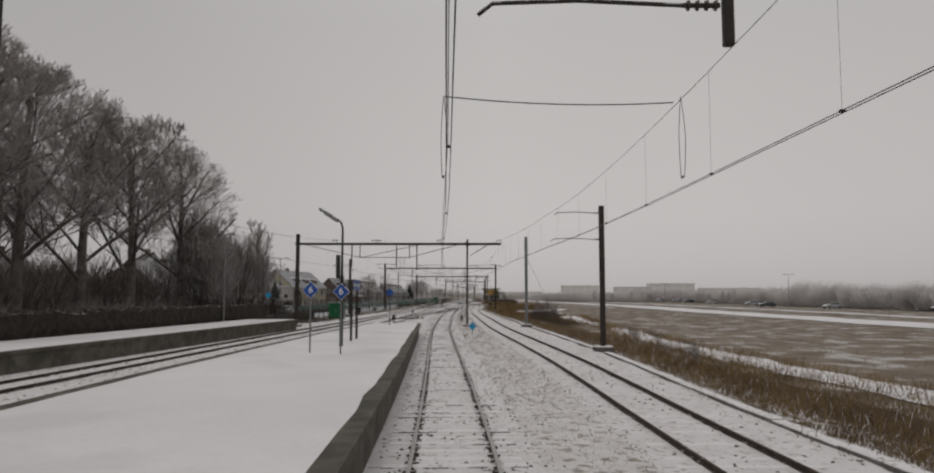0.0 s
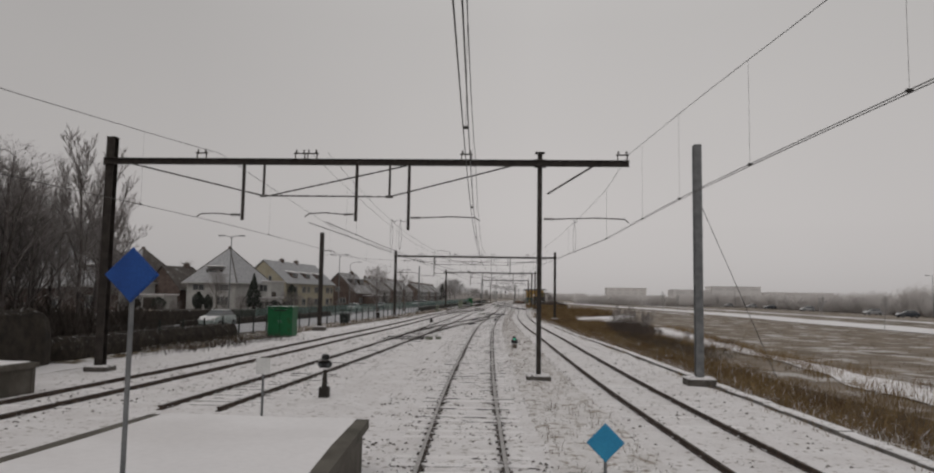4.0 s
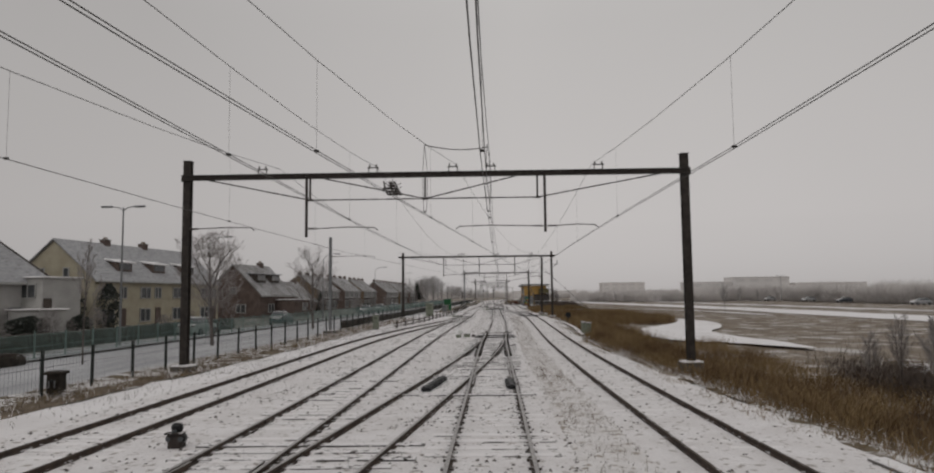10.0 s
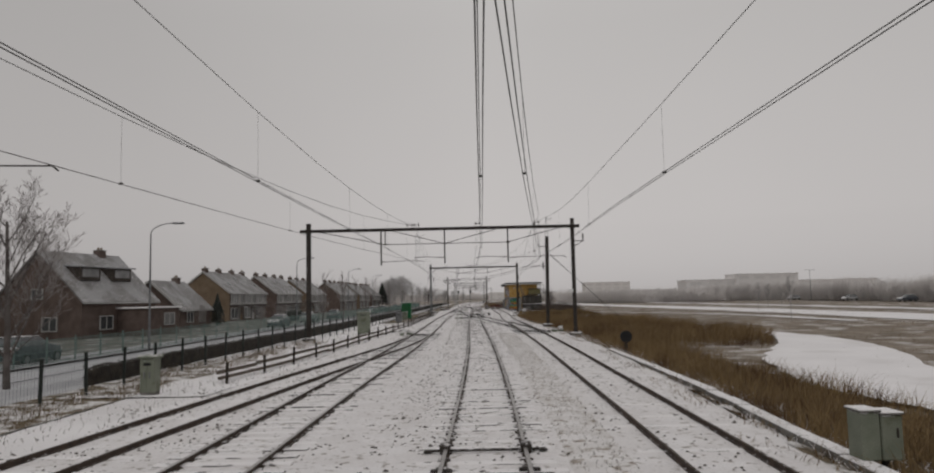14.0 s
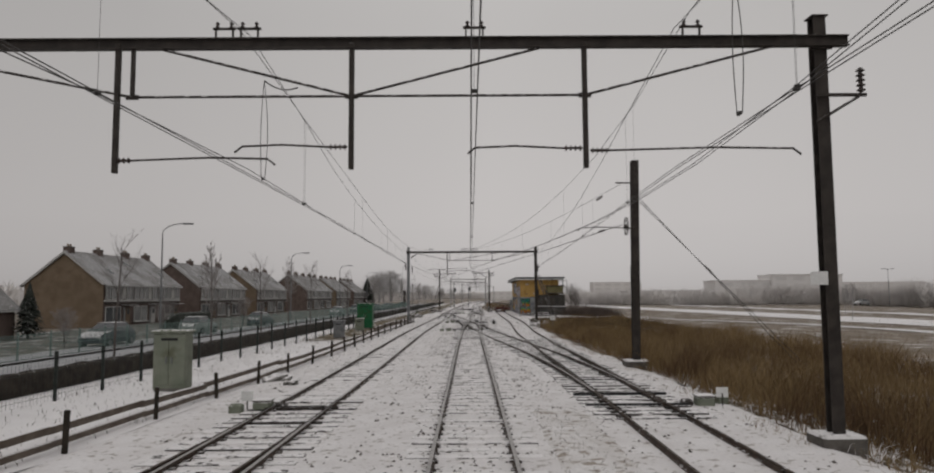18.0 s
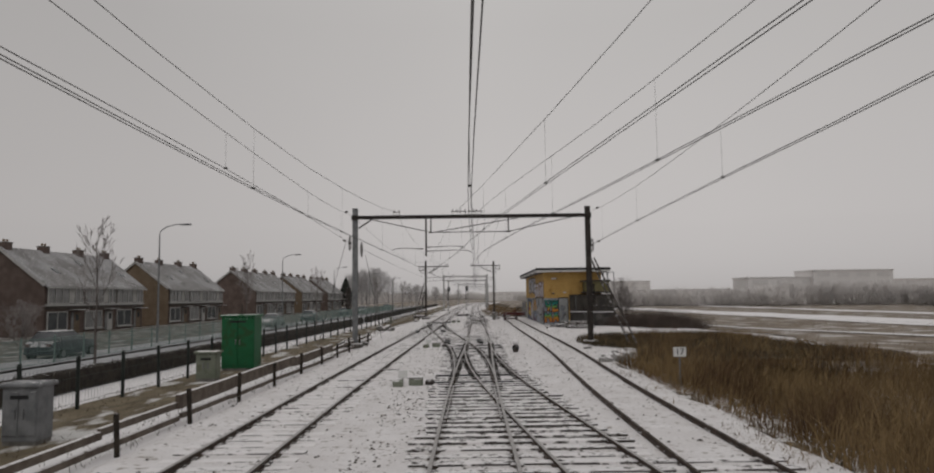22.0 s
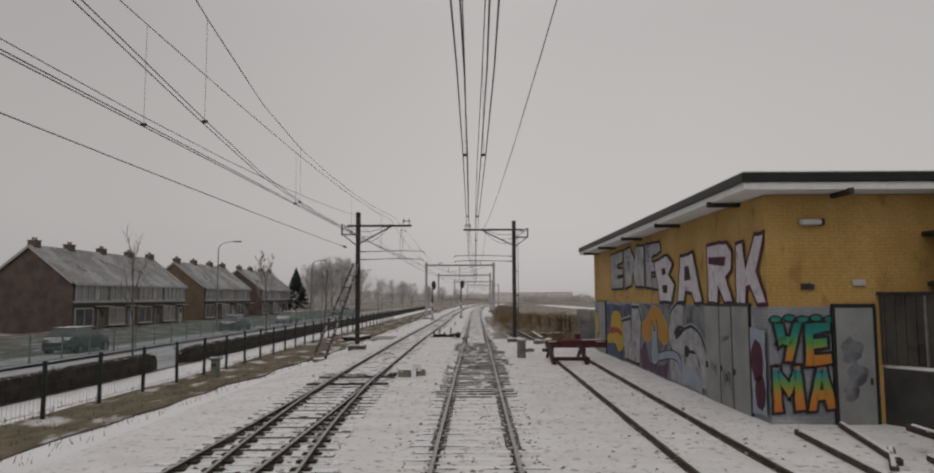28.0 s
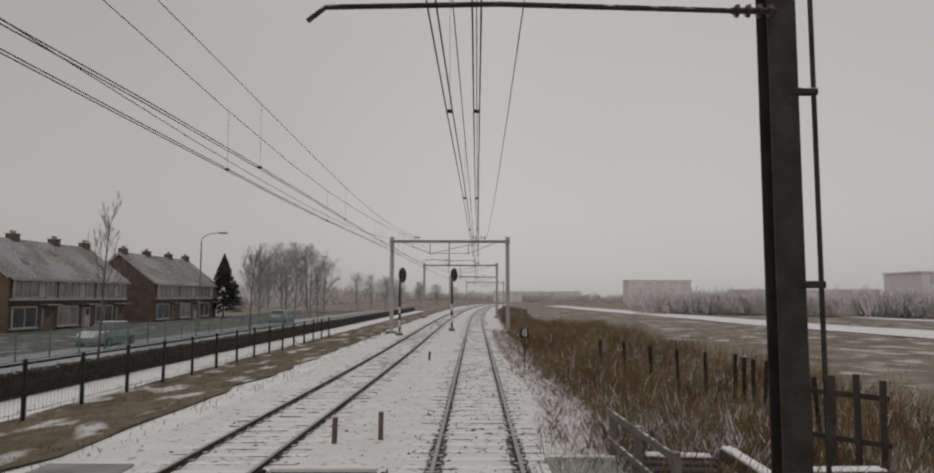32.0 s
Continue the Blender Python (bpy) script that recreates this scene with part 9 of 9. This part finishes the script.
def wood_strip(x0, y0, x1, y1, n, h, seed, label, material=WOOD_HAZED, wide=1.0, each=16, scatter=4.0):
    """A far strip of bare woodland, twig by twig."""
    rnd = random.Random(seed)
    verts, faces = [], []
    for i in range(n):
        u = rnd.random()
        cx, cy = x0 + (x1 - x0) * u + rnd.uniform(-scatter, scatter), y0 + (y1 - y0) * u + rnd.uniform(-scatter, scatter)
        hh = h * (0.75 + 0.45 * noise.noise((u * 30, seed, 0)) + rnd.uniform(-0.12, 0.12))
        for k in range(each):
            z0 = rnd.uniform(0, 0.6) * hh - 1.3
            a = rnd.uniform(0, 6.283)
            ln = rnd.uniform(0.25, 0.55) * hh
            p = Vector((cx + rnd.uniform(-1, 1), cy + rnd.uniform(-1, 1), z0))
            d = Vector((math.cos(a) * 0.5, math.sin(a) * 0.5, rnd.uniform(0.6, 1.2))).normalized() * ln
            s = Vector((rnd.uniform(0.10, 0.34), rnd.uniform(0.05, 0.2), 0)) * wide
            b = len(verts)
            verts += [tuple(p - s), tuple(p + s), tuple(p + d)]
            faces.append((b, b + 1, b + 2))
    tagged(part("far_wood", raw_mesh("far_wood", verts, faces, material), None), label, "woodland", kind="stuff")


wood_strip(118, 20, 134, 430, 2600, 9.6, 5, "haze-paled line of bare trees across the fields", wide=0.36, each=46, scatter=5.0)
wood_strip(48, 500, 104, 452, 560, 7.6, 18, "haze-paled line of bare trees before the far buildings", wide=0.4, each=44, scatter=5.0)
wood_strip(100, 462, 160, 440, 560, 9.6, 19, "haze-paled line of bare trees before the far buildings", wide=0.4, each=44, scatter=5.0)
wood_strip(150, 760, -10, 980, 500, 9, 6, "haze-paled line of bare trees across the fields")
wood_strip(60, 1000, -120, 900, 600, 11, 7, "haze-paled woodland at the end of the line")
wood_strip(-60, 480, -40, 900, 600, 10, 8, "haze-paled woodland beyond the houses")
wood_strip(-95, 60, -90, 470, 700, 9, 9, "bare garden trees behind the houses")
wood_strip(-36, -20, -34, 78, 920, 8.8, 10, "bare undergrowth behind the hedge", UNDERGROWTH, 0.15, 64, 3.0)
wood_strip(-25, 70, -24, 84, 240, 4.4, 12, "dark bare undergrowth beside the street", TRUNK, 0.12, 60)
wood_strip(13.6, 293, 17.8, 284.5, 420, 3.2, 11, "dark bramble thicket beside the railway building", BRAMBLE, 0.05, 80, 1.7)
wood_strip(10.4, 118, 12.4, 92, 70, 1.5, 20, "bare upright stems of bank scrub", TRUNK, 0.035, 46, 1.5)
wood_strip(12.4, 118, 14.6, 143, 210, 1.9, 21, "low reddish-brown scrub on the bank", BRAMBLE, 0.05, 50, 1.5)
wood_strip(-20.6, 80, -18.8, 91, 130, 2.0, 14, "dark brambles at the foot of the fence", TRUNK, 0.07, 80)
wood_strip(8.3, 324.6, 8.7, 319, 110, 3.3, 16, "grey brush grown through the palisade", TWIG, 0.05, 90, 0.25)
wood_strip(-30.5, 30, -29, 72, 240, 4.4, 17, "bare undergrowth between the tree trunks", TWIG, 0.10, 80)
wood_strip(3.9, 332, 6.0, 337.5, 46, 2.3, 15, "tangled snowy brush beside the running track", REED_SNOW, 0.05, 70, 1.2)
FIELD_TREES = [hazed(m) for m in SLIM]
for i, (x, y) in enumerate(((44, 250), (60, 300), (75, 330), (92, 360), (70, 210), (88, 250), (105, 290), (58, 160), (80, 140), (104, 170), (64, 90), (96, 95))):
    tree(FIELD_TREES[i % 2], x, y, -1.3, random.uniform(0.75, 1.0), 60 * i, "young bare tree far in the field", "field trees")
for x, y in ((86, 195), (96, 350), (110, 120)):
    street_lamp(x, y, 8.5, 2, "far grey street lamp with two arms")
for i, (x, y) in enumerate(((78, 190), (84, 215), (88, 260), (92, 300), (96, 330), (82, 165), (90, 140), (98, 365))):
    car(x, y, 90 + i * 3, CAR_HAZED if i % 3 else CAR_DARK, "haze-paled car on the far road across the fields" if i % 3 else "dark car on the far road across the fields")


def heap(x, y, n, size, m, label, seed, name="rubble_heap"):
    """A small heap of separate broken stones."""
    rnd = random.Random(seed)
    t = thing(name, (x, y, -0.25), 0, label, "rubble")
    for k in range(n):
        u = size[0] * rnd.uniform(0.6, 1.2)
        part("stone", boxed((rnd.uniform(-1, 1) * size[1], rnd.uniform(-1, 1) * size[1] * 0.7, u * 0.35 + rnd.random() * size[2]), (u, u * rnd.uniform(0.6, 1.0), u * rnd.uniform(0.5, 0.8)), rnd.uniform(0, 90), 0.05, rnd.uniform(-25, 25), rnd.uniform(-25, 25)), m, t)


heap(-8.15, 267.6, 11, (0.42, 0.75, 0.16), FOOTING, "dark broken concrete lumps at the foot of a mast", 3)
heap(-8.5, 289.4, 9, (0.5, 0.8, 0.12), CONCRETE, "low heap of rubble under snow", 4)
verge_f = sheet("verge", offset(fence_line, -0.35), lambda y: fence_line(y) + (1.7 if y < 150 else 1.7 - 0.03 * (y - 150)) + 0.7 * noise.noise((0, y * 0.4, 8)), 82, 196, 1.5, lambda u, x, y: -0.165 - 0.03 * abs(2 * u - 1) + 0.03 * noise.noise((x * 0.5, y * 0.5, 4)), VERGE_BROWN, 6)
tagged(verge_f, "brown grass strip along the foot of the fence", "verge", kind="structure")


# ---------------------------------------------------------------- reeds, stubble, stones
def blades(name, count, place, h0, h1, w, material, label, seed, bend=0.25):
    rnd = np.random.RandomState(seed)
    verts, faces = [], []
    for i in range(count):
        p = place(rnd)
        if p is None:
            continue
        x, y, z, s = p
        h = rnd.uniform(h0, h1) * s
        a = rnd.uniform(0, 6.283)
        dx, dy = math.cos(a) * w, math.sin(a) * w
        bx, by = rnd.normal(0, bend) * h + 0.08 * h, rnd.normal(0, bend) * h
        b = len(verts)
        verts += [(x - dx, y - dy, z), (x + dx, y + dy, z), (x + dx * 0.7 + bx * 0.35, y + dy * 0.7 + by * 0.35, z + h * 0.6), (x - dx * 0.7 + bx * 0.35, y - dy * 0.7 + by * 0.35, z + h * 0.6), (x + bx, y + by, z + h)]
        faces += [(b, b + 1, b + 2, b + 3), (b + 3, b + 2, b + 4)]
    tagged(part(name, raw_mesh(name, verts, faces, material), None), label, "reeds", kind="stuff")


def reed_place(y0, y1, d0, d1):
    def f(r):
        y = r.uniform(y0, y1)
        d = d0 + (d1 - d0) * r.uniform(0, 1) ** 1.2
        x = edge_right(y) + d
        n = noise.noise((x * 0.25, y * 0.25, 3))
        if n < -0.15 and r.uniform() < 0.7:
            return None
        if 160 < y < 221 and pond_near(y) - 0.3 < x < pond_far(y) + 0.3:
            return None
        if -40 < y < 150 and ditch_near(y) < x < ditch_far(y) and r.uniform() < 0.93:
            return None
        return x, y, ground_z(x, y) - 0.02, (0.75 + 0.4 * min(1, max(0, d / 1.5))) * (1 + 0.5 * n)
    return f


blades("frosted_reeds", 2200, reed_place(-5, 110, 0.2, 8.5), 0.3, 0.8, 0.011, REED_SNOW, "snow-flecked reeds along the railway bank", 32, 0.5)
blades("reeds", 46000, reed_place(-5, 110, 0.2, 8.5), 0.2, 0.62, 0.009, REED, "dry brown reeds and grass along the railway bank", 1, 0.6)
blades("reeds", 30000, reed_place(104, 165, 0.8, 11), 0.3, 0.85, 0.011, REED, "matted dry brown reeds along the railway bank", 8, 0.6)
blades("reeds", 16000, reed_place(150, 205, 0.5, 7), 0.45, 1.0, 0.012, REED, "dry brown reeds along the railway bank", 2, 0.35)
blades("reeds", 40000, reed_place(203, 258, 0.0, 19), 0.65, 1.45, 0.013, REED, "dense dry brown reeds beside the railway", 3, 0.35)
# paler snow-flecked reeds mixed in to carry the haze on this bank
blades("frosted_reeds", 6000, reed_place(326, 420, 0.2, 14), 0.6, 1.35, 0.012, REED_SNOW, "haze-paled snow-flecked brown reeds beside the railway", 31, 0.35)
blades("reeds", 32000, reed_place(326, 420, 0.4, 14), 0.6, 1.3, 0.013, REED, "dense dry brown reeds beside the railway", 4, 0.35)
blades("bank_grass", 26000, lambda r: (lambda y, d: (edge_right(y) + d, y, ground_z(edge_right(y) + d, y) + 0.04, 1.0))(r.uniform(0, 251), r.uniform(-0.1, 2.4)), 0.10, 0.34, 0.010, REED_SNOW, "snow-flecked dead grass at the edge of the bank", 21, 0.7)
blades("bank_grass", 16000, lambda r: (lambda y, d: (edge_right(y) + d, y, ground_z(edge_right(y) + d, y) + 0.04, 0.7 + 0.9 * max(0, noise.noise((d * 0.9, y * 0.6, 2)))))(r.uniform(326, 380), r.uniform(-0.9, 2.6)), 0.15, 0.55, 0.010, REED_SNOW, "tangled snow-flecked grass beside the running track", 22, 0.9)
blades("edge_tufts", 15000, lambda r: (lambda y, d: (edge_right(y) + d, y, -0.16, 1.0) if noise.noise((d * 0.8, y * 0.5, 1)) > 0.0 else None)(r.uniform(0, 255), r.uniform(-1.0, 0.6)), 0.05, 0.24, 0.008, REED, "thin dead grass tufts in the snow beside the bank", 25, 0.8)
blades("patch_grass", 26000, lambda r: (lambda y, x: (x, y, -0.16, 1.0) if x > patch_left(y) + 0.2 else None)(r.uniform(254, 275.4), r.uniform(5.6, 17.5)), 0.12, 0.45, 0.011, GRASS_DARK, "dark tufts of winter grass beside the portal", 23, 0.6)
blades("patch_reeds", 7000, lambda r: (lambda y, x: (x, y, -0.16, 1.0 + noise.noise((x * 0.3, y * 0.3, 6))) if x > patch_left(y) + 0.9 else None)(r.uniform(251, 274), r.uniform(5.6, 17.5)), 0.25, 0.75, 0.012, REED, "brown reeds among the dark grass", 24, 0.4)
for edge, sd in ((ditch_near, 26), (ditch_far, 27)):
    blades("ditch_grass", 7000, lambda r, e=edge: (lambda y, d: (e(y) + d, y, ground_z(e(y) + d, y) + 0.02, 1.0) if noise.noise((d, y * 0.3, 9)) > -0.25 else None)(r.uniform(0, 150), r.normal(-0.2, 0.6)), 0.2, 0.75, 0.012, REED, "dark dead grass along the frozen ditch", sd, 0.5)
blades("field_grass", 16000, lambda r: (lambda y, d: (edge_right(y) + d, y, ground_z(edge_right(y) + d, y), 1.0))(r.uniform(-10, 420), r.uniform(12, 50)), 0.10, 0.28, 0.014, REED, "sparse dead grass on the fields", 5, 0.6)
blades("weed_clumps", 9000, lambda r: (lambda y, u: (line_b(y) + 1.6 + u * (line_c(y) - line_b(y) - 3.2), y, -0.12, 1.0) if noise.noise((u * 5, y * 0.55, 12)) > 0.12 else None)(r.uniform(24, 140), r.uniform(0, 1)), 0.06, 0.26, 0.006, REED_SNOW, "thin dead weed clumps in the snow between tracks", 41, 0.45)
blades("fence_grass", 17000, lambda r: (lambda y, d: (fence_line(y) + d, y, -0.17, 1.0) if noise.noise((d, y * 0.4, 14)) > -0.2 else None)(r.uniform(80, 200), r.uniform(-0.5, 1.9)), 0.06, 0.34, 0.009, REED_SNOW, "dead brown grass at the foot of the fence", 42, 0.6)
blades("track_weeds", 9000, lambda r: (lambda y, u: (line_b(y) + 1.5 + u * (line_c(y) - line_b(y) - 3.0), y, -0.11, 1.0))(r.uniform(0, 205), r.uniform(0, 1)), 0.03, 0.10, 0.007, BANK, "dead weed stalks poking through the snow between tracks", 6, 0.5)
blades("verge_grass", 15000, lambda r: (lambda y, u: (fence_line(y) - 1.0 + u * (bed_left(y) - fence_line(y) + 1.2), y, -0.24, 1.0))(r.uniform(78, 380), r.uniform(0, 1)), 0.05, 0.18, 0.009, BANK, "dead grass along the street fence", 7, 0.5)


def stones():
    """Ballast stones that poke through the snow."""
    rnd = np.random.RandomState(9)
    verts, faces = [], []
    lines = ((line_b, 8, 350), (line_c, 8, 305), (line_d, 66, 350), (line_a_full, 10, 190))
    for i in range(44000):
        ln, a, b = lines[rnd.randint(0, 4) if rnd.uniform() < 0.6 else 0]
        y = rnd.uniform(a, b)
        d = rnd.uniform(-2.3, 2.3)
        x = ln(y) + d
        if abs(abs(d) - GAUGE) < 0.09 or noise.noise((x * 0.8, y * 0.8, 0)) < -0.1:
            continue
        if -60 <= y <= 58 and x < island_r(y) + 0.12 and x > island_l(y) - 0.1:
            continue
        if y > 286 and abs(d) > 1.3 and rnd.uniform() < 0.85:
            continue
        s = rnd.uniform(0.012, 0.042) * (1.5 if rnd.uniform() < 0.06 else 1.0)
        k = len(verts)
        for p in ((-1, -0.6, 0), (0.9, -0.8, 0), (0.8, 0.9, 0), (-0.7, 0.8, 0), (0.1 + rnd.uniform(-0.4, 0.4), rnd.uniform(-0.4, 0.4), 0.8)):
            verts.append((x + p[0] * s, y + p[1] * s, -0.118 + p[2] * s + 0.006))
        faces += [(k, k + 1, k + 4), (k + 1, k + 2, k + 4), (k + 2, k + 3, k + 4), (k + 3, k, k + 4)]
    for i in range(9000):
        # bare ballast along the rails of the last stretch
        y = rnd.uniform(292, 334)
        x = line_b(y) + rnd.choice((-1, 1)) * GAUGE + rnd.choice((-1, 1)) * rnd.uniform(0.05, 0.15)
        s = rnd.uniform(0.014, 0.034)
        k = len(verts)
        for p in ((-1, -0.6, 0), (0.9, -0.8, 0), (0.8, 0.9, 0), (-0.7, 0.8, 0), (0.1, 0.0, 0.8)):
            verts.append((x + p[0] * s, y + p[1] * s, -0.108 + p[2] * s))
        faces += [(k, k + 1, k + 4), (k + 1, k + 2, k + 4), (k + 2, k + 3, k + 4), (k + 3, k, k + 4)]
    tagged(part("ballast_stones", raw_mesh("ballast_stones", verts, faces, BALLAST), None), "grey ballast stones poking through the snow", "ballast", kind="stuff")


BALLAST = mat("ballast_stone", (0.10, 0.09, 0.083), (0.20, 0.18, 0.165), 20, 0.9, 0, 0.2)
stones()

# ---------------------------------------------------------------- sleepers
sleepers(track_b, line_b, -20, 560, 8, 205, ((126, 161), (233, 268), (299, 323)), 0.008)
# squeezed timbers: thin dark bars stand in for shadowed gaps between snowy sleepers
for i in range(44):
    y = 299.3 + i * 0.55
    ob = new("sleeper", SWITCH_MESHES[0])
    ob.matrix_basis = pose(line_b(y) + (0.3 if 309 < y < 317 else 0.0) + random.uniform(-0.05, 0.05), y, random.uniform(0.002, 0.022), 0, 0, random.uniform(-1.5, 1.5)) @ Matrix.Diagonal((random.uniform(0.8, 0.9), random.uniform(0.3, 0.5), 1, 1))
    ob.parent = track_b
sleepers(track_c, line_c, -20, 309, 8, 190, ((204, 231),), 0.028)
sleepers(track_d, line_d, 64, 560, 70, 300, ((90, 117), (183, 207), (280, 306)), 0.004)
sleepers(track_a, line_a_full, -20, 182, 20, 180, (), 0.022)
